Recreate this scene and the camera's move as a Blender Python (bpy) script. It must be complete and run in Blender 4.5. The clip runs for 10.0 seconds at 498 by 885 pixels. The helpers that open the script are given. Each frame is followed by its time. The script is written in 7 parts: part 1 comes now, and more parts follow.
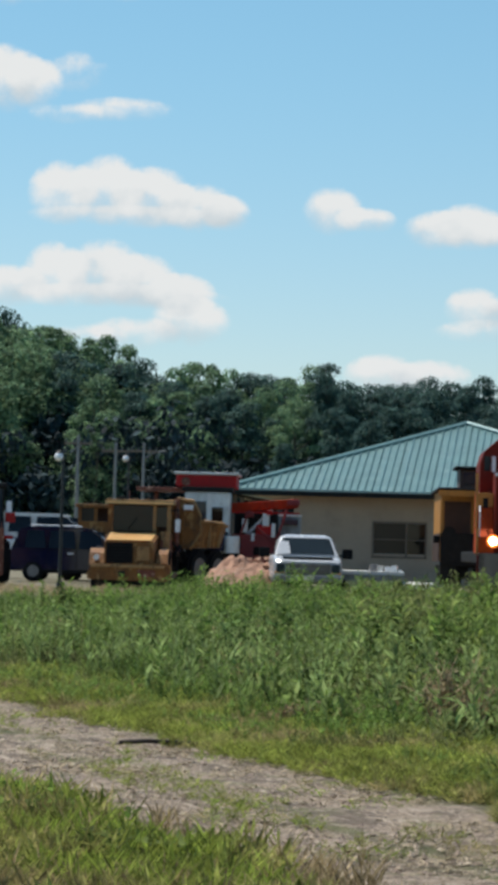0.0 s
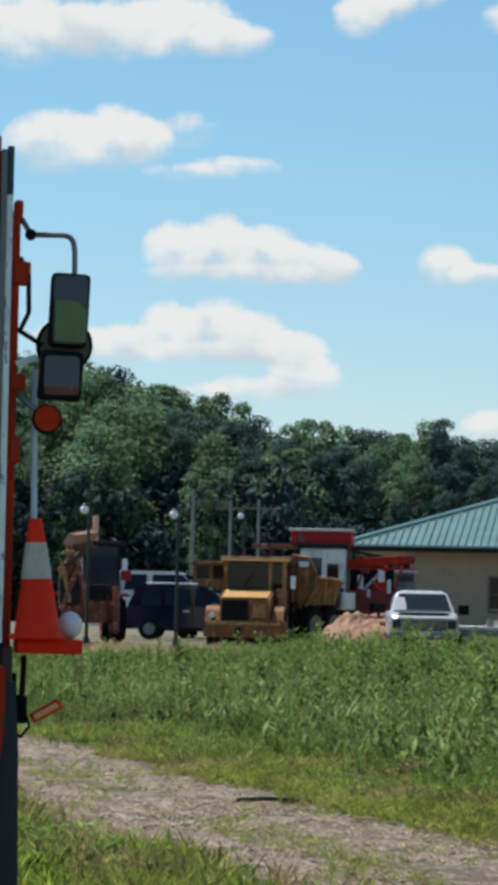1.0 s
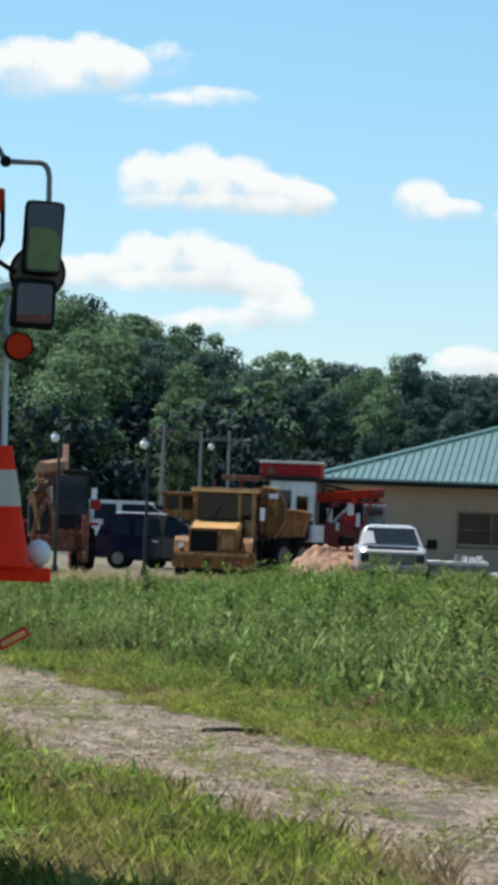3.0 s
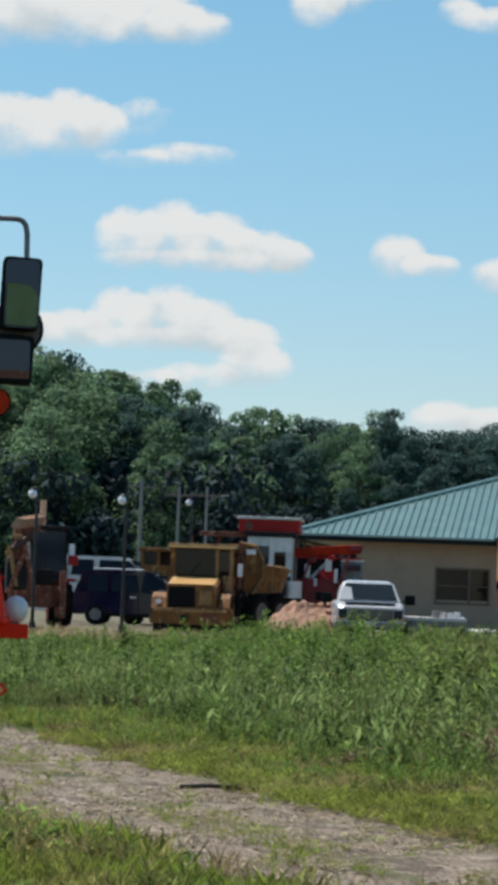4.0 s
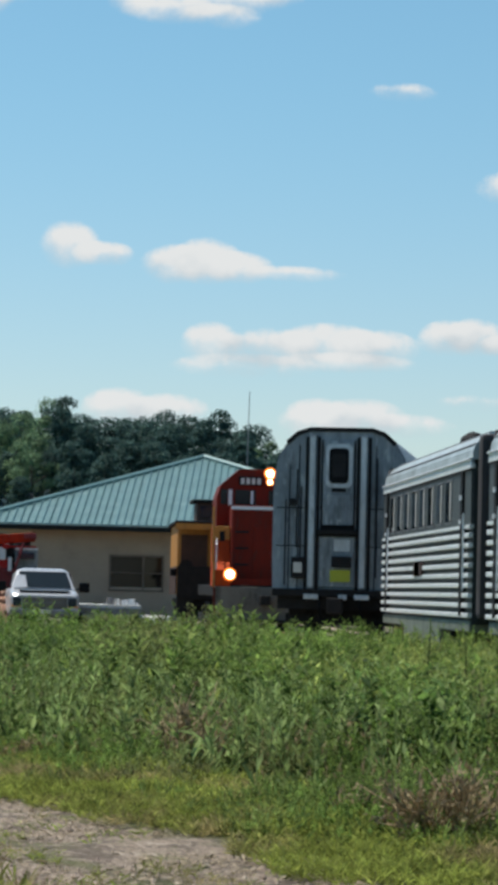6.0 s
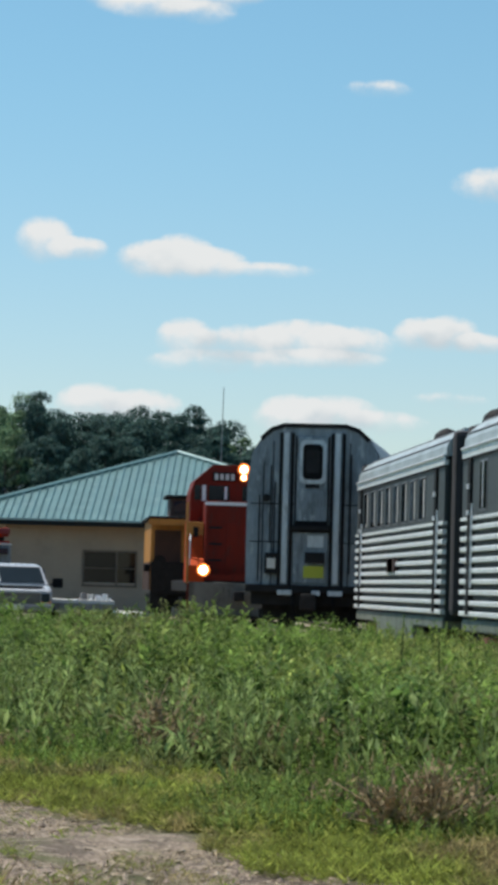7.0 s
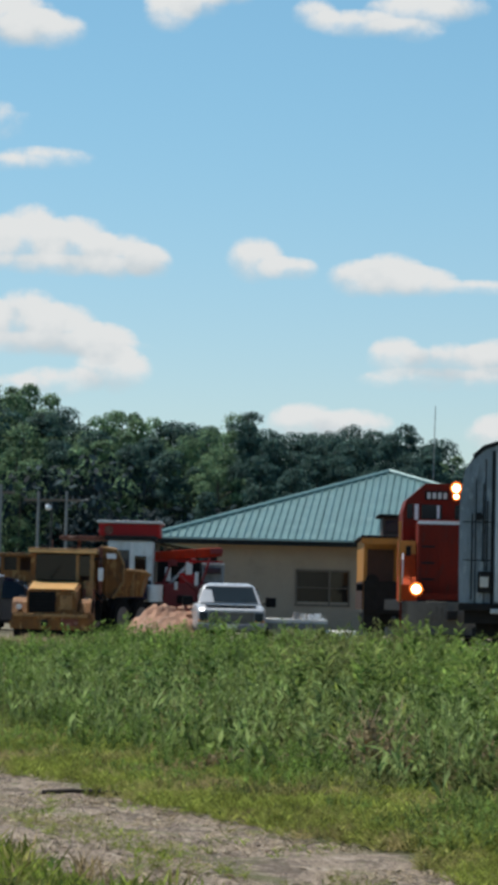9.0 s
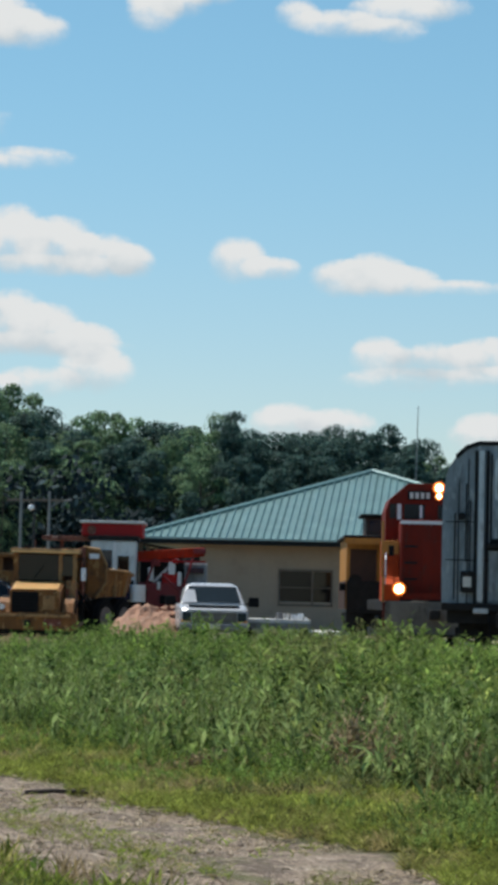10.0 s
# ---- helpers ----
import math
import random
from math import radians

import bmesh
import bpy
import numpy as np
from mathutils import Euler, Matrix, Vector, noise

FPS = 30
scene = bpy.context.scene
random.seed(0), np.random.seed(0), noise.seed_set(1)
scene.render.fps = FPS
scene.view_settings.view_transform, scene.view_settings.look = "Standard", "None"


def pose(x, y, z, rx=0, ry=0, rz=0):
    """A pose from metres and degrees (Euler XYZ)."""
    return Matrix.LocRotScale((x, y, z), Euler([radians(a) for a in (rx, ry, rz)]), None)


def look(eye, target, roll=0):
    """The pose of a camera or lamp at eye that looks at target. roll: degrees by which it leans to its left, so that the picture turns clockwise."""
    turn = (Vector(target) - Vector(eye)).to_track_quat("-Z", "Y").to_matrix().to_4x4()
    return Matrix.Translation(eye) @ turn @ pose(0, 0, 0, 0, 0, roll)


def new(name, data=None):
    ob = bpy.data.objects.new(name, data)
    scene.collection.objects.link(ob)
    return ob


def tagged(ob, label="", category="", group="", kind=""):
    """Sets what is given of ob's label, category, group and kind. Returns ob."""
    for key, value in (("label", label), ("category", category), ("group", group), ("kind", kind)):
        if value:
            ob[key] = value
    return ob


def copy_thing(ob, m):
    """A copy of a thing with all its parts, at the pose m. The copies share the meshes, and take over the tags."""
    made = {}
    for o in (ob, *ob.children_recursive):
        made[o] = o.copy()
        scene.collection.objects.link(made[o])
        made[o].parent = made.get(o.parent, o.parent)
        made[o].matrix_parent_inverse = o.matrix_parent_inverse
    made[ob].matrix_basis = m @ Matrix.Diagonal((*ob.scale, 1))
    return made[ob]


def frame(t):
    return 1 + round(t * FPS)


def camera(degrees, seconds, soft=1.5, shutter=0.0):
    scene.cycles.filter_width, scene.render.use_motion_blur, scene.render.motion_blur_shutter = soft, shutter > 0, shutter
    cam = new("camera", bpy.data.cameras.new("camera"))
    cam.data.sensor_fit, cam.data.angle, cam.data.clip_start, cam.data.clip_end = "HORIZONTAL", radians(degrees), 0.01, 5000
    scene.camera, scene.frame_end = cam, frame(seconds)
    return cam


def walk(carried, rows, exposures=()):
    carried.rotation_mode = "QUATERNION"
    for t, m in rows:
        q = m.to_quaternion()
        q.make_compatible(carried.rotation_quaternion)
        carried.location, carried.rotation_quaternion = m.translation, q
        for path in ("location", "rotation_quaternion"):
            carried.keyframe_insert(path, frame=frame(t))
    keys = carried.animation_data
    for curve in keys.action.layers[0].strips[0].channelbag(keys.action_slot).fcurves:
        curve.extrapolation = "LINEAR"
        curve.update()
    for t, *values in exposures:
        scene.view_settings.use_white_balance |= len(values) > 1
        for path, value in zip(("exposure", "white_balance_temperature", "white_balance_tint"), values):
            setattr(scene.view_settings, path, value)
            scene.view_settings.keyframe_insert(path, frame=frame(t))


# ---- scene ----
# ---- camera ----
EYE = 1.6
cam = camera(10.081, 10.0, soft=5.0)
# seconds, tilt, lean, turn of the hand-held camera, which stands in one spot
ROWS = [
    (0.0, 92.226, -1.601, 1.826),
    (0.5, 92.626, -1.081, 3.821),
    (1.0, 93.318, -1.171, 4.173),
    (1.5, 93.360, -1.371, 3.905),
    (2.0, 91.764, -2.575, 4.941),
    (2.5, 91.088, -2.501, 4.591),
    (2.7, 91.380, -2.299, 3.991),
    (3.8, 92.941, -2.088, 3.220),
    (4.0, 93.095, -2.109, 3.090),
    (4.5, 93.539, -2.049, 2.027),
    (5.0, 93.167, -2.060, 0.759),
    (5.5, 92.822, -2.232, -2.129),
    (5.7, 93.049, -1.862, -2.588),
    (6.8, 92.978, -0.918, -5.682),
    (7.0, 92.969, -1.591, -4.046),
    (7.5, 93.674, -1.500, -1.837),
    (8.0, 93.666, -1.723, 0.218),
    (8.5, 92.155, -1.902, 0.744),
    (9.0, 93.248, -1.397, 0.269),
    (9.5, 92.855, -1.584, 0.122),
    (10.0, 93.255, -1.350, -0.077),
]
EXPOSURES = [(0.0, 0.06), (1.0, 0.1), (1.5, 0.04), (2.0, 0.11), (2.5, 0.37), (2.7, 0.37), (3.8, 0.05), (5.0, -0.02), (5.7, 0.0), (6.8, 0.07), (7.5, 0.02), (8.0, 0.01), (8.5, 0.08), (9.0, -0.01), (10.0, 0.0)]
walk(cam, [(t, pose(0, 0, EYE, rx, ry, rz)) for t, rx, ry, rz in ROWS], EXPOSURES)

# ---- sky, sun, exposure ----
SUN_EL, SUN_AZ = 66.0, -52.0     # degrees; azimuth from +y towards +x
scene.view_settings.exposure = 0.0
world = bpy.data.worlds.new("world")
scene.world = world
world.use_nodes = True


class Nodes:
    """Short calls for node trees."""

    def __init__(self, tree):
        self.t = tree
        tree.nodes.clear()

    def add(self, kind):
        return self.t.nodes.new(kind)

    def put(self, socket, value):
        if isinstance(value, bpy.types.NodeSocket):
            self.t.links.new(value, socket)
        else:
            socket.default_value = value

    def math(self, op, a, b=0.0, c=0.0, clamp=False):
        n = self.add("ShaderNodeMath")
        n.operation, n.use_clamp = op, clamp
        for s, v in zip(n.inputs, (a, b, c)):
            self.put(s, v)
        return n.outputs[0]

    def mix(self, fac, a, b, blend="MIX"):
        n = self.add("ShaderNodeMix")
        n.data_type, n.blend_type = "RGBA", blend
        self.put(n.inputs["Factor"], fac)
        self.put(n.inputs[6], a)
        self.put(n.inputs[7], b)
        return n.outputs[2]

    def noise(self, vector, scale, detail=3.0, rough=0.55):
        n = self.add("ShaderNodeTexNoise")
        if vector is not None:
            self.put(n.inputs["Vector"], vector)
        self.put(n.inputs["Scale"], scale)
        self.put(n.inputs["Detail"], detail)
        self.put(n.inputs["Roughness"], rough)
        return n.outputs[0]

    def ramp(self, fac, *stops):
        n = self.add("ShaderNodeValToRGB")
        el = n.color_ramp.elements
        while len(el) < len(stops):
            el.new(0.5)
        for e, (p, c) in zip(el, stops):
            e.position = p
            e.color = c if len(c) == 4 else (*c, 1)
        self.put(n.inputs[0], fac)
        return n.outputs[0]

    def span(self, x, lo, hi, a=0.0, b=1.0, smooth=True):
        n = self.add("ShaderNodeMapRange")
        n.interpolation_type = "SMOOTHSTEP" if smooth else "LINEAR"
        for s, v in zip(n.inputs, (x, lo, hi, a, b)):
            self.put(s, v)
        return n.outputs[0]


def build_sky():
    N = Nodes(world.node_tree)
    sky = N.add("ShaderNodeTexSky")
    sky.sky_type, sky.sun_disc = "NISHITA", False
    sky.sun_elevation, sky.sun_rotation = radians(SUN_EL), radians(SUN_AZ)
    sky.air_density, sky.dust_density, sky.ozone_density = 1.0, 0.2, 2.0
    where = N.add("ShaderNodeTexCoord").outputs["Generated"]
    sep = N.add("ShaderNodeSeparateXYZ")
    N.put(sep.inputs[0], where)
    ahead = N.math("MAXIMUM", sep.outputs[1], 0.02)
    u = N.math("MULTIPLY", N.math("DIVIDE", sep.outputs[0], ahead), 5.0)
    v = N.math("MULTIPLY", N.math("DIVIDE", sep.outputs[2], ahead), 5.0)
    flat = N.add("ShaderNodeCombineXYZ")
    N.put(flat.inputs[0], u)
    N.put(flat.inputs[1], v)
    # cauliflower edges: two noises and rounded cells push the outline about
    big = N.math("SUBTRACT", N.noise(flat.outputs[0], 8.0, 3.0, 0.5), 0.5)
    fine = N.math("SUBTRACT", N.noise(flat.outputs[0], 30.0, 5.0, 0.65), 0.5)
    cell = N.add("ShaderNodeTexVoronoi")
    cell.feature = "SMOOTH_F1"
    N.put(cell.inputs["Vector"], flat.outputs[0])
    N.put(cell.inputs["Scale"], 22.0)
    N.put(cell.inputs["Smoothness"], 0.35)
    knob = N.math("SUBTRACT", 0.42, cell.outputs["Distance"])
    total, height = None, None

    def puff(cu, cv, ru, rv, dense=1.0):
        """One rounded heap of cloud; heaps that touch flow together."""
        nonlocal total, height
        du = N.math("MULTIPLY_ADD", u, 1000 / ru, -cu / ru)
        dv = N.math("MULTIPLY_ADD", v, 1000 / rv, -cv / rv)
        r2 = N.math("MULTIPLY_ADD", du, du, N.math("MULTIPLY", dv, dv))
        w = N.math("MULTIPLY", N.math("SUBTRACT", 1.3, r2, clamp=True), dense)
        total = w if total is None else N.math("ADD", total, w)
        height = N.math("MULTIPLY", w, dv) if height is None else N.math("MULTIPLY_ADD", w, dv, height)

    puff(-511, 633, 58, 55), puff(-430, 640, 62, 60), puff(-349, 627, 70, 52), puff(-268, 610, 66, 42), puff(-215, 601, 42, 32)
    puff(-388, 590, 190, 20, 0.55), puff(-521, 486, 55, 55), puff(-436, 491, 72, 58), puff(-365, 475, 64, 48), puff(-292, 454, 58, 36)
    puff(-606, 461, 70, 38), puff(-414, 448, 190, 22, 0.6), puff(-698, 466, 70, 40), puff(-277, 406, 70, 42), puff(-377, 382, 80, 30, 0.65)
    puff(-462, 372, 70, 24, 0.5), puff(-27, 610, 52, 42), puff(34, 595, 52, 22, 0.9), puff(162, 580, 60, 34), puff(217, 587, 60, 40)
    puff(273, 577, 60, 28), puff(374, 569, 90, 14, 0.55), puff(228, 442, 52, 36, 0.85), puff(329, 436, 85, 34, 0.85), puff(439, 447, 100, 34, 0.9)
    puff(520, 441, 80, 32, 0.85), puff(290, 401, 130, 22, 0.6), puff(471, 412, 120, 18, 0.8), puff(67, 318, 66, 38), puff(157, 318, 70, 30, 0.9)
    puff(424, 306, 70, 40), puff(500, 312, 80, 36, 0.9), puff(586, 302, 80, 22, 0.55), puff(652, 461, 52, 32), puff(703, 464, 52, 34)
    puff(759, 449, 50, 20, 0.9), puff(857, 441, 50, 20, 0.9), puff(908, 452, 50, 28, 0.9), puff(991, 447, 60, 24, 0.9), puff(791, 735, 90, 34, 0.9)
    puff(894, 741, 100, 34, 0.95), puff(1018, 742, 90, 30, 0.9), puff(563, 902, 62, 18, 0.5), puff(704, 346, 70, 16, 0.45), puff(-630, 1029, 120, 60)
    puff(-508, 1037, 110, 58), puff(-416, 1014, 80, 36), puff(-783, 1030, 140, 70), puff(-189, 1057, 50, 42), puff(-144, 1080, 56, 40)
    puff(-84, 1095, 60, 30, 0.9), puff(69, 1054, 40, 30, 0.7), puff(140, 1037, 80, 26, 0.75), puff(231, 1027, 70, 22, 0.6), puff(-627, 834, 78, 60)
    puff(-566, 826, 48, 44, 0.8), puff(-734, 826, 90, 60), puff(-491, 849, 60, 36, 0.4), puff(-407, 783, 90, 22, 0.5), puff(-498, 772, 90, 18, 0.4)
    puff(253, 1064, 90, 34, 0.85), puff(334, 1072, 50, 24, 0.6)
    rough = N.math("ADD", N.math("MULTIPLY", knob, 0.30), N.math("ADD", N.math("MULTIPLY", big, 0.85), N.math("MULTIPLY", fine, 1.15)))
    there = N.span(total, 0.0, 0.25)
    up = N.math("DIVIDE", height, N.math("MAXIMUM", total, 0.08))
    body = N.math("ADD", N.math("SUBTRACT", total, 0.38), rough)
    # crisp heads, soft thin bases
    edge = N.span(up, -0.55, 0.45, 1.9, 0.85)
    solid = N.math("DIVIDE", N.math("ADD", body, 0.42), edge, clamp=True)
    solid = N.math("MULTIPLY", N.span(solid, 0.0, 1.0), there)
    lit = N.span(N.math("ADD", up, N.math("ADD", N.math("MULTIPLY", knob, 0.5), N.math("ADD", N.math("MULTIPLY", fine, 0.8), N.math("MULTIPLY", big, 2.4)))), -0.95, 0.2)
    total = solid
    front = N.span(sep.outputs[1], 0.05, 0.2)
    total = N.math("MULTIPLY", total, front)
    # clear air: deeper blue overhead, paler towards the ground
    tint = N.mix(N.span(sep.outputs[2], 0.0, 0.22), (0.80, 0.835, 0.90, 1), (0.725, 0.98, 0.96, 1))
    blue = N.mix(1.0, sky.outputs[0], tint, "MULTIPLY")
    white = N.mix(lit, (4.5, 5.1, 5.45, 1), (6.35, 6.5, 6.5, 1))
    out = N.mix(total, blue, white)
    bg = N.add("ShaderNodeBackground")
    N.put(bg.inputs[0], out)
    N.put(bg.inputs[1], 0.12)
    N.put(N.add("ShaderNodeOutputWorld").inputs[0], bg.outputs[0])


build_sky()
sun = new("sun", bpy.data.lights.new("sun", "SUN"))
sun.data.energy, sun.data.angle, sun.data.color = 5.0, radians(0.55), (1.0, 0.955, 0.88)
se, sa = radians(SUN_EL), radians(SUN_AZ)
sun.matrix_world = look((0, 0, 60), Vector((0, 0, 60)) - Vector((math.sin(sa) * math.cos(se), math.cos(sa) * math.cos(se), math.sin(se))))

# ---- materials ----


def material(name, colour, rough=0.6, metal=0.0, vary=0.25, scale=3.0, dirt=None, dirt_amount=0.5, bump=0.15, bump_scale=40.0,
             emit=0.0, each=0.0, streak=1.0, island=False, gloss=0.5, flecks=None, fleck_scale=14.0):
    """A painted, worn or earthy surface: broad and fine noise over the colour, dirt in patches, chipped flecks, fine relief."""
    m = bpy.data.materials.new(name)
    m.use_nodes = True
    N = Nodes(m.node_tree)
    co = N.add("ShaderNodeTexCoord").outputs["Object"]
    stretch = N.add("ShaderNodeMapping")
    N.put(stretch.inputs["Vector"], co)
    stretch.inputs["Scale"].default_value = (1, 1, 1 / streak)
    co = stretch.outputs[0]
    dark = tuple(c * (1 - vary) for c in colour)
    pale = tuple(min(1, c * (1 + vary)) for c in colour)
    broad = N.noise(co, scale, 4.0)
    fine = N.noise(co, scale * 9, 3.0)
    tone = N.math("ADD", N.math("MULTIPLY", broad, 0.65), N.math("MULTIPLY", fine, 0.35))
    c = N.ramp(tone, (0.3, dark), (0.7, pale))
    if dirt:
        c = N.mix(N.math("MULTIPLY", N.span(N.noise(co, scale * 1.7, 6.0, 0.7), 0.5, 0.72), dirt_amount), c, (*dirt, 1))
    if flecks:
        c = N.mix(N.span(N.noise(co, fleck_scale, 5.0, 0.7), 0.56, 0.62, 0.0, 0.8), c, (*flecks, 1))
    if each or island:
        rnd = N.add("ShaderNodeNewGeometry").outputs["Random Per Island"] if island else N.add("ShaderNodeObjectInfo").outputs["Random"]
        hsv = N.add("ShaderNodeHueSaturation")
        N.put(hsv.inputs["Value"], N.span(rnd, 0.0, 1.0, 1 - each, 1 + each, False))
        N.put(hsv.inputs["Hue"], N.span(rnd, 0.0, 1.0, 0.485, 0.515, False))
        N.put(hsv.inputs["Color"], c)
        c = hsv.outputs[0]
    p = N.add("ShaderNodeBsdfPrincipled")
    N.put(p.inputs["Base Color"], c)
    N.put(p.inputs["Roughness"], N.span(fine, 0.2, 0.8, max(0.02, rough - 0.1), min(1, rough + 0.1), False))
    N.put(p.inputs["Metallic"], metal)
    N.put(p.inputs["Specular IOR Level"], gloss)
    if emit:
        N.put(p.inputs["Emission Color"], (*colour, 1))
        N.put(p.inputs["Emission Strength"], emit)
    if bump:
        b = N.add("ShaderNodeBump")
        N.put(b.inputs["Strength"], bump)
        N.put(b.inputs["Distance"], 0.02)
        N.put(b.inputs["Height"], N.noise(co, bump_scale, 4.0))
        N.put(p.inputs["Normal"], b.outputs[0])
    N.put(N.add("ShaderNodeOutputMaterial").inputs[0], p.outputs[0])
    return m


def leaf_material(name, colour, other, patch, each=0.35, shine=0.35, patch_colour=None):
    """Leaves: each one differs, whole patches differ, and light shines through."""
    m = bpy.data.materials.new(name)
    m.use_nodes = True
    N = Nodes(m.node_tree)
    co = N.add("ShaderNodeTexCoord").outputs["Object"]
    rnd = N.add("ShaderNodeNewGeometry").outputs["Random Per Island"]
    c = N.mix(rnd, (*colour, 1), (*other, 1))
    if patch_colour:
        c = N.mix(N.span(N.noise(co, patch, 4.0), 0.48, 0.66), c, (*patch_colour, 1))
    hsv = N.add("ShaderNodeHueSaturation")
    odd = N.math("FRACT", N.math("MULTIPLY", rnd, 17.3))
    broad = N.math("MULTIPLY", N.span(N.noise(co, patch * 3.0, 3.0), 0.3, 0.7, 0.62, 1.35), N.span(N.noise(co, patch * 13.0, 2.0), 0.35, 0.65, 0.66, 1.32))
    N.put(hsv.inputs["Value"], N.math("MULTIPLY", N.span(odd, 0.0, 1.0, 1 - each, 1 + each, False), broad))
    N.put(hsv.inputs["Color"], c)
    d = N.add("ShaderNodeBsdfPrincipled")
    N.put(d.inputs["Base Color"], hsv.outputs[0])
    N.put(d.inputs["Roughness"], 0.75)
    N.put(d.inputs["Specular IOR Level"], 0.15)
    tr = N.add("ShaderNodeBsdfTranslucent")
    N.put(tr.inputs[0], hsv.outputs[0])
    mx = N.add("ShaderNodeMixShader")
    N.put(mx.inputs[0], shine)
    N.put(mx.inputs[1], d.outputs[0])
    N.put(mx.inputs[2], tr.outputs[0])
    N.put(N.add("ShaderNodeOutputMaterial").inputs[0], mx.outputs[0])
    return m


def glass_material(name, colour, rough=0.05):
    """Dark vehicle or house glass that mirrors the sky."""
    m = bpy.data.materials.new(name)
    m.use_nodes = True
    N = Nodes(m.node_tree)
    p = N.add("ShaderNodeBsdfPrincipled")
    N.put(p.inputs["Base Color"], (*colour, 1))
    N.put(p.inputs["Roughness"], rough)
    N.put(p.inputs["IOR"], 1.5)
    N.put(p.inputs["Specular IOR Level"], 0.35)
    N.put(N.add("ShaderNodeOutputMaterial").inputs[0], p.outputs[0])
    return m


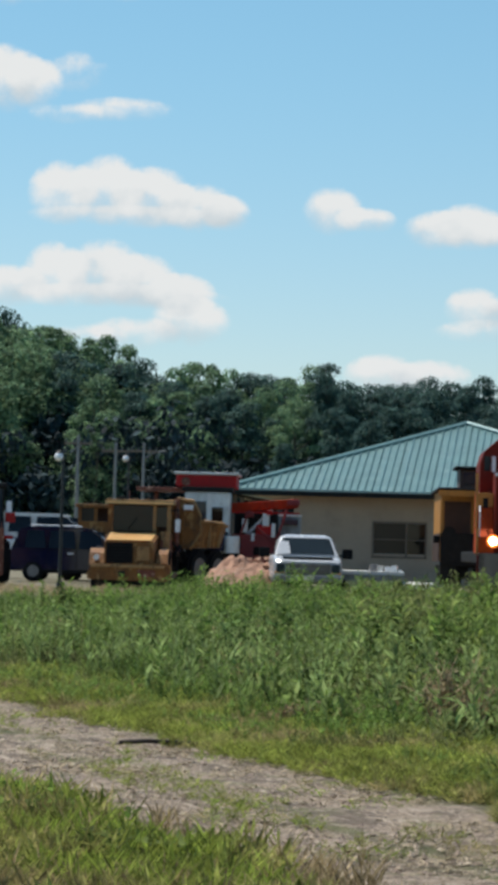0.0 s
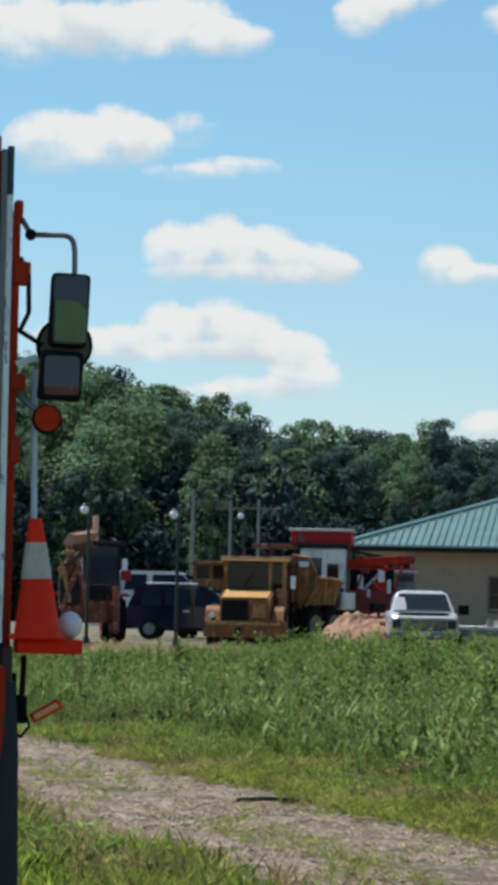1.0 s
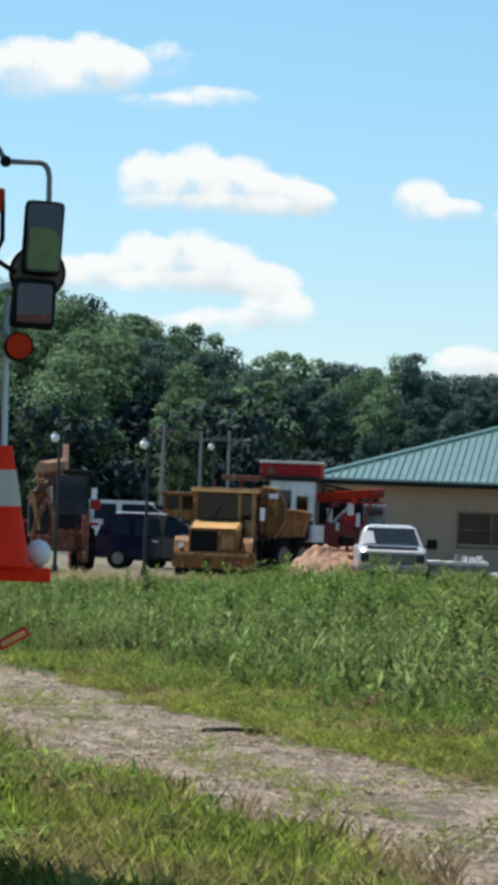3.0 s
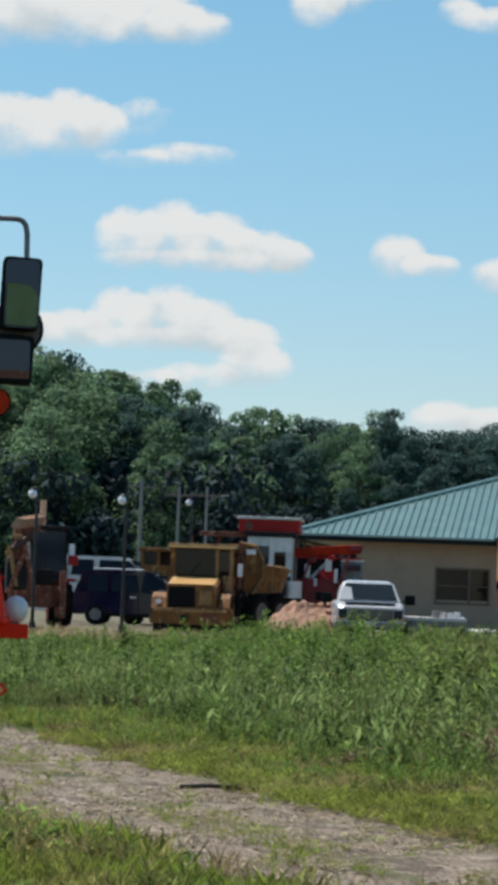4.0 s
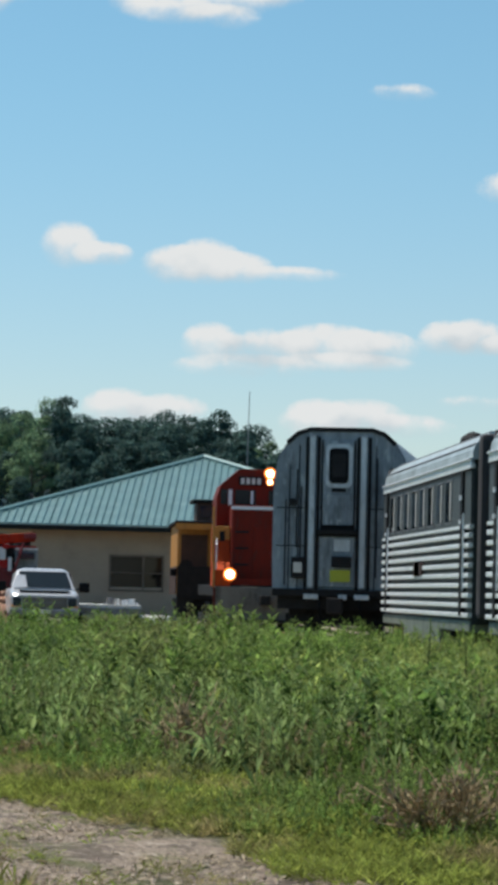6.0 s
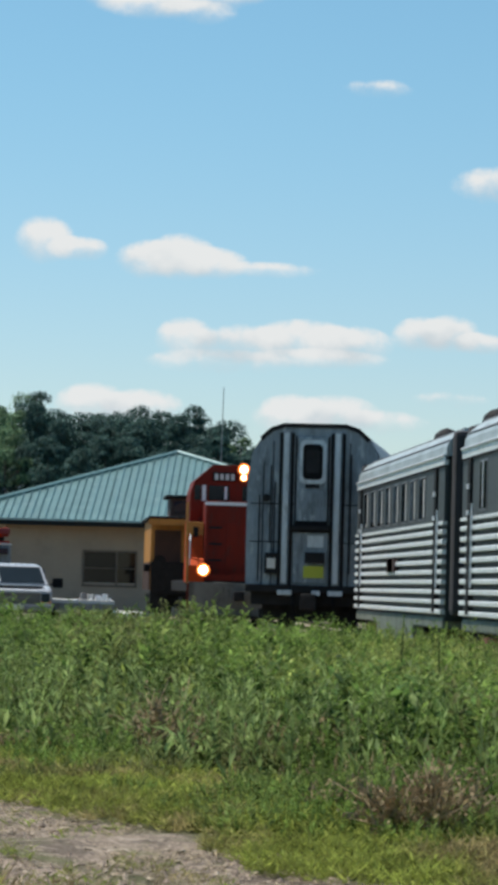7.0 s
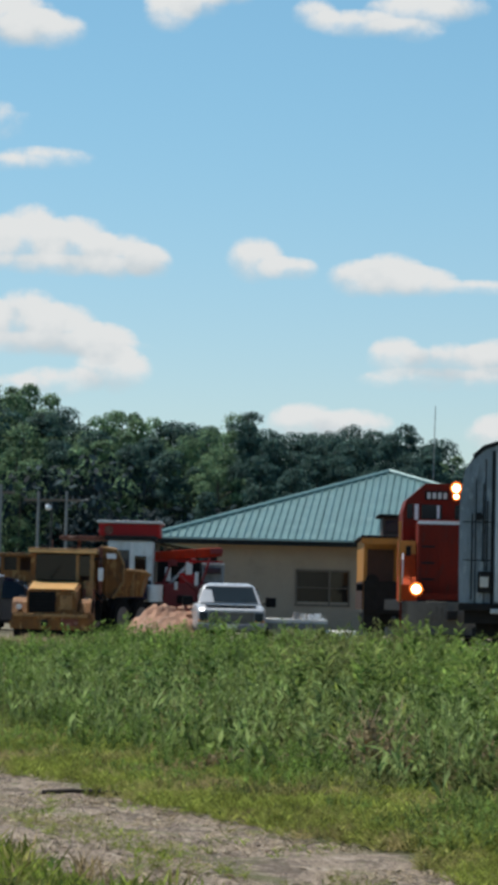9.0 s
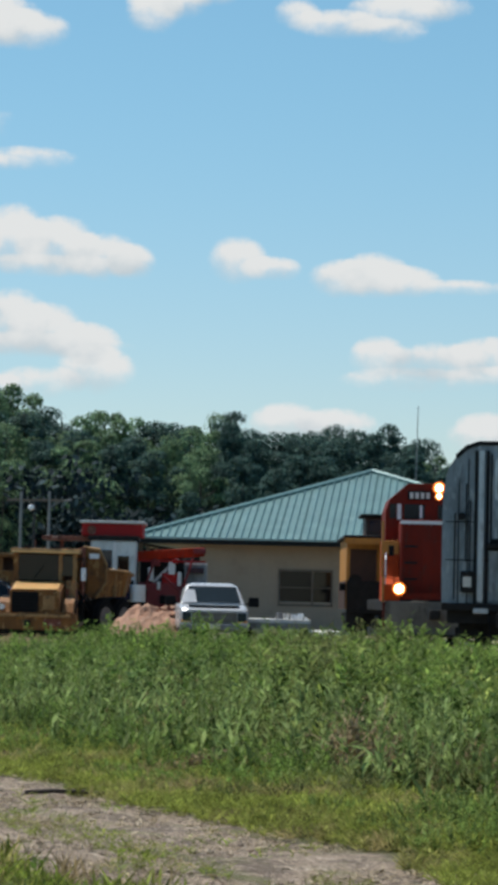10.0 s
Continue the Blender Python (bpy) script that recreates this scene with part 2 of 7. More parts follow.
RUST = (0.10, 0.045, 0.022)
M = {
    "orange": material("orange_paint", (0.42, 0.030, 0.007), 0.65, gloss=0.14, vary=0.35, scale=2.0, dirt=(0.12, 0.014, 0.008), dirt_amount=0.85, streak=3, flecks=(0.16, 0.05, 0.035), fleck_scale=22.0),
    "loco_orange": material("loco_orange", (0.40, 0.052, 0.008), 0.65, gloss=0.15, vary=0.3, scale=1.6, dirt=(0.12, 0.03, 0.015), dirt_amount=0.7, streak=3),
    "dusty": material("dusty_faded_paint", (0.34, 0.19, 0.075), 0.8, vary=0.45, scale=3.0, dirt=(0.075, 0.042, 0.025), dirt_amount=0.9),
    "pilot": material("grimy_pilot_paint", (0.15, 0.135, 0.115), 0.8, vary=0.35, scale=2.2, dirt=(0.05, 0.04, 0.034), dirt_amount=0.9, streak=3),
    "maroon": material("maroon_paint", (0.20, 0.018, 0.022), 0.6, vary=0.3, scale=2.0, dirt=(0.05, 0.02, 0.02), dirt_amount=0.6),
    "loco_red": material("loco_red", (0.165, 0.014, 0.006), 0.65, gloss=0.2, vary=0.35, scale=1.0, dirt=(0.055, 0.018, 0.012), dirt_amount=0.8, streak=3, flecks=(0.09, 0.022, 0.014), fleck_scale=5.0),
    "loco_yellow": material("loco_yellow", (0.46, 0.20, 0.035), 0.6, vary=0.25, scale=1.0, dirt=(0.12, 0.06, 0.03), dirt_amount=0.6, streak=3),
    "yellow": material("machine_yellow", (0.20, 0.076, 0.011), 0.65, vary=0.55, scale=3.2, dirt=(0.032, 0.016, 0.010), dirt_amount=0.95, streak=2, flecks=(0.40, 0.22, 0.075), fleck_scale=5.0),
    # machine yellow again, lighter, with sunlight painted into the colour
    "lightened": material("sunlit_yellow_paint", (0.78, 0.52, 0.22), 0.5, vary=0.15, scale=2.0),
    "pickup_glass": glass_material("sky_lit_windscreen", (0.035, 0.05, 0.062), 0.12),
    # pale blue base colour stands in for sky reflected in the windscreen
    "bright_glass": glass_material("sky_toned_glass", (0.26, 0.33, 0.42), 0.1),
    # orange raised in value so the stack looks sunlit
    "stack": material("lit_orange_stack", (0.86, 0.44, 0.27), 0.55, vary=0.15, scale=3.0),
    "brown_door": material("brown_paint", (0.055, 0.022, 0.014), 0.6, vary=0.3),
    "red": material("red_paint", (0.42, 0.020, 0.02), 0.6, gloss=0.2, vary=0.2, scale=1.5, dirt=(0.12, 0.03, 0.025), dirt_amount=0.5),
    "rusty_red": material("rusty_red_paint", (0.19, 0.056, 0.032), 0.7, vary=0.5, scale=3.0, dirt=(0.05, 0.025, 0.018), dirt_amount=0.85, flecks=(0.45, 0.26, 0.18), fleck_scale=7.0),
    "white": material("white_paint", (0.72, 0.73, 0.74), 0.4, vary=0.08, scale=1.5, dirt=(0.35, 0.33, 0.3), dirt_amount=0.35, bump=0.04),
    "truck_white": material("car_white", (0.41, 0.42, 0.44), 0.25, vary=0.05, scale=1.2, dirt=(0.45, 0.43, 0.4), dirt_amount=0.3, bump=0.02),
    "navy": material("car_navy", (0.003, 0.007, 0.034), 0.12, vary=0.1, scale=1.2, bump=0.0, gloss=0.6),
    "black": material("black_rubber", (0.009, 0.009, 0.010), 0.85, vary=0.3, scale=8.0, dirt=(0.028, 0.024, 0.021), dirt_amount=0.4, gloss=0.15),
    "dark_steel": material("dark_steel", (0.016, 0.016, 0.017), 0.75, 0.0, vary=0.4, scale=4.0, dirt=(0.035, 0.022, 0.016), dirt_amount=0.5, gloss=0.2),
    "grey_steel": material("grey_steel", (0.2, 0.2, 0.21), 0.5, 0.5, vary=0.3, scale=5.0, dirt=RUST, dirt_amount=0.35, streak=3),
    "bright_trim": material("bright_trim", (0.80, 0.81, 0.84), 0.4, 0.3, vary=0.2, scale=6.0, dirt=(0.2, 0.17, 0.15), dirt_amount=0.6, streak=3, flecks=(0.09, 0.08, 0.08), fleck_scale=38.0),
    "stainless": material("stainless_steel", (0.84, 0.87, 0.86), 0.35, 0.2, vary=0.12, scale=2.0, dirt=(0.36, 0.38, 0.34), dirt_amount=0.45, bump=0.05),
    "groove_shade": material("shadowed_steel", (0.035, 0.042, 0.042), 0.7, 0.0, vary=0.25, scale=3.0, gloss=0.2),
    "roof_silver": material("silver_roof_paint", (0.36, 0.41, 0.42), 0.5, 0.2, vary=0.3, scale=1.0, dirt=(0.13, 0.15, 0.15), dirt_amount=0.7, bump=0.1),
    "car_grey": material("blue_grey_car_end", (0.195, 0.230, 0.258), 0.55, 0.1, vary=0.45, scale=1.8, dirt=(0.055, 0.064, 0.076), dirt_amount=0.9, streak=4, flecks=(0.36, 0.40, 0.42), fleck_scale=5.0),
    "car_pale": material("pale_grey_posts", (0.50, 0.54, 0.57), 0.5, 0.1, vary=0.3, scale=2.0, dirt=(0.17, 0.18, 0.18), dirt_amount=0.75, streak=4),
    "skirt": material("green_grey_underframe", (0.15, 0.175, 0.14), 0.7, 0.1, vary=0.35, scale=2.0, dirt=(0.06, 0.06, 0.05), dirt_amount=0.7),
    "window_band": material("window_band_grey", (0.05, 0.06, 0.062), 0.5, 0.1, vary=0.15, scale=2.0),
    "lime": material("yellow_green_placard", (0.42, 0.45, 0.03), 0.5, vary=0.1),
    "pale_panel": material("pale_number_panel", (0.62, 0.60, 0.56), 0.5, vary=0.08),
    "wall": material("tan_siding", (0.40, 0.33, 0.255), 0.75, vary=0.1, scale=0.7, dirt=(0.27, 0.225, 0.18), dirt_amount=0.4, bump=0.1),
    "roof_green": material("green_metal_roof", (0.108, 0.198, 0.192), 0.42, 0.15, vary=0.18, scale=0.9, dirt=(0.21, 0.30, 0.295), dirt_amount=0.5, each=0.16, bump=0.04),
    "trim_green": material("pale_green_trim", (0.30, 0.42, 0.40), 0.5, vary=0.12, scale=1.5),
    "cab_grey": material("weathered_cab_paint", (0.62, 0.66, 0.67), 0.5, vary=0.2, scale=2.5, dirt=(0.2, 0.18, 0.16), dirt_amount=0.6, streak=3),
    "diaphragm": material("grimy_diaphragm_canvas", (0.045, 0.04, 0.042), 0.85, vary=0.3, scale=3.0, dirt=(0.02, 0.016, 0.015), dirt_amount=0.6, streak=4),
    "fascia": material("dark_fascia", (0.009, 0.012, 0.012), 0.6, vary=0.2, gloss=0.2),
    "wood": material("grey_wood", (0.16, 0.13, 0.105), 0.85, vary=0.35, scale=3.0, streak=6),
    "dark_bark": material("wet_dark_bark", (0.035, 0.026, 0.02), 0.9, vary=0.3, scale=6.0),
    "bark": material("bark", (0.10, 0.085, 0.07), 0.9, vary=0.35, scale=3.0, bump=0.5, streak=4),
    "black_post": material("black_post_paint", (0.012, 0.012, 0.014), 0.4, vary=0.2),
    "globe": material("milk_glass", (0.85, 0.86, 0.88), 0.2, vary=0.02, bump=0),
    "cone": material("cone_orange", (0.90, 0.028, 0.005), 0.6, vary=0.12, scale=6.0, dirt=(0.5, 0.03, 0.01), dirt_amount=0.5, gloss=0.2),
    "reflective": material("white_reflective_collar", (0.52, 0.44, 0.37), 0.45, vary=0.2, scale=12.0),
    "lens_red": material("orange_red_lens", (0.50, 0.030, 0.003), 0.5, vary=0.25, scale=14.0, bump=0.05, gloss=0.12),
    "amber": material("amber_lens", (1.0, 0.42, 0.16), 0.25, vary=0.1, scale=10.0),
    "pole_blue": material("pale_pole", (0.52, 0.60, 0.66), 0.4, vary=0.1),
    "pole_grey": material("weathered_pole", (0.20, 0.21, 0.215), 0.85, vary=0.3, scale=3.0, streak=5),
    "glass": glass_material("dark_glass", (0.005, 0.007, 0.008)),
    "glass_blue": glass_material("blue_tinted_glass", (0.02, 0.03, 0.045)),
    "glass_brown": glass_material("dusty_cab_glass", (0.024, 0.017, 0.013), 0.18),
    "mirror": material("mirror_glass", (0.20, 0.31, 0.33), 0.15, 1.0, vary=0.2, scale=5.0, bump=0),
    "lamp_on": material("lit_headlamp", (1.0, 0.24, 0.035), 0.3, vary=0.0, emit=1.4, bump=0),
    "lamp_core": material("lamp_filament_glow", (1.0, 0.72, 0.42), 0.3, vary=0.0, emit=9.0, bump=0),
    "dirt": material("reddish_spoil", (0.36, 0.20, 0.13), 0.95, vary=0.35, scale=3.0, dirt=(0.42, 0.32, 0.26), dirt_amount=0.6, bump=0.8, bump_scale=14.0),
    "stone": material("gravel_stone", (0.38, 0.30, 0.23), 0.9, vary=0.25, scale=9.0, island=True, each=0.35),
    "needle": leaf_material("tree_leaves", (0.080, 0.165, 0.100), (0.250, 0.365, 0.190), 0.16, 0.35, 0.5),
    "pine": leaf_material("pine_leaves", (0.032, 0.075, 0.074), (0.080, 0.148, 0.112), 0.16, 0.3, 0.3),
    "shade": leaf_material("shaded_undergrowth_leaves", (0.012, 0.027, 0.033), (0.020, 0.040, 0.044), 0.12, 0.3, 0.1),
    "weed": leaf_material("weed_leaves", (0.100, 0.176, 0.038), (0.200, 0.285, 0.068), 0.35, 0.42, 0.48, (0.18, 0.195, 0.075)),
    "pale_weed": leaf_material("pale_weed_tops", (0.175, 0.25, 0.075), (0.275, 0.345, 0.13), 0.5, 0.35, 0.45),
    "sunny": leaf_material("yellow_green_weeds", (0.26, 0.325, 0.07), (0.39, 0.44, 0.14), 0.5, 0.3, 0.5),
    "dead": leaf_material("dry_weed_stalks", (0.22, 0.168, 0.090), (0.37, 0.29, 0.16), 0.5, 0.4, 0.3),
    "grass": leaf_material("verge_grass", (0.14, 0.205, 0.034), (0.28, 0.335, 0.065), 0.8, 0.4, 0.5, (0.33, 0.285, 0.125)),
    "verge": leaf_material("trodden_verge_grass", (0.172, 0.215, 0.040), (0.305, 0.340, 0.080), 0.9, 0.4, 0.48, (0.28, 0.23, 0.11)),
    "fender_grey": material("blue_grey_rubber", (0.013, 0.016, 0.023), 0.6, vary=0.4, scale=4.0, dirt=(0.05, 0.056, 0.07), dirt_amount=0.5, streak=5),
    # darker weed leaves: shadow between plants put into the leaf colour
    "weed_shade": leaf_material("shade_dark_weed_leaves", (0.055, 0.108, 0.028), (0.110, 0.180, 0.044), 0.5, 0.4, 0.4),
    "litter": leaf_material("dry_grass_litter", (0.20, 0.155, 0.095), (0.46, 0.38, 0.26), 0.8, 0.45, 0.1),
    "twig": material("dead_twigs", (0.43, 0.31, 0.18), 0.9, vary=0.3, scale=6.0),
    "insect": material("dark_insect", (0.02, 0.016, 0.012), 0.5, vary=0.1, bump=0),
}


def ground_material():
    """Earth with grass stain, and the two-rut gravel track that crosses it at a slant."""
    m = bpy.data.materials.new("ground_earth")
    m.use_nodes = True
    N = Nodes(m.node_tree)
    co = N.add("ShaderNodeTexCoord").outputs["Object"]
    sep = N.add("ShaderNodeSeparateXYZ")
    N.put(sep.inputs[0], co)
    off = N.math("ADD", N.math("MULTIPLY", sep.outputs[0], 0.93), N.math("MULTIPLY", sep.outputs[1], 0.36))
    wob = N.math("MULTIPLY", N.math("SUBTRACT", N.noise(co, 1.1, 5.0, 0.65), 0.5), 1.5)
    o = N.math("ADD", off, wob)
    road = N.math("MULTIPLY", N.span(o, 4.2, 4.6), N.math("SUBTRACT", 1.0, N.span(o, 7.2, 7.6)))
    crown = N.math("MULTIPLY", N.span(o, 5.75, 5.95), N.math("SUBTRACT", 1.0, N.span(o, 6.2, 6.45)))
    crown = N.math("MULTIPLY", crown, N.span(N.noise(co, 1.6, 4.0), 0.42, 0.6))
    road = N.math("MULTIPLY", road, N.math("SUBTRACT", 1.0, N.math("MULTIPLY", crown, 0.75)))
    along = N.math("ADD", N.math("MULTIPLY", sep.outputs[0], -0.36), N.math("MULTIPLY", sep.outputs[1], 0.93))
    lane = N.add("ShaderNodeCombineXYZ")
    N.put(lane.inputs[0], off)
    N.put(lane.inputs[1], N.math("MULTIPLY", along, 0.45))
    lane = lane.outputs[0]
    fine = N.noise(lane, 30.0, 6.0, 0.75)
    grain = N.noise(co, 110.0, 3.0, 0.7)
    g = N.ramp(N.math("ADD", N.math("MULTIPLY", fine, 0.6), N.math("MULTIPLY", grain, 0.4)),
               (0.40, (0.07, 0.05, 0.034)), (0.47, (0.22, 0.162, 0.115)), (0.54, (0.42, 0.325, 0.24)), (0.63, (0.68, 0.56, 0.44)))
    # trodden dark earth, damp streaks, pale dust, green film
    g = N.mix(N.span(N.noise(lane, 3.0, 6.0, 0.72), 0.50, 0.57, 0.0, 0.8), g, (0.13, 0.095, 0.068, 1))
    g = N.mix(N.span(N.noise(co, 6.0, 5.0, 0.75), 0.55, 0.62, 0.0, 0.8), g, (0.075, 0.06, 0.042, 1))
    g = N.mix(N.span(N.noise(lane, 5.0, 6.0, 0.75), 0.54, 0.62, 0.0, 0.7), g, (0.58, 0.47, 0.36, 1))
    g = N.mix(N.span(N.noise(lane, 2.6, 5.0, 0.7), 0.55, 0.66, 0.0, 0.8), g, (0.15, 0.155, 0.05, 1))
    soil = N.ramp(N.noise(co, 4.0, 6.0, 0.7), (0.3, (0.05, 0.055, 0.018)), (0.55, (0.10, 0.115, 0.025)), (0.72, (0.16, 0.15, 0.055)))
    yard = N.ramp(N.noise(co, 0.8, 5.0, 0.7), (0.3, (0.10, 0.10, 0.05)), (0.7, (0.24, 0.20, 0.14)))
    soil = N.mix(N.span(sep.outputs[1], 52.0, 66.0), soil, yard)
    c = N.mix(road, soil, g)
    p = N.add("ShaderNodeBsdfPrincipled")
    N.put(p.inputs["Base Color"], c)
    N.put(p.inputs["Roughness"], 0.95)
    b = N.add("ShaderNodeBump")
    N.put(b.inputs["Strength"], 1.0)
    N.put(b.inputs["Distance"], 0.04)
    N.put(b.inputs["Height"], N.math("ADD", N.noise(co, 12.0, 6.0, 0.75), N.math("MULTIPLY", grain, 0.4)))
    N.put(p.inputs["Normal"], b.outputs[0])
    N.put(N.add("ShaderNodeOutputMaterial").inputs[0], p.outputs[0])
    return m


# ---- mesh helpers ----


def part(name, bm, mat, parent=None, label="", smooth=False):
    """Links a bmesh as one mesh object under a thing or a part."""
    me = bpy.data.meshes.new(name)
    if smooth:
        for f in bm.faces:
            f.smooth = True
    bm.to_mesh(me)
    bm.free()
    me.materials.append(mat)
    ob = new(name, me)
    ob.parent = parent
    if label:
        ob["label"] = label
    return ob


def thing(name, m, label, category, group="", kind=""):
    ob = new(name)
    ob.empty_display_size = 0.3
    ob.matrix_basis = m
    return tagged(ob, label, category, group, kind)


def add_box(bm, x0, x1, y0, y1, z0, z1, bevel=0.0, turn=None):
    c = Vector(((x0 + x1) / 2, (y0 + y1) / 2, (z0 + z1) / 2))
    m = Matrix.Translation(c) @ (turn.to_4x4() if turn else Matrix()) @ Matrix.Diagonal((x1 - x0, y1 - y0, z1 - z0, 1))
    r = bmesh.ops.create_cube(bm, size=1, matrix=m)
    if bevel:
        edges = {e for v in r["verts"] for e in v.link_edges}
        bmesh.ops.bevel(bm, geom=list(edges), offset=bevel, segments=2, affect="EDGES", profile=0.6)
    return bm


def box(*a, **k):
    return add_box(bmesh.new(), *a, **k)


def rounded(x0, x1, y0, y1, z0, z1, r):
    """A plate in the xz plane with rounded corners."""
    pts = []
    for cx, cz, a0 in ((x1 - r, z1 - r, 0), (x0 + r, z1 - r, 90), (x0 + r, z0 + r, 180), (x1 - r, z0 + r, 270)):
        pts += [(cx + r * math.cos(math.radians(a0 + k * 22.5)), cz + r * math.sin(math.radians(a0 + k * 22.5))) for k in range(5)]
    return extrude_profile(pts, y0, y1)


def add_rod(bm, a, b, r, r2=None, n=10):
    a, b = Vector(a), Vector(b)
    d = b - a
    m = Matrix.Translation((a + b) / 2) @ d.to_track_quat("Z", "Y").to_matrix().to_4x4()
    bmesh.ops.create_cone(bm, cap_ends=True, segments=n, radius1=r, radius2=r if r2 is None else r2, depth=d.length, matrix=m)
    return bm


def rod(a, b, r, r2=None, n=10):
    return add_rod(bmesh.new(), a, b, r, r2, n)


def tube(points, r, n=8):
    bm = bmesh.new()
    for a, b in zip(points, points[1:]):
        add_rod(bm, a, b, r, n=n)
    for p in points[1:-1]:
        bmesh.ops.create_icosphere(bm, subdivisions=1, radius=r * 1.03, matrix=Matrix.Translation(p))
    return bm


def ball(c, r, squash=1.0, n=2):
    bm = bmesh.new()
    bmesh.ops.create_icosphere(bm, subdivisions=n, radius=r, matrix=Matrix.Translation(c) @ Matrix.Diagonal((1, 1, squash, 1)))
    return bm


def extrude_profile(profile, a, b, axis="y"):
    """A closed profile of (across, up) pairs, drawn out from a to b along y or x."""
    bm = bmesh.new()

    def place(p, t):
        return (p[0], t, p[1]) if axis == "y" else (t, p[0], p[1])
    va = [bm.verts.new(place(p, a)) for p in profile]
    vb = [bm.verts.new(place(p, b)) for p in profile]
    bm.faces.new(va)
    bm.faces.new(vb)
    for i in range(len(profile)):
        j = (i + 1) % len(profile)
        bm.faces.new((va[i], va[j], vb[j], vb[i]))
    bmesh.ops.recalc_face_normals(bm, faces=bm.faces)
    return bm


def wheel(parent, c, r, w, axis="x", tyre="black", rim="grey_steel", name="wheel", hub_label=""):
    d = Vector((w / 2, 0, 0)) if axis == "x" else Vector((0, w / 2, 0))
    c = Vector(c)
    bm = bmesh.new()
    add_rod(bm, c - d, c + d, r, n=24)
    edges = [e for e in bm.edges if len(e.link_faces) == 2 and any(len(f.verts) > 6 for f in e.link_faces)]
    bmesh.ops.bevel(bm, geom=edges, offset=min(r * 0.14, w * 0.3), segments=2, affect="EDGES")
    t = part(name, bm, M[tyre], parent)
    part("rim", add_rod(rod(c - d * 1.04, c + d * 1.04, r * 0.55, n=18), c - d * 1.12, c + d * 1.12, r * 0.2, n=10), M[rim], t, hub_label)
    return t


def rise(d):
    """Height of the ground at a distance: level in front, a little higher from the yard on."""
    k = min(1, max(0, (d - 28) / 34))
    return 0.4 * k * k * (3 - 2 * k)


def across(u, d):
    """Metres sideways of a bearing (five-thousandths) at a distance."""
    return u * d / 5000


YARD = 0.4

# ---- ground ----


def build_ground():
    bm = bmesh.new()
    xs = [-3000, -900, -300, -120, -60, -30, -20, -15] + [i * 0.8 for i in range(-15, 16)] + [15, 20, 30, 60, 120, 300, 900, 3000]
    ys = [-3000, -600, -100, -30, -5, 0, 4, 8] + [9 + i * 0.5 for i in range(0, 48)] + [33 + 2 * i for i in range(0, 20)] + [75, 90, 110, 140, 180, 250, 400, 900, 3000]
    grid = []
    for y in ys:
        row = []
        for x in xs:
            z = rise(y)
            if abs(x) < 15 and 8 < y < 60:
                off = 0.93 * x + 0.36 * y
                rut = math.exp(-((off - 5.35) / 0.3) ** 2) + math.exp(-((off - 6.75) / 0.3) ** 2)
                z += 0.05 * (noise.noise((x * 0.6, y * 0.6, 3)) + 0.5 * noise.noise((x * 2, y * 2, 7))) - 0.05 * rut
            row.append(bm.verts.new((x, y, z)))
        grid.append(row)
    for a, b in zip(grid, grid[1:]):
        for i in range(len(xs) - 1):
            bm.faces.new((a[i], a[i + 1], b[i + 1], b[i]))
    g = part("ground", bm, ground_material(), smooth=True)
    tagged(g, "grassy ground crossed by a two-rut gravel track", "ground", kind="structure")


def build_track(name, x, y0, y1, turn=0):
    t = thing(name, Matrix.Translation((x, y0, 0)) @ pose(0, 0, 0, 0, 0, turn) @ Matrix.Translation((0, -y0, 0)), "railway track on a low gravel bed", "railway track", kind="structure")
    part("ballast", extrude_profile([(-1.9, 0.28), (1.9, 0.28), (1.4, 0.41), (-1.4, 0.41)], y0, y1), M["stone"], t)
    for s in (-0.75, 0.75):
        part("rail", box(s - 0.04, s + 0.04, y0, y1, 0.42, 0.52), M["dark_steel"], t)


# ---- woods ----


def leaf_cards(rng, centres, radii, per, size, up=0.3, floor=-1.0):
    """Small leaf faces strewn over the shells of many clumps: verts and faces."""
    n = len(centres) * per
    c = np.repeat(np.array(centres), per, 0)
    r = np.repeat(np.array(radii), per, 0)
    d = rng.normal(size=(n, 3))
    d /= np.linalg.norm(d, axis=1)[:, None]
    # few leaves on the underside of a clump
    low = (d[:, 2] < floor) & (rng.random(n) < 0.75)
    d[low, 2] *= -1
    p = c + d * r * (0.6 + 0.45 * rng.random((n, 1)))
    nrm = d * 1.0 + rng.normal(size=(n, 3)) * 0.38 + np.array([0, 0, up])
    nrm /= np.linalg.norm(nrm, axis=1)[:, None]
    a = np.cross(nrm, np.cross(nrm, np.array([0, 0, 1.0]) + rng.normal(size=(n, 3)) * 0.5))
    a /= np.linalg.norm(a, axis=1)[:, None]
    b = np.cross(nrm, a)
    s = size * (0.6 + 0.8 * rng.random((n, 1)))
    v = np.stack([p - a * s, p - b * s * 0.45, p + a * s, p + b * s * 0.5], 1).reshape(-1, 3)
    f = np.arange(n * 4).reshape(-1, 4)
    return v, f


def mesh_from(name, v, f, mat):
    me = bpy.data.meshes.new(name)
    me.from_pydata(v.tolist(), [], f.tolist())
    me.materials.append(mat)
    return me


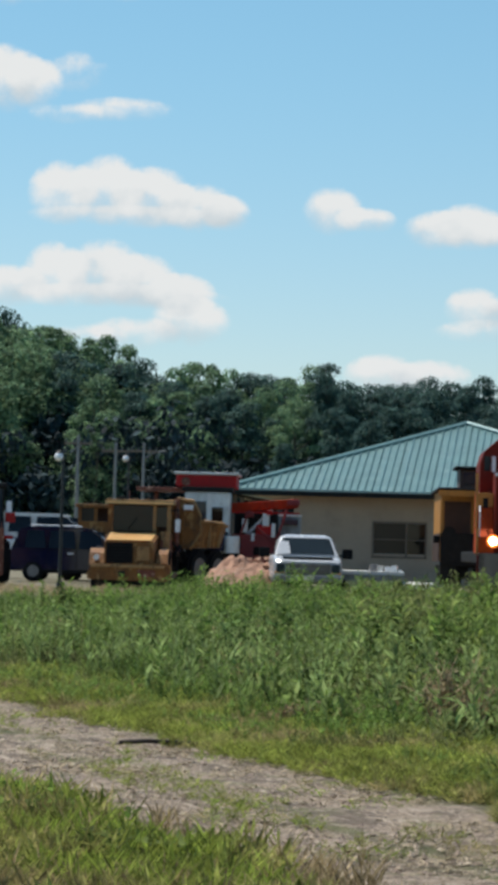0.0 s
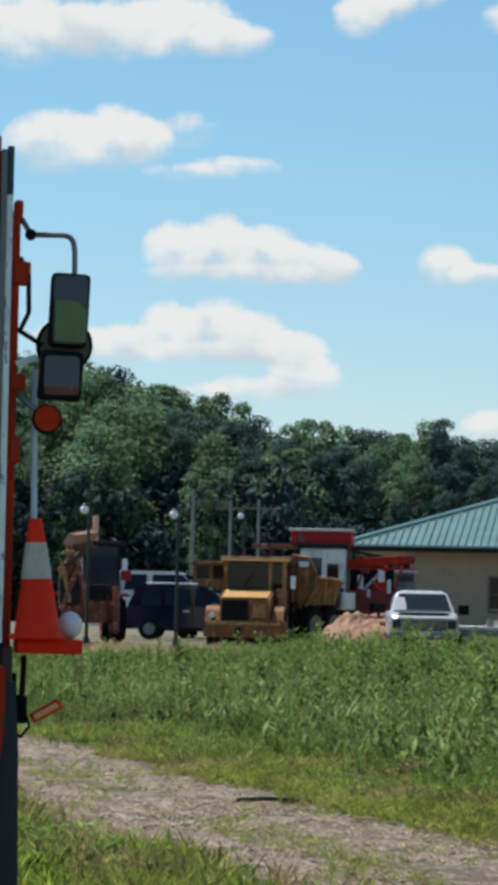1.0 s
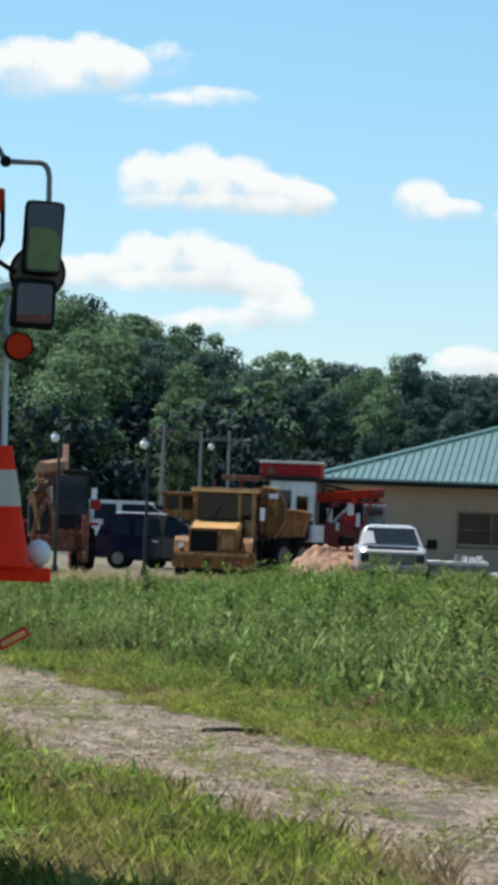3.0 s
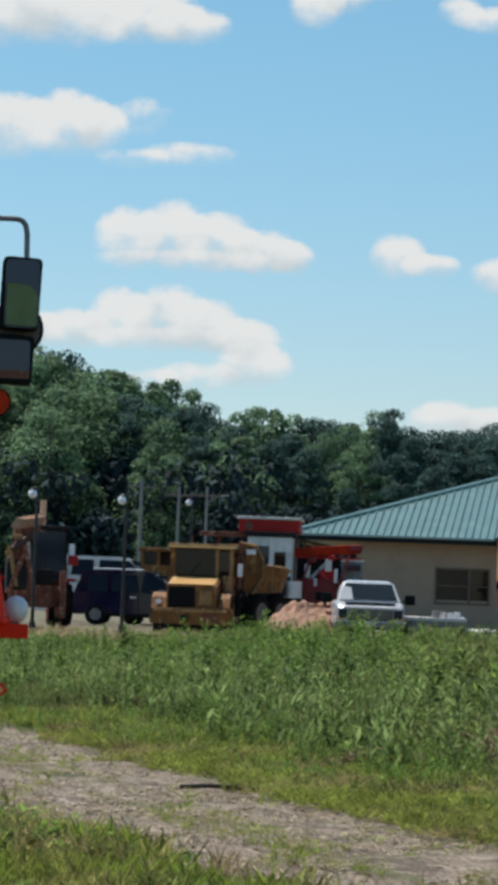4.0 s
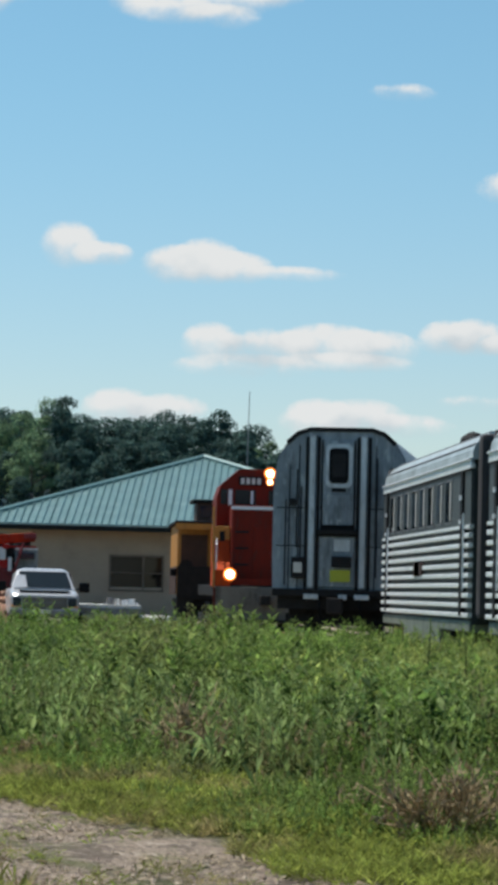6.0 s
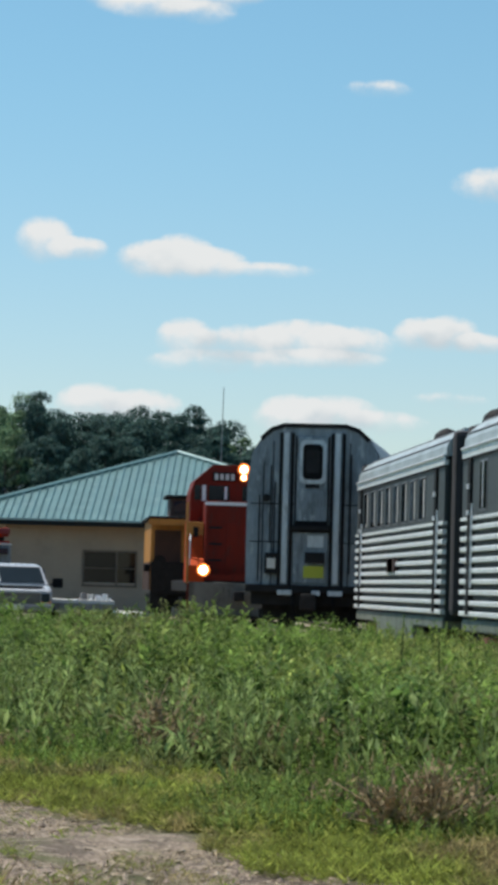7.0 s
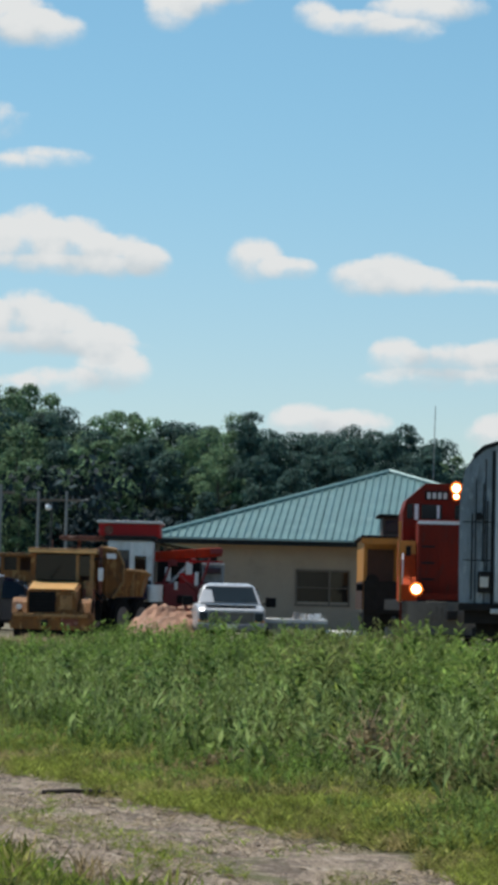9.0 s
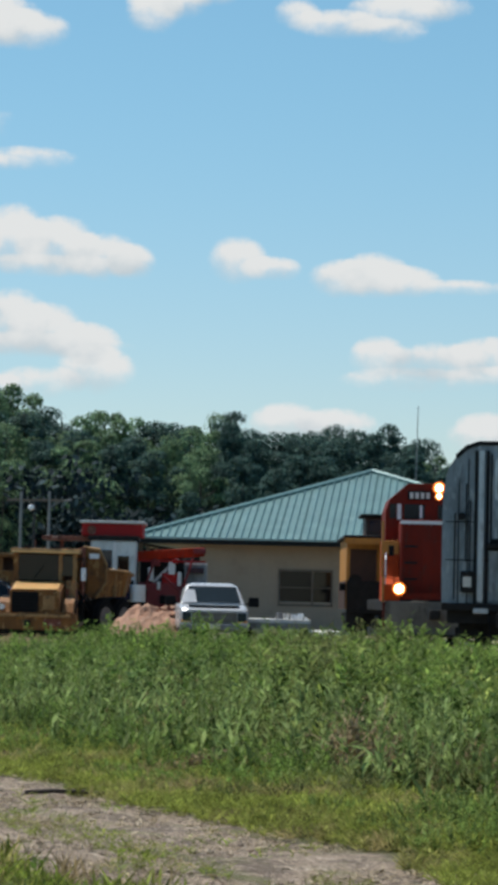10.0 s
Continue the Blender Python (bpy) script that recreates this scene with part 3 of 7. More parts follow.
def make_tree(kind, seed):
    """One tree of height 1: trunk with limbs, crown of clumps of leaves."""
    rng = np.random.default_rng(seed)
    H = 16.0
    t = thing("tree", pose(0, 0, 0), "", "")
    bm = rod((0, 0, -0.5), (0.1, 0, H * 0.55), 0.26, 0.16, 8)
    add_rod(bm, (0.1, 0, H * 0.55), (0.0, 0.1, H * 0.95), 0.16, 0.04, 6)
    centres, radii = [], []
    n = 27 if kind == "broad" else 30
    for i in range(n):
        k = (i + rng.random()) / n
        z = H * (0.14 + 0.80 * k) if kind == "broad" else H * (0.24 + 0.70 * k)
        wide = (3.0 * math.sin(math.pi * min(1, 0.14 + 0.82 * k)) ** 0.6 if kind == "broad" else 2.6 * (1.06 - k) ** 0.6)
        a = i * 2.4 + rng.random() * 1.2
        rr = wide * (0.45 + 0.55 * rng.random() ** 0.5)
        c = Vector((rr * math.cos(a), rr * math.sin(a), z))
        centres.append(tuple(c))
        r = (0.85 + 1.0 * rng.random() ** 1.4) * (1.0 if k < 0.85 else 0.75)
        radii.append((r * 1.15, r * 1.15, r * (0.95 if kind == "broad" else 0.6)))
        if i % 3 == 0:
            add_rod(bm, (0.05, 0, z - 0.9 - 0.2 * rr), c, 0.07, 0.02, 5)
    part("trunk", bm, M["bark"], t)
    v, f = leaf_cards(rng, centres, radii, 340, 0.145, 0.55, -0.25)
    crown = new("crown", mesh_from("crown", v, f, M["needle" if kind == "broad" else "pine"]))
    crown.parent = t
    return t


def build_woods():
    rng = random.Random(5)
    kinds = [make_tree("broad", s) for s in (1, 2, 3, 4)] + [make_tree("pine", s) for s in (5, 6, 7)]
    labels = ["leafy green broadleaf tree in the dense wood edge"] * 4 + ["dark green pine standing in the dense wood"] * 3
    for k, l in zip(kinds, labels):
        tagged(k, l, "tree", "trees of the wood")
    first = {}

    def skyline(u):
        pts = [(-1100, 430), (-760, 430), (-637, 409), (-554, 386), (-503, 378), (-390, 352), (-374, 322), (-340, 302), (-280, 316), (-190, 327), (-129, 301), (-35, 320), (20, 292), (140, 310), (173, 298), (245, 310), (315, 277), (340, 255), (420, 235), (1100, 230)]
        for (a, va), (b, vb) in zip(pts, pts[1:]):
            if a <= u <= b:
                return va + (vb - va) * (u - a) / (b - a) + (12 if a > -200 else 16)
        return 230

    for row, (d, step, drop) in enumerate([(172, 210, 175), (176, 170, 110), (181, 62, 55), (187, 50, 18), (194, 42, 0)]):
        u = -1080 + row * 17
        while u < 1080:
            dd = d + rng.uniform(-3, 3)
            h = 1.6 - 0.4 + (skyline(u) - drop + (rng.uniform(-30, 10) if row < 4 else rng.uniform(-16, 8))) * dd / 5000
            if (u > 330 and row < 2) or (u > -300 and row == 0):
                u += step
                continue
            i = rng.choice((0, 1, 2, 3) if row < 2 else (0, 1, 2, 4, 5, 6)) if u < -250 else rng.choice((0, 3, 4, 5, 6) if u < -60 else (4, 5, 6, 4, 5, 6, 1))
            s = h / 15.6
            wide = s * (rng.uniform(0.7, 1.12) if u < -150 else rng.uniform(0.55, 0.85)) + 0.1
            m = Matrix.Translation((across(u, dd), dd, rise(dd))) @ Matrix.Rotation(rng.uniform(0, 6.28), 4, "Z") @ Matrix.Diagonal((wide, wide, s, 1))
            if i in first:
                copy_thing(kinds[i], m)
            else:
                first[i] = m
            u += step * rng.uniform(0.75, 1.25) * (1 if u < -150 else 0.7)
    for i, k in enumerate(kinds):
        k.matrix_basis = first[i]
    # undergrowth that closes the foot of the wood, its leaf colour darkened for shade
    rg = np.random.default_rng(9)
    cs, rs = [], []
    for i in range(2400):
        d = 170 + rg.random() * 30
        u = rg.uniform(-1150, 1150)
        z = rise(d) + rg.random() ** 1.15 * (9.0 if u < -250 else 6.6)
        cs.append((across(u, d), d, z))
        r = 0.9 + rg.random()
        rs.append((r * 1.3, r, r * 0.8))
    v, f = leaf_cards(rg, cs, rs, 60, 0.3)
    tagged(new("undergrowth", mesh_from("undergrowth", v, f, M["shade"])), "tangled undergrowth along the foot of the wood, coloured dark for shade", "undergrowth", kind="stuff")


# ---- weeds and grass ----


def strew(name, rng, spots, heights, leaves, leaf, width, mat, label, category, lean=0.25, stem=True, droop=0.5, lift=0.75):
    """Many small plants: a thin stem with leaves standing off it, as one mesh of loose faces."""
    n = len(spots)
    base = np.array(spots)
    h = np.array(heights)[:, None]
    tilt = np.concatenate([rng.normal(size=(n, 2)) * lean, np.ones((n, 1))], 1)
    vs, fs, k = [], [], 0
    if stem:
        side = rng.normal(size=(n, 3)) * np.array([1, 1, 0])
        side /= np.linalg.norm(side, axis=1)[:, None]
        w = 0.006 + 0.004 * h
        v = np.stack([base - side * w, base + side * w, base + tilt * h + side * 0.002, base + tilt * h - side * 0.002], 1)
        vs.append(v.reshape(-1, 3))
        fs.append(np.arange(n * 4).reshape(-1, 4))
        k = n * 4
    bb, hh, tt = np.repeat(base, leaves, 0), np.repeat(h, leaves, 0), np.repeat(tilt, leaves, 0)
    m = n * leaves
    at = 0.12 + 0.88 * rng.random((m, 1))
    p = bb + tt * hh * at
    a = rng.random((m, 1)) * 6.283
    out = np.concatenate([np.cos(a), np.sin(a), lift - droop * rng.random((m, 1)) * 2], 1)
    ln = leaf * hh * (1.15 - 0.75 * at) * (0.6 + 0.8 * rng.random((m, 1)))
    sd = np.concatenate([-np.sin(a), np.cos(a), rng.normal(size=(m, 1)) * 0.3], 1)
    tip = p + out * ln
    mid = p + out * ln * 0.45 + np.array([0, 0, 0.08]) * ln
    wd = ln * width
    v = np.stack([p, mid + sd * wd, tip, mid - sd * wd], 1).reshape(-1, 3)
    vs.append(v)
    fs.append(np.arange(m * 4).reshape(-1, 4) + k)
    ob = new(name, mesh_from(name, np.concatenate(vs), np.concatenate(fs), mat))
    return tagged(ob, label, category, kind="stuff")


def build_weeds():
    rng = np.random.default_rng(3)

    def lot(n, d0, d1, test, power=1.0):
        got = []
        while len(got) < n:
            d = d0 + (d1 - d0) * rng.random() ** power
            x = rng.uniform(-0.24, 0.24) * d
            off = 0.93 * x + 0.36 * d
            clump = noise.noise((x * 0.55, d * 0.4, 0.0)) + 0.5 * noise.noise((x * 1.9, d * 1.3, 4.0))
            if test(off, clump, x, d):
                got.append((x, d, rise(d) - 0.02, off, clump))
        return got

    def fade(d, x=0.0):
        """Weeds are lower far out, most of all before the machines."""
        k = min(1, max(0, (d - 30) / 28))
        left, right = min(1, max(0, (-2.0 - x) / 2.2)), min(1, max(0, (x - 2.2) / 1.6))
        return 1 - (0.25 + 0.36 * left + 0.22 * right) * k

    # tall weeds, lower towards the track
    s = lot(14000, 16.5, 60, lambda o, c, x, d: o > 7.75 - 0.7 * c, 1.15)
    hs = [fade(d, x) * max(0.10, (0.13 + 0.77 * min(1, max(0, (o - 7.7) / 3.6))) * (0.70 + 0.95 * c + 0.22 * rng.random())) for x, d, z, o, c in s]
    strew("tall_weeds", rng, [p[:3] for p in s], hs, 34, 0.165, 0.19, M["weed"], "dense tall green weeds between the track and the yard", "weeds", droop=0.55, lift=1.1)
    s = lot(2600, 22, 60, lambda o, c, x, d: o > 9.0 and c > -0.1)
    hs = [fade(d, x) * (0.66 + 0.22 * c + 0.30 * rng.random()) for x, d, z, o, c in s]
    strew("pale_weeds", rng, [p[:3] for p in s], hs, 24, 0.16, 0.18, M["pale_weed"], "pale green leafy weed tops standing among the weeds", "weeds", droop=0.5, lift=1.2)
    s = lot(1300, 17.5, 40, lambda o, c, x, d: 8.2 < o < 14.5 and noise.noise((x * 0.7, d * 0.5, 9.0)) + 0.5 * rng.random() > 0.32 - 0.08 * x)
    hs = [(0.22 + 0.4 * rng.random()) * min(1, max(0.4, (p[3] - 7.4) / 3)) for p in s]
    strew("dry_weeds", rng, [p[:3] for p in s], hs, 26, 0.16, 0.14, M["dead"], "dry brown weed stalks among the green ones", "weeds", lean=0.12, droop=0.4, lift=1.6)
    s = lot(2200, 19, 58, lambda o, c, x, d: o > 8.6 and noise.noise((x * 0.8, d * 0.4, 21.0)) > -0.15)
    strew("weed_stalks", rng, [p[:3] for p in s], [fade(p[1], p[0]) * (0.55 + 0.35 * rng.random()) for p in s], 15, 0.13, 0.2, M["pale_weed"], "upright leafy stalks standing through the weeds", "weeds", 0.06, True, 0.4, 1.7)
    # dark clumps added where shadows lie among the weeds
    s = lot(1400, 18, 58, lambda o, c, x, d: o > 10.6 and noise.noise((x * 1.3, d * 0.6, 14.0)) > 0.02)
    strew("leafy_clumps", rng, [p[:3] for p in s], [fade(p[1], p[0]) * (0.5 + 0.4 * rng.random()) for p in s], 34, 0.34, 0.26, M["weed_shade"], "big leafy clumps among the weeds, coloured dark for shade", "weeds", 0.15, True, 0.45)
    s = lot(2600, 26, 60, lambda o, c, x, d: x > 0.018 * d and rng.random() < (x / d - 0.018) / 0.09)
    strew("sunny_weeds", rng, [p[:3] for p in s], [fade(p[1], p[0]) * (0.62 + 0.34 * rng.random()) for p in s], 22, 0.17, 0.16, M["sunny"],
          "yellow-green grassy weeds towards the railway cars", "weeds", 0.12, True, 0.5, 1.4)
    # fresh verge along the track, its crown, and rough grass this side of it
    s = lot(15000, 11.5, 34, lambda o, c, x, d: 7.25 + 0.5 * c < o < 9.2)
    strew("verge_grass", rng, [p[:3] for p in s], [0.04 + 0.08 * rng.random() + 0.05 * max(0, p[3] - 7.3) + 0.05 * max(0, p[4]) for p in s], 7, 0.8, 0.08, M["verge"],
          "low yellow-green grass along the edge of the track", "grass", 0.5, False, 0.5, 1.1)
    s = lot(15000, 9.5, 24, lambda o, c, x, d: o < 4.35 + 0.5 * c)
    strew("rough_grass", rng, [p[:3] for p in s], [0.10 + 0.12 * rng.random() + 0.06 * max(0, p[4]) for p in s], 8, 0.68, 0.075, M["grass"],
          "rough green grass beside the gravel track", "grass", 0.4, False, 0.7, 1.5)
    s = lot(3600, 9.5, 24, lambda o, c, x, d: o < 4.7 + 0.4 * c and noise.noise((x * 1.1, d * 0.7, 41.0)) + 0.25 * rng.random() > 0.05)
    strew("dry_tufts", rng, [p[:3] for p in s], [0.08 + 0.13 * rng.random() for p in s], 7, 0.65, 0.05, M["dead"], "brown dry tufts in the rough grass", "grass", 0.4, False, 0.5, 1.6)
    # dark tufts that imitate the shaded gaps in the grass
    s = lot(1500, 9.5, 24, lambda o, c, x, d: o < 4.3 and c > 0.0)
    strew("dark_tufts", rng, [p[:3] for p in s], [0.08 + 0.12 * rng.random() for p in s], 14, 0.6, 0.07, M["weed_shade"], "tufts low in the rough grass, coloured dark green for shade", "grass", 0.35, False, 0.5, 1.5)
    s = lot(900, 9.5, 24, lambda o, c, x, d: o < 4.2 and c > 0.1)
    strew("broad_weeds", rng, [p[:3] for p in s], [0.14 + 0.2 * rng.random() for p in s], 12, 0.5, 0.2, M["weed"],
          "broad-leaved weeds in the rough grass", "weeds")
    # young weeds that step down from the tall ones to the verge
    s = lot(3200, 15.5, 40, lambda o, c, x, d: 7.7 - 0.3 * c < o < 10.4 and c + 0.5 * noise.noise((x * 3.0, d * 1.6, 77.0)) > -0.25)
    strew("young_weeds", rng, [p[:3] for p in s], [0.10 + 0.12 * rng.random() + 0.10 * max(0, p[3] - 8.0) + 0.08 * max(0, p[4]) for p in s], 20, 0.3, 0.18, M["weed"],
          "young green weeds stepping down to the verge", "weeds", 0.2, True, 0.5, 1.1)
    # tan dry grass at the edge of the yard
    s = lot(5000, 60, 76, lambda o, c, x, d: x < -2)
    strew("dry_grass", rng, [p[:3] for p in s], [0.08 + 0.2 * rng.random() for p in s], 8, 0.7, 0.05, M["dead"], "tan dry grass at the edge of the yard", "grass", 0.3, False, 0.2)
    s = lot(900, 12, 32, lambda o, c, x, d: 4.4 < o < 7.4 and noise.noise((x * 2.2, d * 0.9, 31.0)) > 0.22)
    strew("track_tufts", rng, [p[:3] for p in s], [0.03 + 0.07 * rng.random() for p in s], 6, 0.9, 0.07, M["grass"], "thin tufts of grass growing in the gravel", "grass", 0.5, False, 0.3)
    # flattened dry litter in the ruts, and thin green on the crown
    s = lot(5200, 11.5, 34, lambda o, c, x, d: 4.3 < o < 7.6 and noise.noise((x * 2.6, d * 1.1, 51.0)) + 0.5 * noise.noise((x * 7.0, d * 3.0, 8.0)) > 0.02)
    strew("dry_litter", rng, [p[:3] for p in s], [0.02 + 0.035 * rng.random() for p in s], 7, 1.6, 0.07, M["litter"], "flattened dry grass litter on the gravel track", "grass", 0.6, False, 0.2, 0.3)
    s = lot(2000, 11.5, 34, lambda o, c, x, d: 5.65 < o + 0.25 * c < 6.35 and noise.noise((x * 1.0, d * 0.6, 61.0)) > 0.05)
    strew("crown_grass", rng, [p[:3] for p in s], [0.025 + 0.045 * rng.random() for p in s], 6, 0.9, 0.06, M["verge"], "sparse low grass on the crown of the track", "grass", 0.5, False, 0.3, 0.9)
    # stones on the track
    s = lot(4200, 12, 32, lambda o, c, x, d: 4.8 < o < 7.3)
    v0 = np.array([(1, 0, 0), (-1, 0, 0), (0, 1, 0), (0, -1, 0), (0, 0, 0.8), (0, 0, -0.6)])
    f0 = np.array([(0, 2, 4), (2, 1, 4), (1, 3, 4), (3, 0, 4), (2, 0, 5), (1, 2, 5), (3, 1, 5), (0, 3, 5)])
    sc = 0.006 + 0.022 * rng.random((4200, 1, 1)) ** 3
    v = v0[None] * (0.6 + 0.8 * rng.random((4200, 6, 1))) * sc + np.array([p[:3] for p in s])[:, None] + np.array([0, 0, 0.01])
    f = (f0[None] + 6 * np.arange(4200)[:, None, None]).reshape(-1, 3)
    tagged(new("loose_stones", mesh_from("loose_stones", v.reshape(-1, 3), f, M["stone"])), "loose grey-brown stones on the gravel track", "gravel", kind="stuff")
    bm = tube([(-1.74, 22.95, 0.03), (-1.5, 22.9, 0.05), (-1.3, 22.98, 0.04), (-1.1, 23.0, 0.03)], 0.02, 7)
    tagged(part("fallen_branch", bm, M["dark_bark"]), "dark fallen branch lying across the gravel track", "branch")


def dry_bush(x, y, height, width, twigs, seed, label):
    """A dead, much-branched bush with a few curled leaves left on it."""
    rng = random.Random(seed)
    t = thing("dry_bush", pose(x, y, rise(y) - 0.02), label, "bush", "dead bushes among the weeds")
    vs, fs, tips = [], [], []

    def twig(a, b, r0, r1):
        side = (b - a).cross(Vector((rng.uniform(-1, 1), rng.uniform(-1, 1), 0.3))).normalized()
        other = (b - a).normalized().cross(side)
        k = len(vs)
        for p, r in ((a, r0), (b, r1)):
            for q in range(3):
                vs.append(p + side * r * math.cos(q * 2.094) + other * r * math.sin(q * 2.094))
        fs.extend([(k, k + 1, k + 4, k + 3), (k + 1, k + 2, k + 5, k + 4), (k + 2, k, k + 3, k + 5)])

    for i in range(twigs):
        a = Vector((rng.gauss(0, 0.05), rng.gauss(0, 0.05), 0))
        way = Vector((rng.gauss(0, 0.5 * width / height), rng.gauss(0, 0.4), 1)).normalized()
        b = a + way * height * rng.uniform(0.45, 0.75)
        twig(a, b, 0.010, 0.006)
        for j in range(6):
            p = a.lerp(b, rng.uniform(0.4, 1))
            q = p + (way + Vector((rng.gauss(0, 0.6), rng.gauss(0, 0.6), rng.gauss(0.1, 0.3)))).normalized() * height * rng.uniform(0.15, 0.36)
            twig(p, q, 0.006, 0.0035)
            tips += [p.lerp(q, rng.random()) for n in range(2)] + [q]
    me = bpy.data.meshes.new("branchwork")
    me.from_pydata([tuple(v) for v in vs], [], fs)
    me.materials.append(M["twig"])
    new("branchwork", me).parent = t
    v, f = leaf_cards(np.random.default_rng(seed), [tuple(p) for p in tips], [(0.05, 0.05, 0.04)] * len(tips), 2, 0.022)
    new("dead_foliage", mesh_from("dead_foliage", v, f, M["dead"])).parent = t


def tall_stalk(x, y, height, seed):
    """One tall flower stalk that overtops the weeds."""
    rng = random.Random(seed)
    t = thing("tall_stalk", pose(x, y, rise(y) - 0.02), "tall pale green stalk with small leaves above the weeds", "weed", "tall stalks")
    top = Vector((rng.uniform(-0.05, 0.05), 0, height))
    part("stem", rod((0, 0, 0), top, 0.011, 0.006, 6), M["pale_weed"], t)
    bm = bmesh.new()
    for i in range(34):
        k = 0.3 + 0.7 * i / 34
        p = top * k
        a = i * 2.4
        out = Vector((math.cos(a), math.sin(a), 0.5))
        side = Vector((-math.sin(a), math.cos(a), 0))
        ln = 0.13 * (1.15 - k)
        bm.faces.new([bm.verts.new(q) for q in (p, p + out * ln * 0.5 + side * ln * 0.25, p + out * ln, p + out * ln * 0.5 - side * ln * 0.25)])
    part("leaves", bm, M["sunny"], t)


def build_bushes():
    dry_bush(2.38, 17.6, 0.70, 1.25, 38, 1, "grey-brown dead bush at the edge of the weeds")
    dry_bush(1.95, 18.8, 0.42, 0.5, 18, 2, "small dead bush beside the larger one")
    dry_bush(2.95, 18.9, 0.5, 0.6, 18, 3, "small dead bush beside the larger one")
    dry_bush(-0.30, 25.3, 0.40, 0.7, 20, 4, "low dead bush at the edge of the weeds")
    dry_bush(0.15, 25.0, 0.36, 0.6, 16, 5, "low dead bush at the edge of the weeds")
    dry_bush(0.95, 23.9, 0.92, 0.42, 16, 6, "tall thin dead bush standing in the weeds")
    dry_bush(3.3, 21.0, 0.7, 0.6, 16, 7, "thin dead bush standing in the weeds")
    tall_stalk(across(817, 23.5), 23.5, 1.62, 1), tall_stalk(across(623, 27), 27, 1.42, 2)
    tall_stalk(across(700, 26), 26, 1.25, 3), tall_stalk(across(860, 22), 22, 1.2, 4)


# ---- depot ----


def build_depot():
    D = 112.0
    x0, x1, y0, y1, ez = across(-207, D), 15.2, D, D + 19.5, 4.1
    cx, cy, top = across(220, D + 9.7), D + 9.7, 7.35
    b = thing("depot_building", pose(0, 0, 0), "single-storey tan depot with a green standing-seam hip roof", "building")
    wx0, wx1, wy0, wy1 = across(-80, D) - 0.05, x1 - 0.6, y0 + 0.7, y1 - 0.6
    a0, a1, c0, c1 = 1.37, 3.40, 1.60, 2.90
    bm = bmesh.new()
    th = 0.2
    add_box(bm, wx0, a0, wy0, wy0 + th, 0.2, ez), add_box(bm, a1, wx1, wy0, wy0 + th, 0.2, ez)
    add_box(bm, a0, a1, wy0, wy0 + th, 0.2, c0), add_box(bm, a0, a1, wy0, wy0 + th, c1, ez)
    w = part("front_wall", bm, M["wall"], b)
    for i in range(17):
        z = 0.45 + i * 0.21
        if z > ez - 0.2:
            break
        for p, q in (((wx0, a0 - 0.1), (a1 + 0.1, wx1)) if c0 - 0.1 < z < c1 + 0.1 else ((wx0, wx1),)):
            part("siding_board", box(p, q, wy0 - 0.018, wy0, z, z + 0.19), M["wall"], w)
    part("side_wall", box(wx0, wx0 + th, wy0 + th, wy1, 0.2, ez), M["wall"], b)
    part("side_wall", box(wx1 - th, wx1, wy0 + th, wy1, 0.2, ez), M["wall"], b)
    part("back_wall", box(wx0, wx1, wy1, wy1 + th, 0.2, ez), M["wall"], b)
    part("soffit", box(x0 + 0.1, x1 - 0.1, y0 + 0.1, y1 - 0.1, ez - 0.06, ez - 0.01), M["wall"], b)
    win = thing("window", pose(0, 0, 0), "", "")
    win.parent = b
    bm = bmesh.new()
    for p in ((a0 - 0.07, a1 + 0.07, c1, c1 + 0.08), (a0 - 0.09, a1 + 0.09, c0 - 0.08, c0), (a0 - 0.07, a0, c0, c1), (a1, a1 + 0.07, c0, c1), (2.62, 2.70, c0, c1), (a0, a1, 2.24, 2.28)):
        add_box(bm, p[0], p[1], wy0 - 0.05, wy0 + 0.06, p[2], p[3])
    part("window_frame", bm, M["wood"], win)
    part("pane", box(a0, 2.62, wy0 + 0.06, wy0 + 0.075, c0, c1), M["glass_brown"], win)
    part("pane", box(2.70, a1, wy0 + 0.06, wy0 + 0.075, c0, c1), M["glass"], win, "dark pane")
    part("room_back", box(a0 - 0.3, a1 + 0.3, wy0 + 1.2, wy0 + 1.25, 0.9, 3.6), M["brown_door"], b)
    # roof: four slopes, each with its own raised seams
    corner = [Vector((x0, y0, ez)), Vector((x1, y0 - 1.7, ez)), Vector((x1 + 1.6, y1 - 1.7, ez)), Vector((x0 + 1.6, y1, ez))]
    peak = Vector((cx, cy, top))
    roof = part("roof", box(cx - 0.1, cx + 0.1, cy - 0.1, cy + 0.1, top - 0.3, top - 0.12), M["fascia"], b)
    for i in range(4):
        p, q = corner[i], corner[(i + 1) % 4]
        bm = bmesh.new()
        n = (q - p).cross(peak - p).normalized()
        n = n if n.z > 0 else -n
        tri = [bm.verts.new(v) for v in (p, q, peak)] + [bm.verts.new(v - n * 0.12) for v in (p, q, peak)]
        for f in ((0, 1, 2), (5, 4, 3), (0, 3, 4, 1), (1, 4, 5, 2), (2, 5, 3, 0)):
            bm.faces.new([tri[j] for j in f])
        bmesh.ops.recalc_face_normals(bm, faces=bm.faces)
        part("roof_slope", bm, M["roof_green"], roof)
        along = (q - p)
        count = int(along.length / 0.29)
        foot = (peak - p).dot(along) / along.length_squared
        mid = p + along * foot
        for j in range(1, count):
            k = j / count
            a = p + along * k
            reach = k / foot if k < foot else (1 - k) / (1 - foot)
            e = a + (peak - mid) * reach
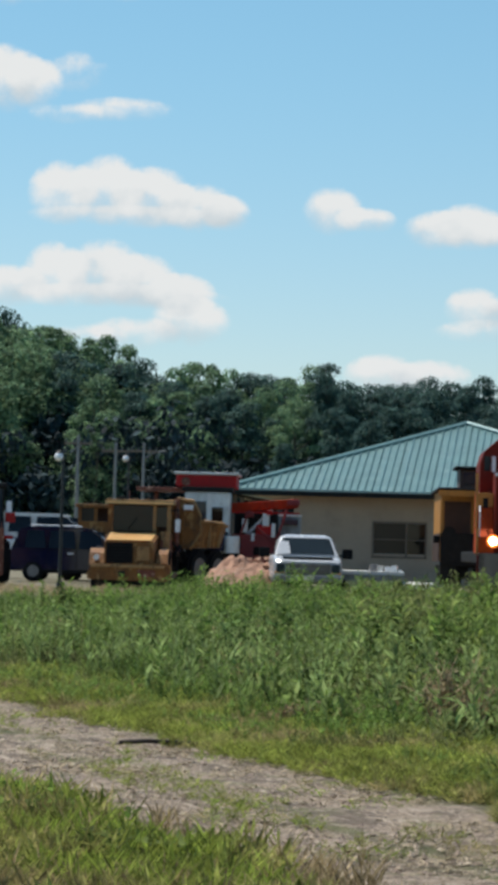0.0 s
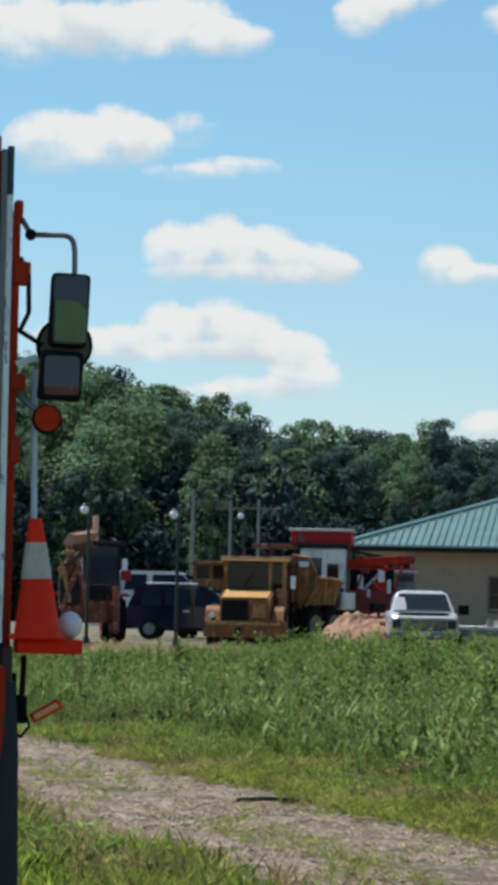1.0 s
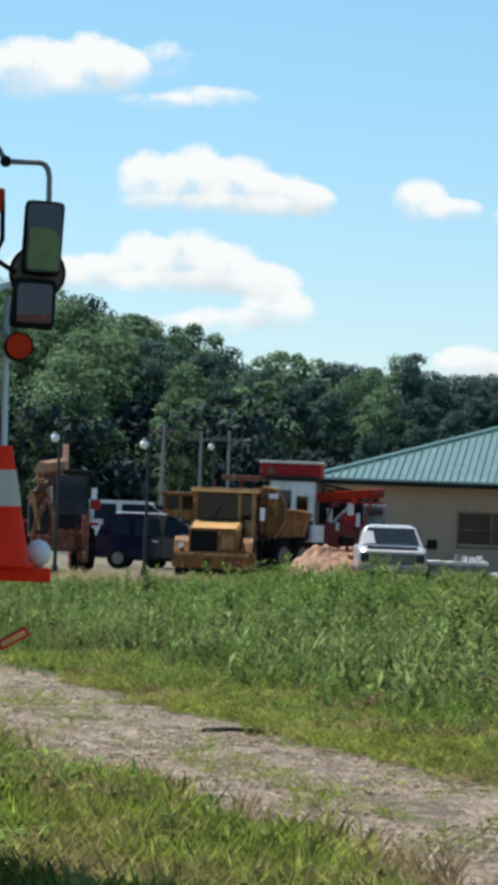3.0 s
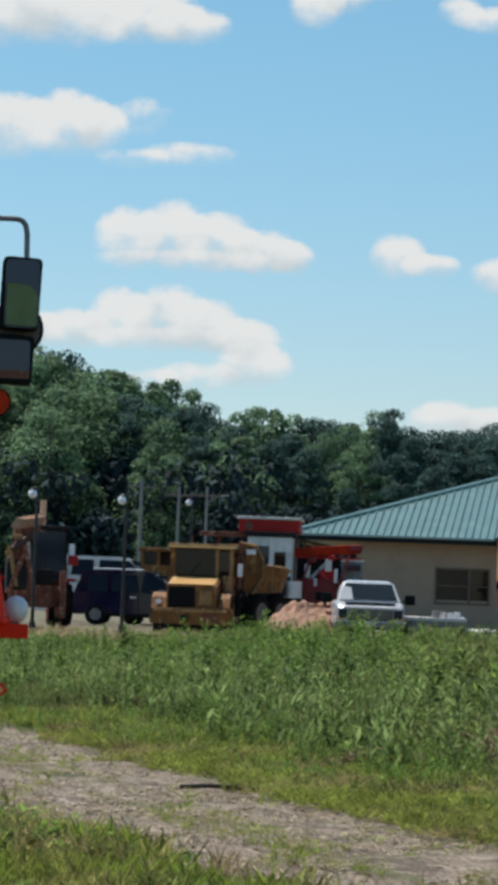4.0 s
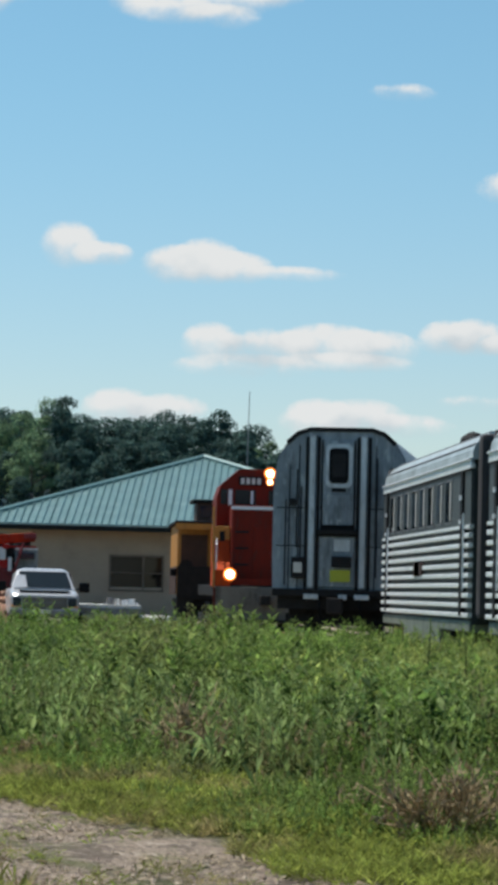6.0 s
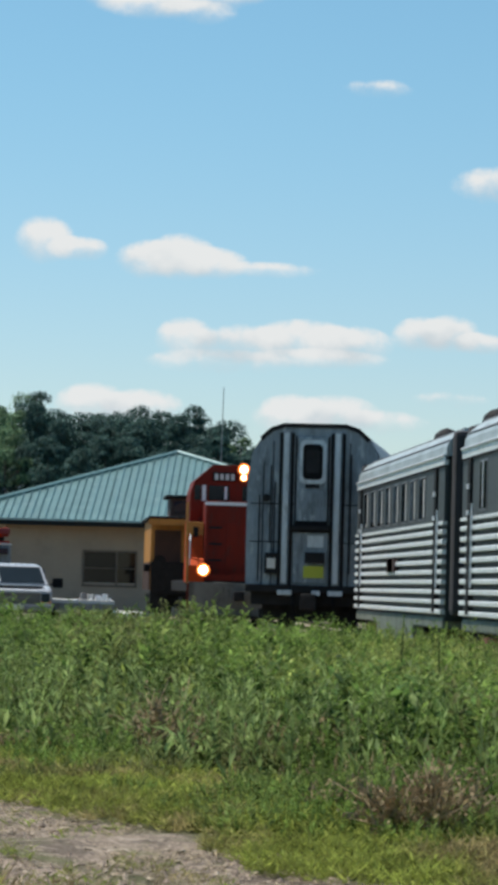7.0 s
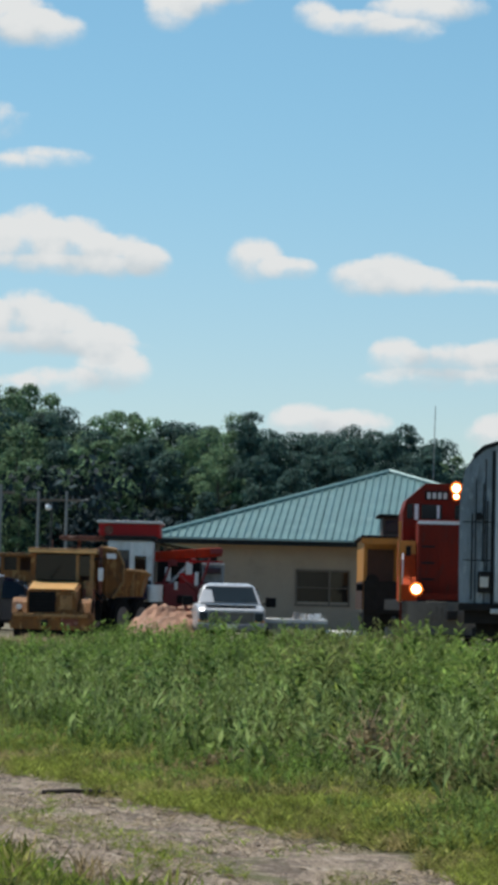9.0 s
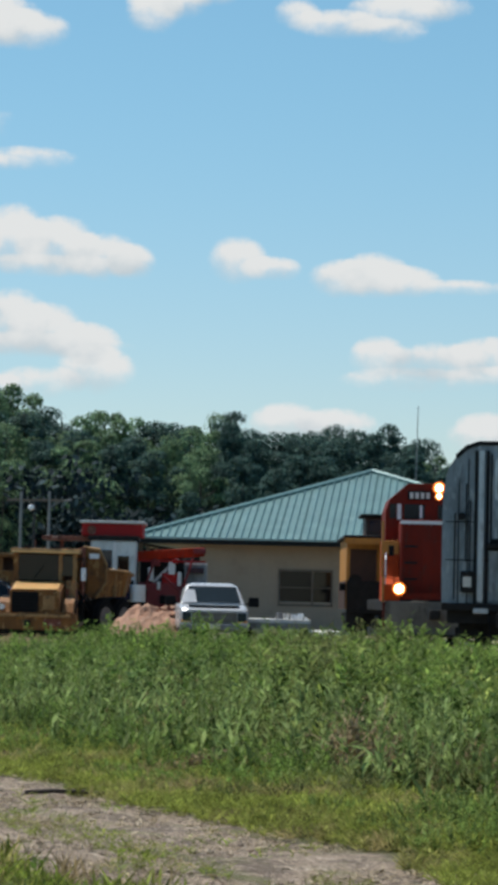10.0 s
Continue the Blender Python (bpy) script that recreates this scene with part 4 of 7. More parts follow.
            if i == 0:
                part("roof_seam", rod(a + n * 0.02, e + n * 0.02, 0.05, n=4), M["roof_green"], roof)
        part("hip_cap", rod(p + Vector((0, 0, 0.03)), peak + Vector((0, 0, 0.03)), 0.13, n=6), M["roof_green"], roof)
        f0, f1 = (p, q)
        side = along.cross(Vector((0, 0, 1))).normalized() * 0.05
        for nm, lo, hi, out, mt in (("fascia_board", -0.22, -0.04, 1.0, "fascia"), ("eave_trim", -0.03, 0.05, 1.4, "trim_green")):
            board = loft([[w - side * 0.2 + Vector((0, 0, lo)), w + side * out + Vector((0, 0, lo)), w + side * out + Vector((0, 0, hi)), w - side * 0.2 + Vector((0, 0, hi))] for w in (f0, f1)])
            part(nm, board, M[mt], roof)
    for y in (y0 + 0.5, y0 + 9, y1 - 0.5):
        part("porch_post", box(x0 + 0.35, x0 + 0.5, y, y + 0.15, 0.2, ez - 0.06), M["wood"], b)
    a = thing("antenna_mast", pose(across(297, 122), 122, 6.2), "thin grey antenna mast above the depot roof", "antenna")
    part("mast", rod((0, 0, 0), (0.05, 0, 4.1), 0.03, 0.015, 6), M["grey_steel"], a)
    part("foot_plate", box(-0.15, 0.15, -0.15, 0.15, -0.15, 0.05), M["grey_steel"], a)


# ---- railway cars ----


def bogie(parent, y, w=1.25, r=0.46):
    part("bogie_frame", box(-w, w, y - 1.5, y + 1.5, 0.35, 0.75, 0.05), M["dark_steel"], parent)
    for yy in (y - 1.1, y + 1.1):
        for s in (-0.78, 0.78):
            part("rail_wheel", add_rod(rod((s - 0.07, yy, r), (s + 0.07, yy, r), r, n=20), (s - 0.1, yy, r), (s + 0.1, yy, r), r * 0.3, n=10), M["dark_steel"], parent)
    for yy in (y - 1.1, y + 1.1):
        part("axle_box", box(-w - 0.1, -w, yy - 0.15, yy + 0.15, 0.3, 0.62, 0.03), M["dark_steel"], parent)


def double_decker(x, y, turn, length, label):
    c = thing("double_deck_rail_car", pose(x, y, 0.52, 0, 0, turn), label, "rail car")
    side = [(1.59, 1.13), (1.61, 2.0), (1.61, 3.55), (1.58, 3.92), (1.50, 4.34), (1.30, 4.68), (1.04, 4.91), (0.74, 5.01)]
    prof = [(-a, b) for a, b in side] + [(a, b) for a, b in reversed(side)]
    part("body_shell", extrude_profile(prof, 0.18, length), M["car_grey"], c)
    inner = [(a * 0.985, b if b < 1.2 else b - 0.03) for a, b in prof]
    part("end_sheet", extrude_profile(inner, 0.0, 0.18), M["car_grey"], c)
    for s in (-0.66, 0.56):
        p = part("collision_post", box(s - 0.085, s + 0.085, -0.11, 0.0, 1.2, 4.84, 0.025), M["car_grey"], c)
        part("post_strip", box(s - 0.06, s + 0.055, -0.118, -0.11, 1.25, 4.8), M["car_pale"], p, "pale worn strip")
        part("post_edge", box(s + 0.10, s + 0.17, -0.04, 0.0, 1.2, 4.8), M["dark_steel"], p)
        part("post_edge", box(s - 0.17, s - 0.10, -0.04, 0.0, 1.2, 4.8), M["dark_steel"], p)
    part("roof_edge", extrude_profile([(a * 1.005, b + 0.02) for a, b in prof[5:11]] + [(a * 0.97, b - 0.08) for a, b in reversed(prof[5:11])], -0.03, 0.2), M["dark_steel"], c)
    d = part("end_door", box(-0.43, 0.34, -0.05, 0.0, 2.62, 4.72, 0.02), M["car_grey"], c)
    part("door_window_frame", rounded(-0.35, 0.28, -0.085, -0.05, 3.60, 4.64, 0.13), M["car_pale"], d, "pale rounded window frame")
    part("door_window", rounded(-0.27, 0.20, -0.1, -0.085, 3.70, 4.54, 0.11), M["black"], d, "near-black window with a rubber seal")
    part("window_glass", rounded(-0.20, 0.13, -0.106, -0.1, 3.86, 4.40, 0.06), M["dark_steel"], d)
    part("door_plate", box(-0.2, 0.13, -0.075, -0.05, 3.50, 3.60), M["dark_steel"], d)
    part("door_panel", box(-0.34, 0.26, -0.07, -0.05, 2.72, 3.45, 0.01), M["car_grey"], d)
    part("door_edge", box(-0.45, -0.41, -0.065, -0.05, 2.62, 4.72), M["dark_steel"], d)
    part("door_edge", box(0.32, 0.36, -0.065, -0.05, 2.62, 4.72), M["dark_steel"], d)
    # black strip painted in as the shadow above the threshold
    part("step_shadow", box(-0.42, 0.34, -0.10, -0.05, 2.60, 2.72), M["black"], d)
    part("threshold", box(-0.5, 0.42, -0.2, 0.0, 2.5, 2.6, 0.01), M["dark_steel"], c)
    g = part("lower_panel", box(-0.46, 0.36, -0.05, 0.0, 1.25, 2.45, 0.015), M["car_grey"], c)
    part("number_panel", box(-0.12, 0.26, -0.062, -0.05, 2.10, 2.38), M["car_pale"], g, "pale panel")
    part("coupler_box", box(-0.16, 0.30, -0.2, -0.05, 1.72, 1.98, 0.02), M["dark_steel"], g)
    part("placard", box(-0.20, 0.28, -0.09, -0.05, 1.38, 1.66), M["lime"], g, "yellow-green placard")
    k = part("marker_box", box(-1.12, -0.78, -0.16, 0.0, 1.45, 1.95, 0.03), M["dark_steel"], c)
    part("marker_lens", box(-1.06, -0.86, -0.175, -0.16, 1.58, 1.82), M["pale_panel"], k, "pale lens")
    for s, z0, z1 in ((-1.28, 1.3, 3.3), (-0.92, 1.9, 3.6), (-1.02, 2.2, 4.0), (0.88, 1.5, 4.3), (1.08, 1.4, 3.2), (1.3, 1.5, 3.6)):
        part("grab_rail", tube([(s, 0.0, z0), (s, -0.07, z0), (s, -0.07, z1), (s, 0.0, z1)], 0.018, 6), M["dark_steel"], c)
    for s in (-1.2, -0.98, 0.84, 1.2):
        part("end_seam", box(s - 0.012, s + 0.012, -0.015, 0.0, 1.2, 4.1 if abs(s) > 1 else 4.6), M["dark_steel"], c)
    for z in (2.2, 3.1):
        part("side_seam", box(-1.5, 1.5, -0.012, 0.0, z, z + 0.025), M["dark_steel"], c)
    for x0, x1 in ((-0.8, -0.45), (0.02, 0.22), (0.4, 0.75)):
        part("step_bracket", box(x0, x1, -0.2, -0.1, 0.96, 1.08, 0.02), M["car_pale"], c, "pale battered bracket")
    part("buffer_plate", box(-0.5, 0.42, -0.13, -0.05, 2.45, 2.62, 0.02), M["black"], c)
    part("end_lamp", rod((-1.12, -0.08, 3.25), (-1.12, 0.0, 3.25), 0.09), M["dark_steel"], c)
    part("sill", box(-1.56, 1.56, -0.14, 0.1, 1.02, 1.2, 0.02), M["dark_steel"], c)
    part("coupler", add_box(box(-0.12, 0.12, -0.7, 0.2, 0.68, 0.95, 0.03), -0.18, 0.18, -0.9, -0.62, 0.62, 1.0, 0.05), M["dark_steel"], c)
    part("underframe", box(-1.45, 1.45, 0.1, length, 0.72, 1.12), M["dark_steel"], c)
    for s in (-0.45, 0.5):
        part("air_hose", tube([(s, -0.1, 1.0), (s + 0.04, -0.3, 0.75), (s + 0.1, -0.25, 0.45), (s + 0.12, -0.1, 0.38)], 0.03, 6), M["black"], c)
    bogie(c, 2.2), bogie(c, length - 2.2)
    for yy in (4.0, 8.5):
        part("roof_vent", box(-0.4, 0.4, yy, yy + 1.1, 4.96, 5.12, 0.04), M["dark_steel"], c)
    return c


def fluted_coach(x, y0, y1, windows, label, vent):
    """A stainless coach; its flank faces -x, y0 is the near end."""
    L = y1 - y0
    c = thing("fluted_coach", pose(x, y0, 0.52), label, "rail coach", "stainless coaches")
    W = 1.53
    # shell coloured near-black: the shade between the flutes is in its paint
    part("body_shell", box(-W + 0.05, W - 0.05, 0.0, L, 0.6, 3.56), M["groove_shade"], c)
    part("window_band", box(-W, -W + 0.06, 0.02, L - 0.02, 2.36, 3.40), M["window_band"], c)
    part("far_flank", box(W - 0.06, W, 0.02, L - 0.02, 0.7, 3.5), M["stainless"], c)
    for i in range(9):
        z = 0.72 + i * 0.18
        part("flute", extrude_profile([(-W - 0.03, z + 0.012), (-W - 0.03, z + 0.072), (-W - 0.02, z + 0.084), (-W + 0.06, z + 0.084), (-W + 0.06, z), (-W - 0.02, z)], 0.02, L - 0.02), M["stainless"], c)
    part("letterboard", box(-W - 0.02, -W + 0.07, 0.0, L, 3.40, 3.56, 0.01), M["stainless"], c)
    part("drip_rail", box(-W - 0.05, -W + 0.02, 0.0, L, 3.55, 3.59, 0.008), M["bright_trim"], c, "bright drip rail")
    # dark strip that draws the shadow line below the letterboard
    part("letterboard_shadow_gap", box(-W - 0.03, -W, 0.0, L, 3.37, 3.40), M["dark_steel"], c)
    part("belt_rail", box(-W - 0.03, -W + 0.07, 0.0, L, 2.33, 2.39, 0.008), M["stainless"], c)
    arc = [(W * math.cos(t), 3.56 + 0.72 * math.sin(t) ** 0.8) for t in [math.pi * i / 18 for i in range(19)]]
    arc = [(round(a, 4), b) for a, b in arc]
    r = part("coach_roof", extrude_profile([(-W, 3.5), (W, 3.5)] + arc[1:-1], 0.0, L), M["roof_silver"], c)
    for t in (0.62, 0.78, 0.9):
        a = math.pi * t
        p = (W * math.cos(a), 3.56 + 0.72 * math.sin(a) ** 0.8)
        part("roof_rib", rod((p[0], 0.05, p[1]), (p[0], L - 0.05, p[1]), 0.022, n=6), M["grey_steel"], r)
    for y, w in windows:
        g = part("window", box(-W - 0.015, -W + 0.01, y - w / 2, y + w / 2, 2.46, 3.30, 0.01), M["grey_steel"], c)
        part("pane", box(-W - 0.022, -W - 0.013, y - w / 2 + 0.035, y + w / 2 - 0.035, 2.50, 3.26), M["glass"], g)
        if w < 0.9 and len(windows) > 5:
            part("curtain", box(-W - 0.026, -W - 0.021, y - w / 2 + 0.04, y - w / 2 + 0.16, 2.52, 3.24), M["pale_panel"], g, "pale drawn-back curtain")
        else:
            part("window_bar", box(-W - 0.03, -W - 0.021, y - 0.03, y + 0.03, 2.50, 3.26), M["bright_trim"], g)
    for y in (1.0, L - 1.0):
        d = part("door_gap", box(-W - 0.045, -W + 0.05, y - 0.13, y + 0.13, 0.75, 3.38), M["dark_steel"], c, "dark gap beside the vestibule door")
        part("door_hinge", box(-W - 0.07, -W - 0.045, y - 0.1, y + 0.1, 2.86, 2.94), M["bright_trim"], d)
        part("door_hinge", box(-W - 0.07, -W - 0.045, y - 0.1, y + 0.1, 2.42, 2.5), M["bright_trim"], d)
        part("door_grab", rod((-W - 0.07, y - 0.55, 1.2), (-W - 0.07, y - 0.55, 2.6), 0.02, n=6), M["bright_trim"], c)
    for y, w, z in ((L * 0.52, 0.9, 1.5), (L - 7.0, 1.3, 1.5)):
        part("side_plate", box(-W - 0.06, -W, y - w / 2, y + w / 2, z, z + 0.28), M["brown_door"], c, "small brown side plate")
    for y0b in (-0.42, L):
        part("diaphragm", box(-1.42, 1.42, y0b, y0b + 0.42, 0.7, 4.0, 0.1), M["diaphragm"], c)
    part("skirt", box(-W + 0.02, W - 0.02, 4.2, L - 4.2, 0.02, 0.66, 0.03), M["skirt"], c)
    for a, b in ((0.1, 4.2), (L - 4.2, L - 0.1)):
        part("end_sill", box(-W + 0.02, W - 0.02, a, b, 0.46, 0.66, 0.03), M["skirt"], c)
    part("underframe_box", box(-1.3, 1.3, L * 0.3, L * 0.62, 0.1, 0.44, 0.04), M["dark_steel"], c)
    for y in (2.3, L - 2.3):
        bogie(c, y, 1.3)
    part("rusty_step", box(-W - 0.05, -W + 0.2, L - 3.4, L - 3.0, 0.0, 0.4), M["rusty_red"], c)
    for y in vent:
        part("roof_ventilator", ball((-0.2, y + 0.4, 4.32), 0.3, 1.0), M["dark_steel"], r, smooth=True)
    return c


def build_locomotive():
    c = thing("locomotive", pose(across(334, 86), 86, 0.52), "orange-red and yellow diesel locomotive with lit headlamps", "locomotive")
    part("underframe", box(-1.5, 1.5, 0.2, 12.5, 0.95, 1.3, 0.03), M["dark_steel"], c)
    part("pilot_plate", box(-1.5, 1.5, -0.05, 0.15, 0.15, 1.25, 0.03), M["pilot"], c, "dirty grey pilot plate")
    part("footboard", box(-1.5, 1.5, -0.35, 0.0, 0.18, 0.26), M["dark_steel"], c)
    part("coupler", box(-0.16, 0.16, -0.6, 0.1, 0.7, 1.0, 0.05), M["dark_steel"], c)
    n = part("nose_hood", box(-1.02, 1.02, 0.6, 2.6, 1.3, 3.74, 0.08), M["loco_red"], c)
    part("stripe", box(-1.04, 1.04, 0.585, 0.605, 3.62, 3.72), M["white"], n, "white stripe")
    part("nose_door", box(-0.35, 0.35, 0.57, 0.6, 1.45, 3.1, 0.01), M["loco_red"], n)
    for z in (1.9, 2.4, 2.9):
        part("louvre", box(-0.9, -0.5, 0.58, 0.6, z, z + 0.06), M["dark_steel"], n)
    cab = part("cab", extrude_profile([(-1.42, 1.3), (-1.42, 4.05), (-1.30, 4.42), (-0.72, 4.94), (0.72, 4.94), (1.30, 4.42), (1.42, 4.05), (1.42, 1.3)], 2.2, 4.8), M["loco_red"], c)
    for a, b in ((-1.30, -1.10), (-0.85, -0.2), (0.2, 0.85), (1.10, 1.30)):
        part("cab_window", box(a, b, 2.17, 2.2, 3.82, 4.28, 0.01), M["glass"], cab)
    part("window_post", box(-1.06, -0.94, 2.15, 2.2, 3.8, 4.28), M["white"], cab, "white window post")
    nb = part("number_board", box(-0.75, -0.02, 2.12, 2.2, 4.42, 4.70, 0.02), M["black"], cab)
    for i in range(4):
        part("number_bar", box(-0.68 + i * 0.17, -0.57 + i * 0.17, 2.105, 2.12, 4.46, 4.65), M["pale_panel"], nb, "pale bar")
    for z, r in ((4.54, 0.12), (4.80, 0.19)):
        h = part("headlamp", rod((0.22, 2.0, z), (0.22, 2.2, z), r * 0.95, n=16), M["dark_steel"], cab)
        part("lens", rod((0.22, 1.98, z), (0.22, 2.0, z), r, n=16), M["lamp_on"], h, "glowing lens")
        part("filament", rod((0.22, 1.965, z), (0.22, 1.98, z), r * 0.62, n=16), M["lamp_core"], h, "white-hot lamp centre")
    for s in (-1.08, 1.08):
        h = part("ditch_lamp", rod((s, -0.05, 1.62), (s, 0.12, 1.62), 0.19, n=16), M["dark_steel"], c)
        part("lens", rod((s, -0.07, 1.62), (s, -0.05, 1.62), 0.20, n=16), M["lamp_on"], h, "glowing lens")
        part("filament", rod((s, -0.085, 1.62), (s, -0.07, 1.62), 0.135, n=16), M["lamp_core"], h, "white-hot lamp centre")
    part("lamp_bracket", box(-1.35, 1.35, 0.1, 0.2, 1.3, 1.5), M["loco_red"], c)
    part("walkway_side", extrude_profile([(0.0, 1.25), (0.0, 1.75), (0.8, 2.0), (1.2, 3.1), (2.2, 3.1), (2.2, 1.25)], -1.56, -1.05, "x"), M["loco_orange"], c, "orange-red walkway side")
    part("step_panel", box(-1.57, -1.04, 1.05, 1.2, 2.45, 3.1, 0.02), M["loco_yellow"], c, "yellow panel below the cab")
    part("step_slot", box(-1.36, -1.2, 1.03, 1.05, 2.5, 2.95), M["dark_steel"], c)
    part("edge_strip", box(-1.60, -1.53, -0.03, 0.05, 1.2, 2.0), M["loco_yellow"], c, "yellow edge strip")
    part("edge_strip", box(-1.60, -1.53, 0.78, 0.86, 2.0, 3.7), M["loco_yellow"], c, "yellow edge strip")
    part("window_post", box(-0.36, -0.28, 2.15, 2.2, 3.85, 4.25), M["white"], c, "white window post")
    part("walkway_side", extrude_profile([(0.0, 1.25), (0.0, 1.75), (0.8, 2.0), (1.2, 3.1), (2.2, 3.1), (2.2, 1.25)], 1.05, 1.56, "x"), M["loco_orange"], c, "orange-red walkway side")
    part("step_well", box(-1.57, -1.3, -0.02, 0.1, 0.3, 1.2), M["loco_red"], c)
    part("hood", box(-1.0, 1.0, 4.8, 12.2, 1.3, 4.2, 0.1), M["loco_yellow"], c, "yellow engine hood")
    part("hand_rail", tube([(-1.5, 0.05, 1.2), (-1.5, 0.0, 2.5), (-1.45, 1.0, 2.7), (-1.5, 2.2, 2.7)], 0.025, 6), M["white"], c)
    part("dark_door", box(-1.45, -1.42, 2.9, 3.6, 1.6, 3.7), M["brown_door"], cab, "dark brown cab door")
    bogie(c, 2.8, 1.3, 0.5), bogie(c, 9.7, 1.3, 0.5)


def build_yellow_caboose():
    c = thing("yellow_caboose", pose(5.05, 99.5, 0.52), "yellow caboose with a dark brown end door and a cupola", "caboose")
    part("body", box(-1.5, 1.5, 0.8, 7.5, 0.95, 3.45, 0.04), M["loco_yellow"], c)
    part("roof", box(-1.62, 1.62, 0.0, 7.8, 3.45, 3.56, 0.04), M["dark_steel"], c)
    part("roof_board", box(-1.6, 1.6, -0.02, 0.02, 3.25, 3.46), M["loco_yellow"], c)
    part("end_door", box(-1.36, -0.42, 0.76, 0.8, 1.0, 3.08, 0.01), M["brown_door"], c, "dark brown end door")
    part("end_gate", box(-1.5, 1.4, -0.02, 0.03, 0.95, 1.95, 0.01), M["dark_steel"], c, "black platform gate")
    # dark sheet on the end wall that imitates its shadow
    part("end_shadow_panel", box(-0.22, 1.0, 0.77, 0.8, 1.3, 3.05, 0.01), M["brown_door"], c, "dark brown panel painted for shade on the end wall")
    k = part("cupola", box(-0.78, 1.2, 2.2, 4.6, 3.58, 4.28, 0.04), M["brown_door"], c)
    part("cupola_roof", box(-0.95, 1.4, 2.0, 4.8, 4.28, 4.38, 0.03), M["dark_steel"], k)
    for a, b in ((-0.65, -0.15), (-0.02, 0.45)):
        part("cupola_window", box(a, b, 2.17, 2.2, 3.75, 4.15), M["glass_blue"], k)
    for s in (-1.46, -0.32, 1.1, 1.45):
        part("platform_post", box(s - 0.035, s + 0.035, 0.1, 0.17, 0.9, 3.45), M["loco_yellow"], c)
    part("platform", box(-1.5, 1.5, 0.0, 0.8, 0.8, 0.95, 0.02), M["dark_steel"], c)
    part("end_rail", box(-1.5, -0.6, 0.05, 0.12, 1.75, 1.82), M["dark_steel"], c)
    part("brake_wheel", rod((-1.2, 0.0, 1.95), (-1.2, 0.06, 1.95), 0.24, n=14), M["dark_steel"], c)
    part("marker_lamp", box(-1.72, -1.5, 0.7, 0.9, 1.6, 1.85, 0.02), M["black"], c)
    part("lower_side", box(-1.53, -1.5, 0.8, 7.4, 0.95, 1.95), M["brown_door"], c, "dark brown lower side")
    part("steps", box(-1.5, -0.9, 0.05, 0.7, 0.15, 0.8), M["dark_steel"], c)
    part("underframe", box(-1.4, 1.4, 0.3, 7.5, 0.5, 0.8), M["dark_steel"], c)
    bogie(c, 2.0), bogie(c, 6.0)

# ---- vehicles and machines in the yard ----


def loft(sections, cap=True):
    """Skins a row of sections, each a list of points of equal number."""
    bm = bmesh.new()
    rows = [[bm.verts.new(p) for p in s] for s in sections]
    n = len(rows[0])
    for a, b in zip(rows, rows[1:]):
        for i in range(n):
            j = (i + 1) % n
            bm.faces.new((a[i], a[j], b[j], b[i]))
    if cap:
        bm.faces.new(rows[0])
        bm.faces.new(rows[-1])
    bmesh.ops.recalc_face_normals(bm, faces=bm.faces)
    return bm


def shifted(bm, dx):
    for v in bm.verts:
        v.co.x += dx
    return bm


def ring(y, w, z0, z1, r=0.12):
    """A rounded oblong section across x at the length y."""
    pts = []
    for cx, cz, a in ((w - r, z1 - r, 0), (-w + r, z1 - r, 90), (-w + r, z0 + r, 180), (w - r, z0 + r, 270)):
        for k in (0, 45, 90):
            t = radians(a + k)
            pts.append((cx + r * math.cos(t), y, cz + r * math.sin(t)))
    return pts


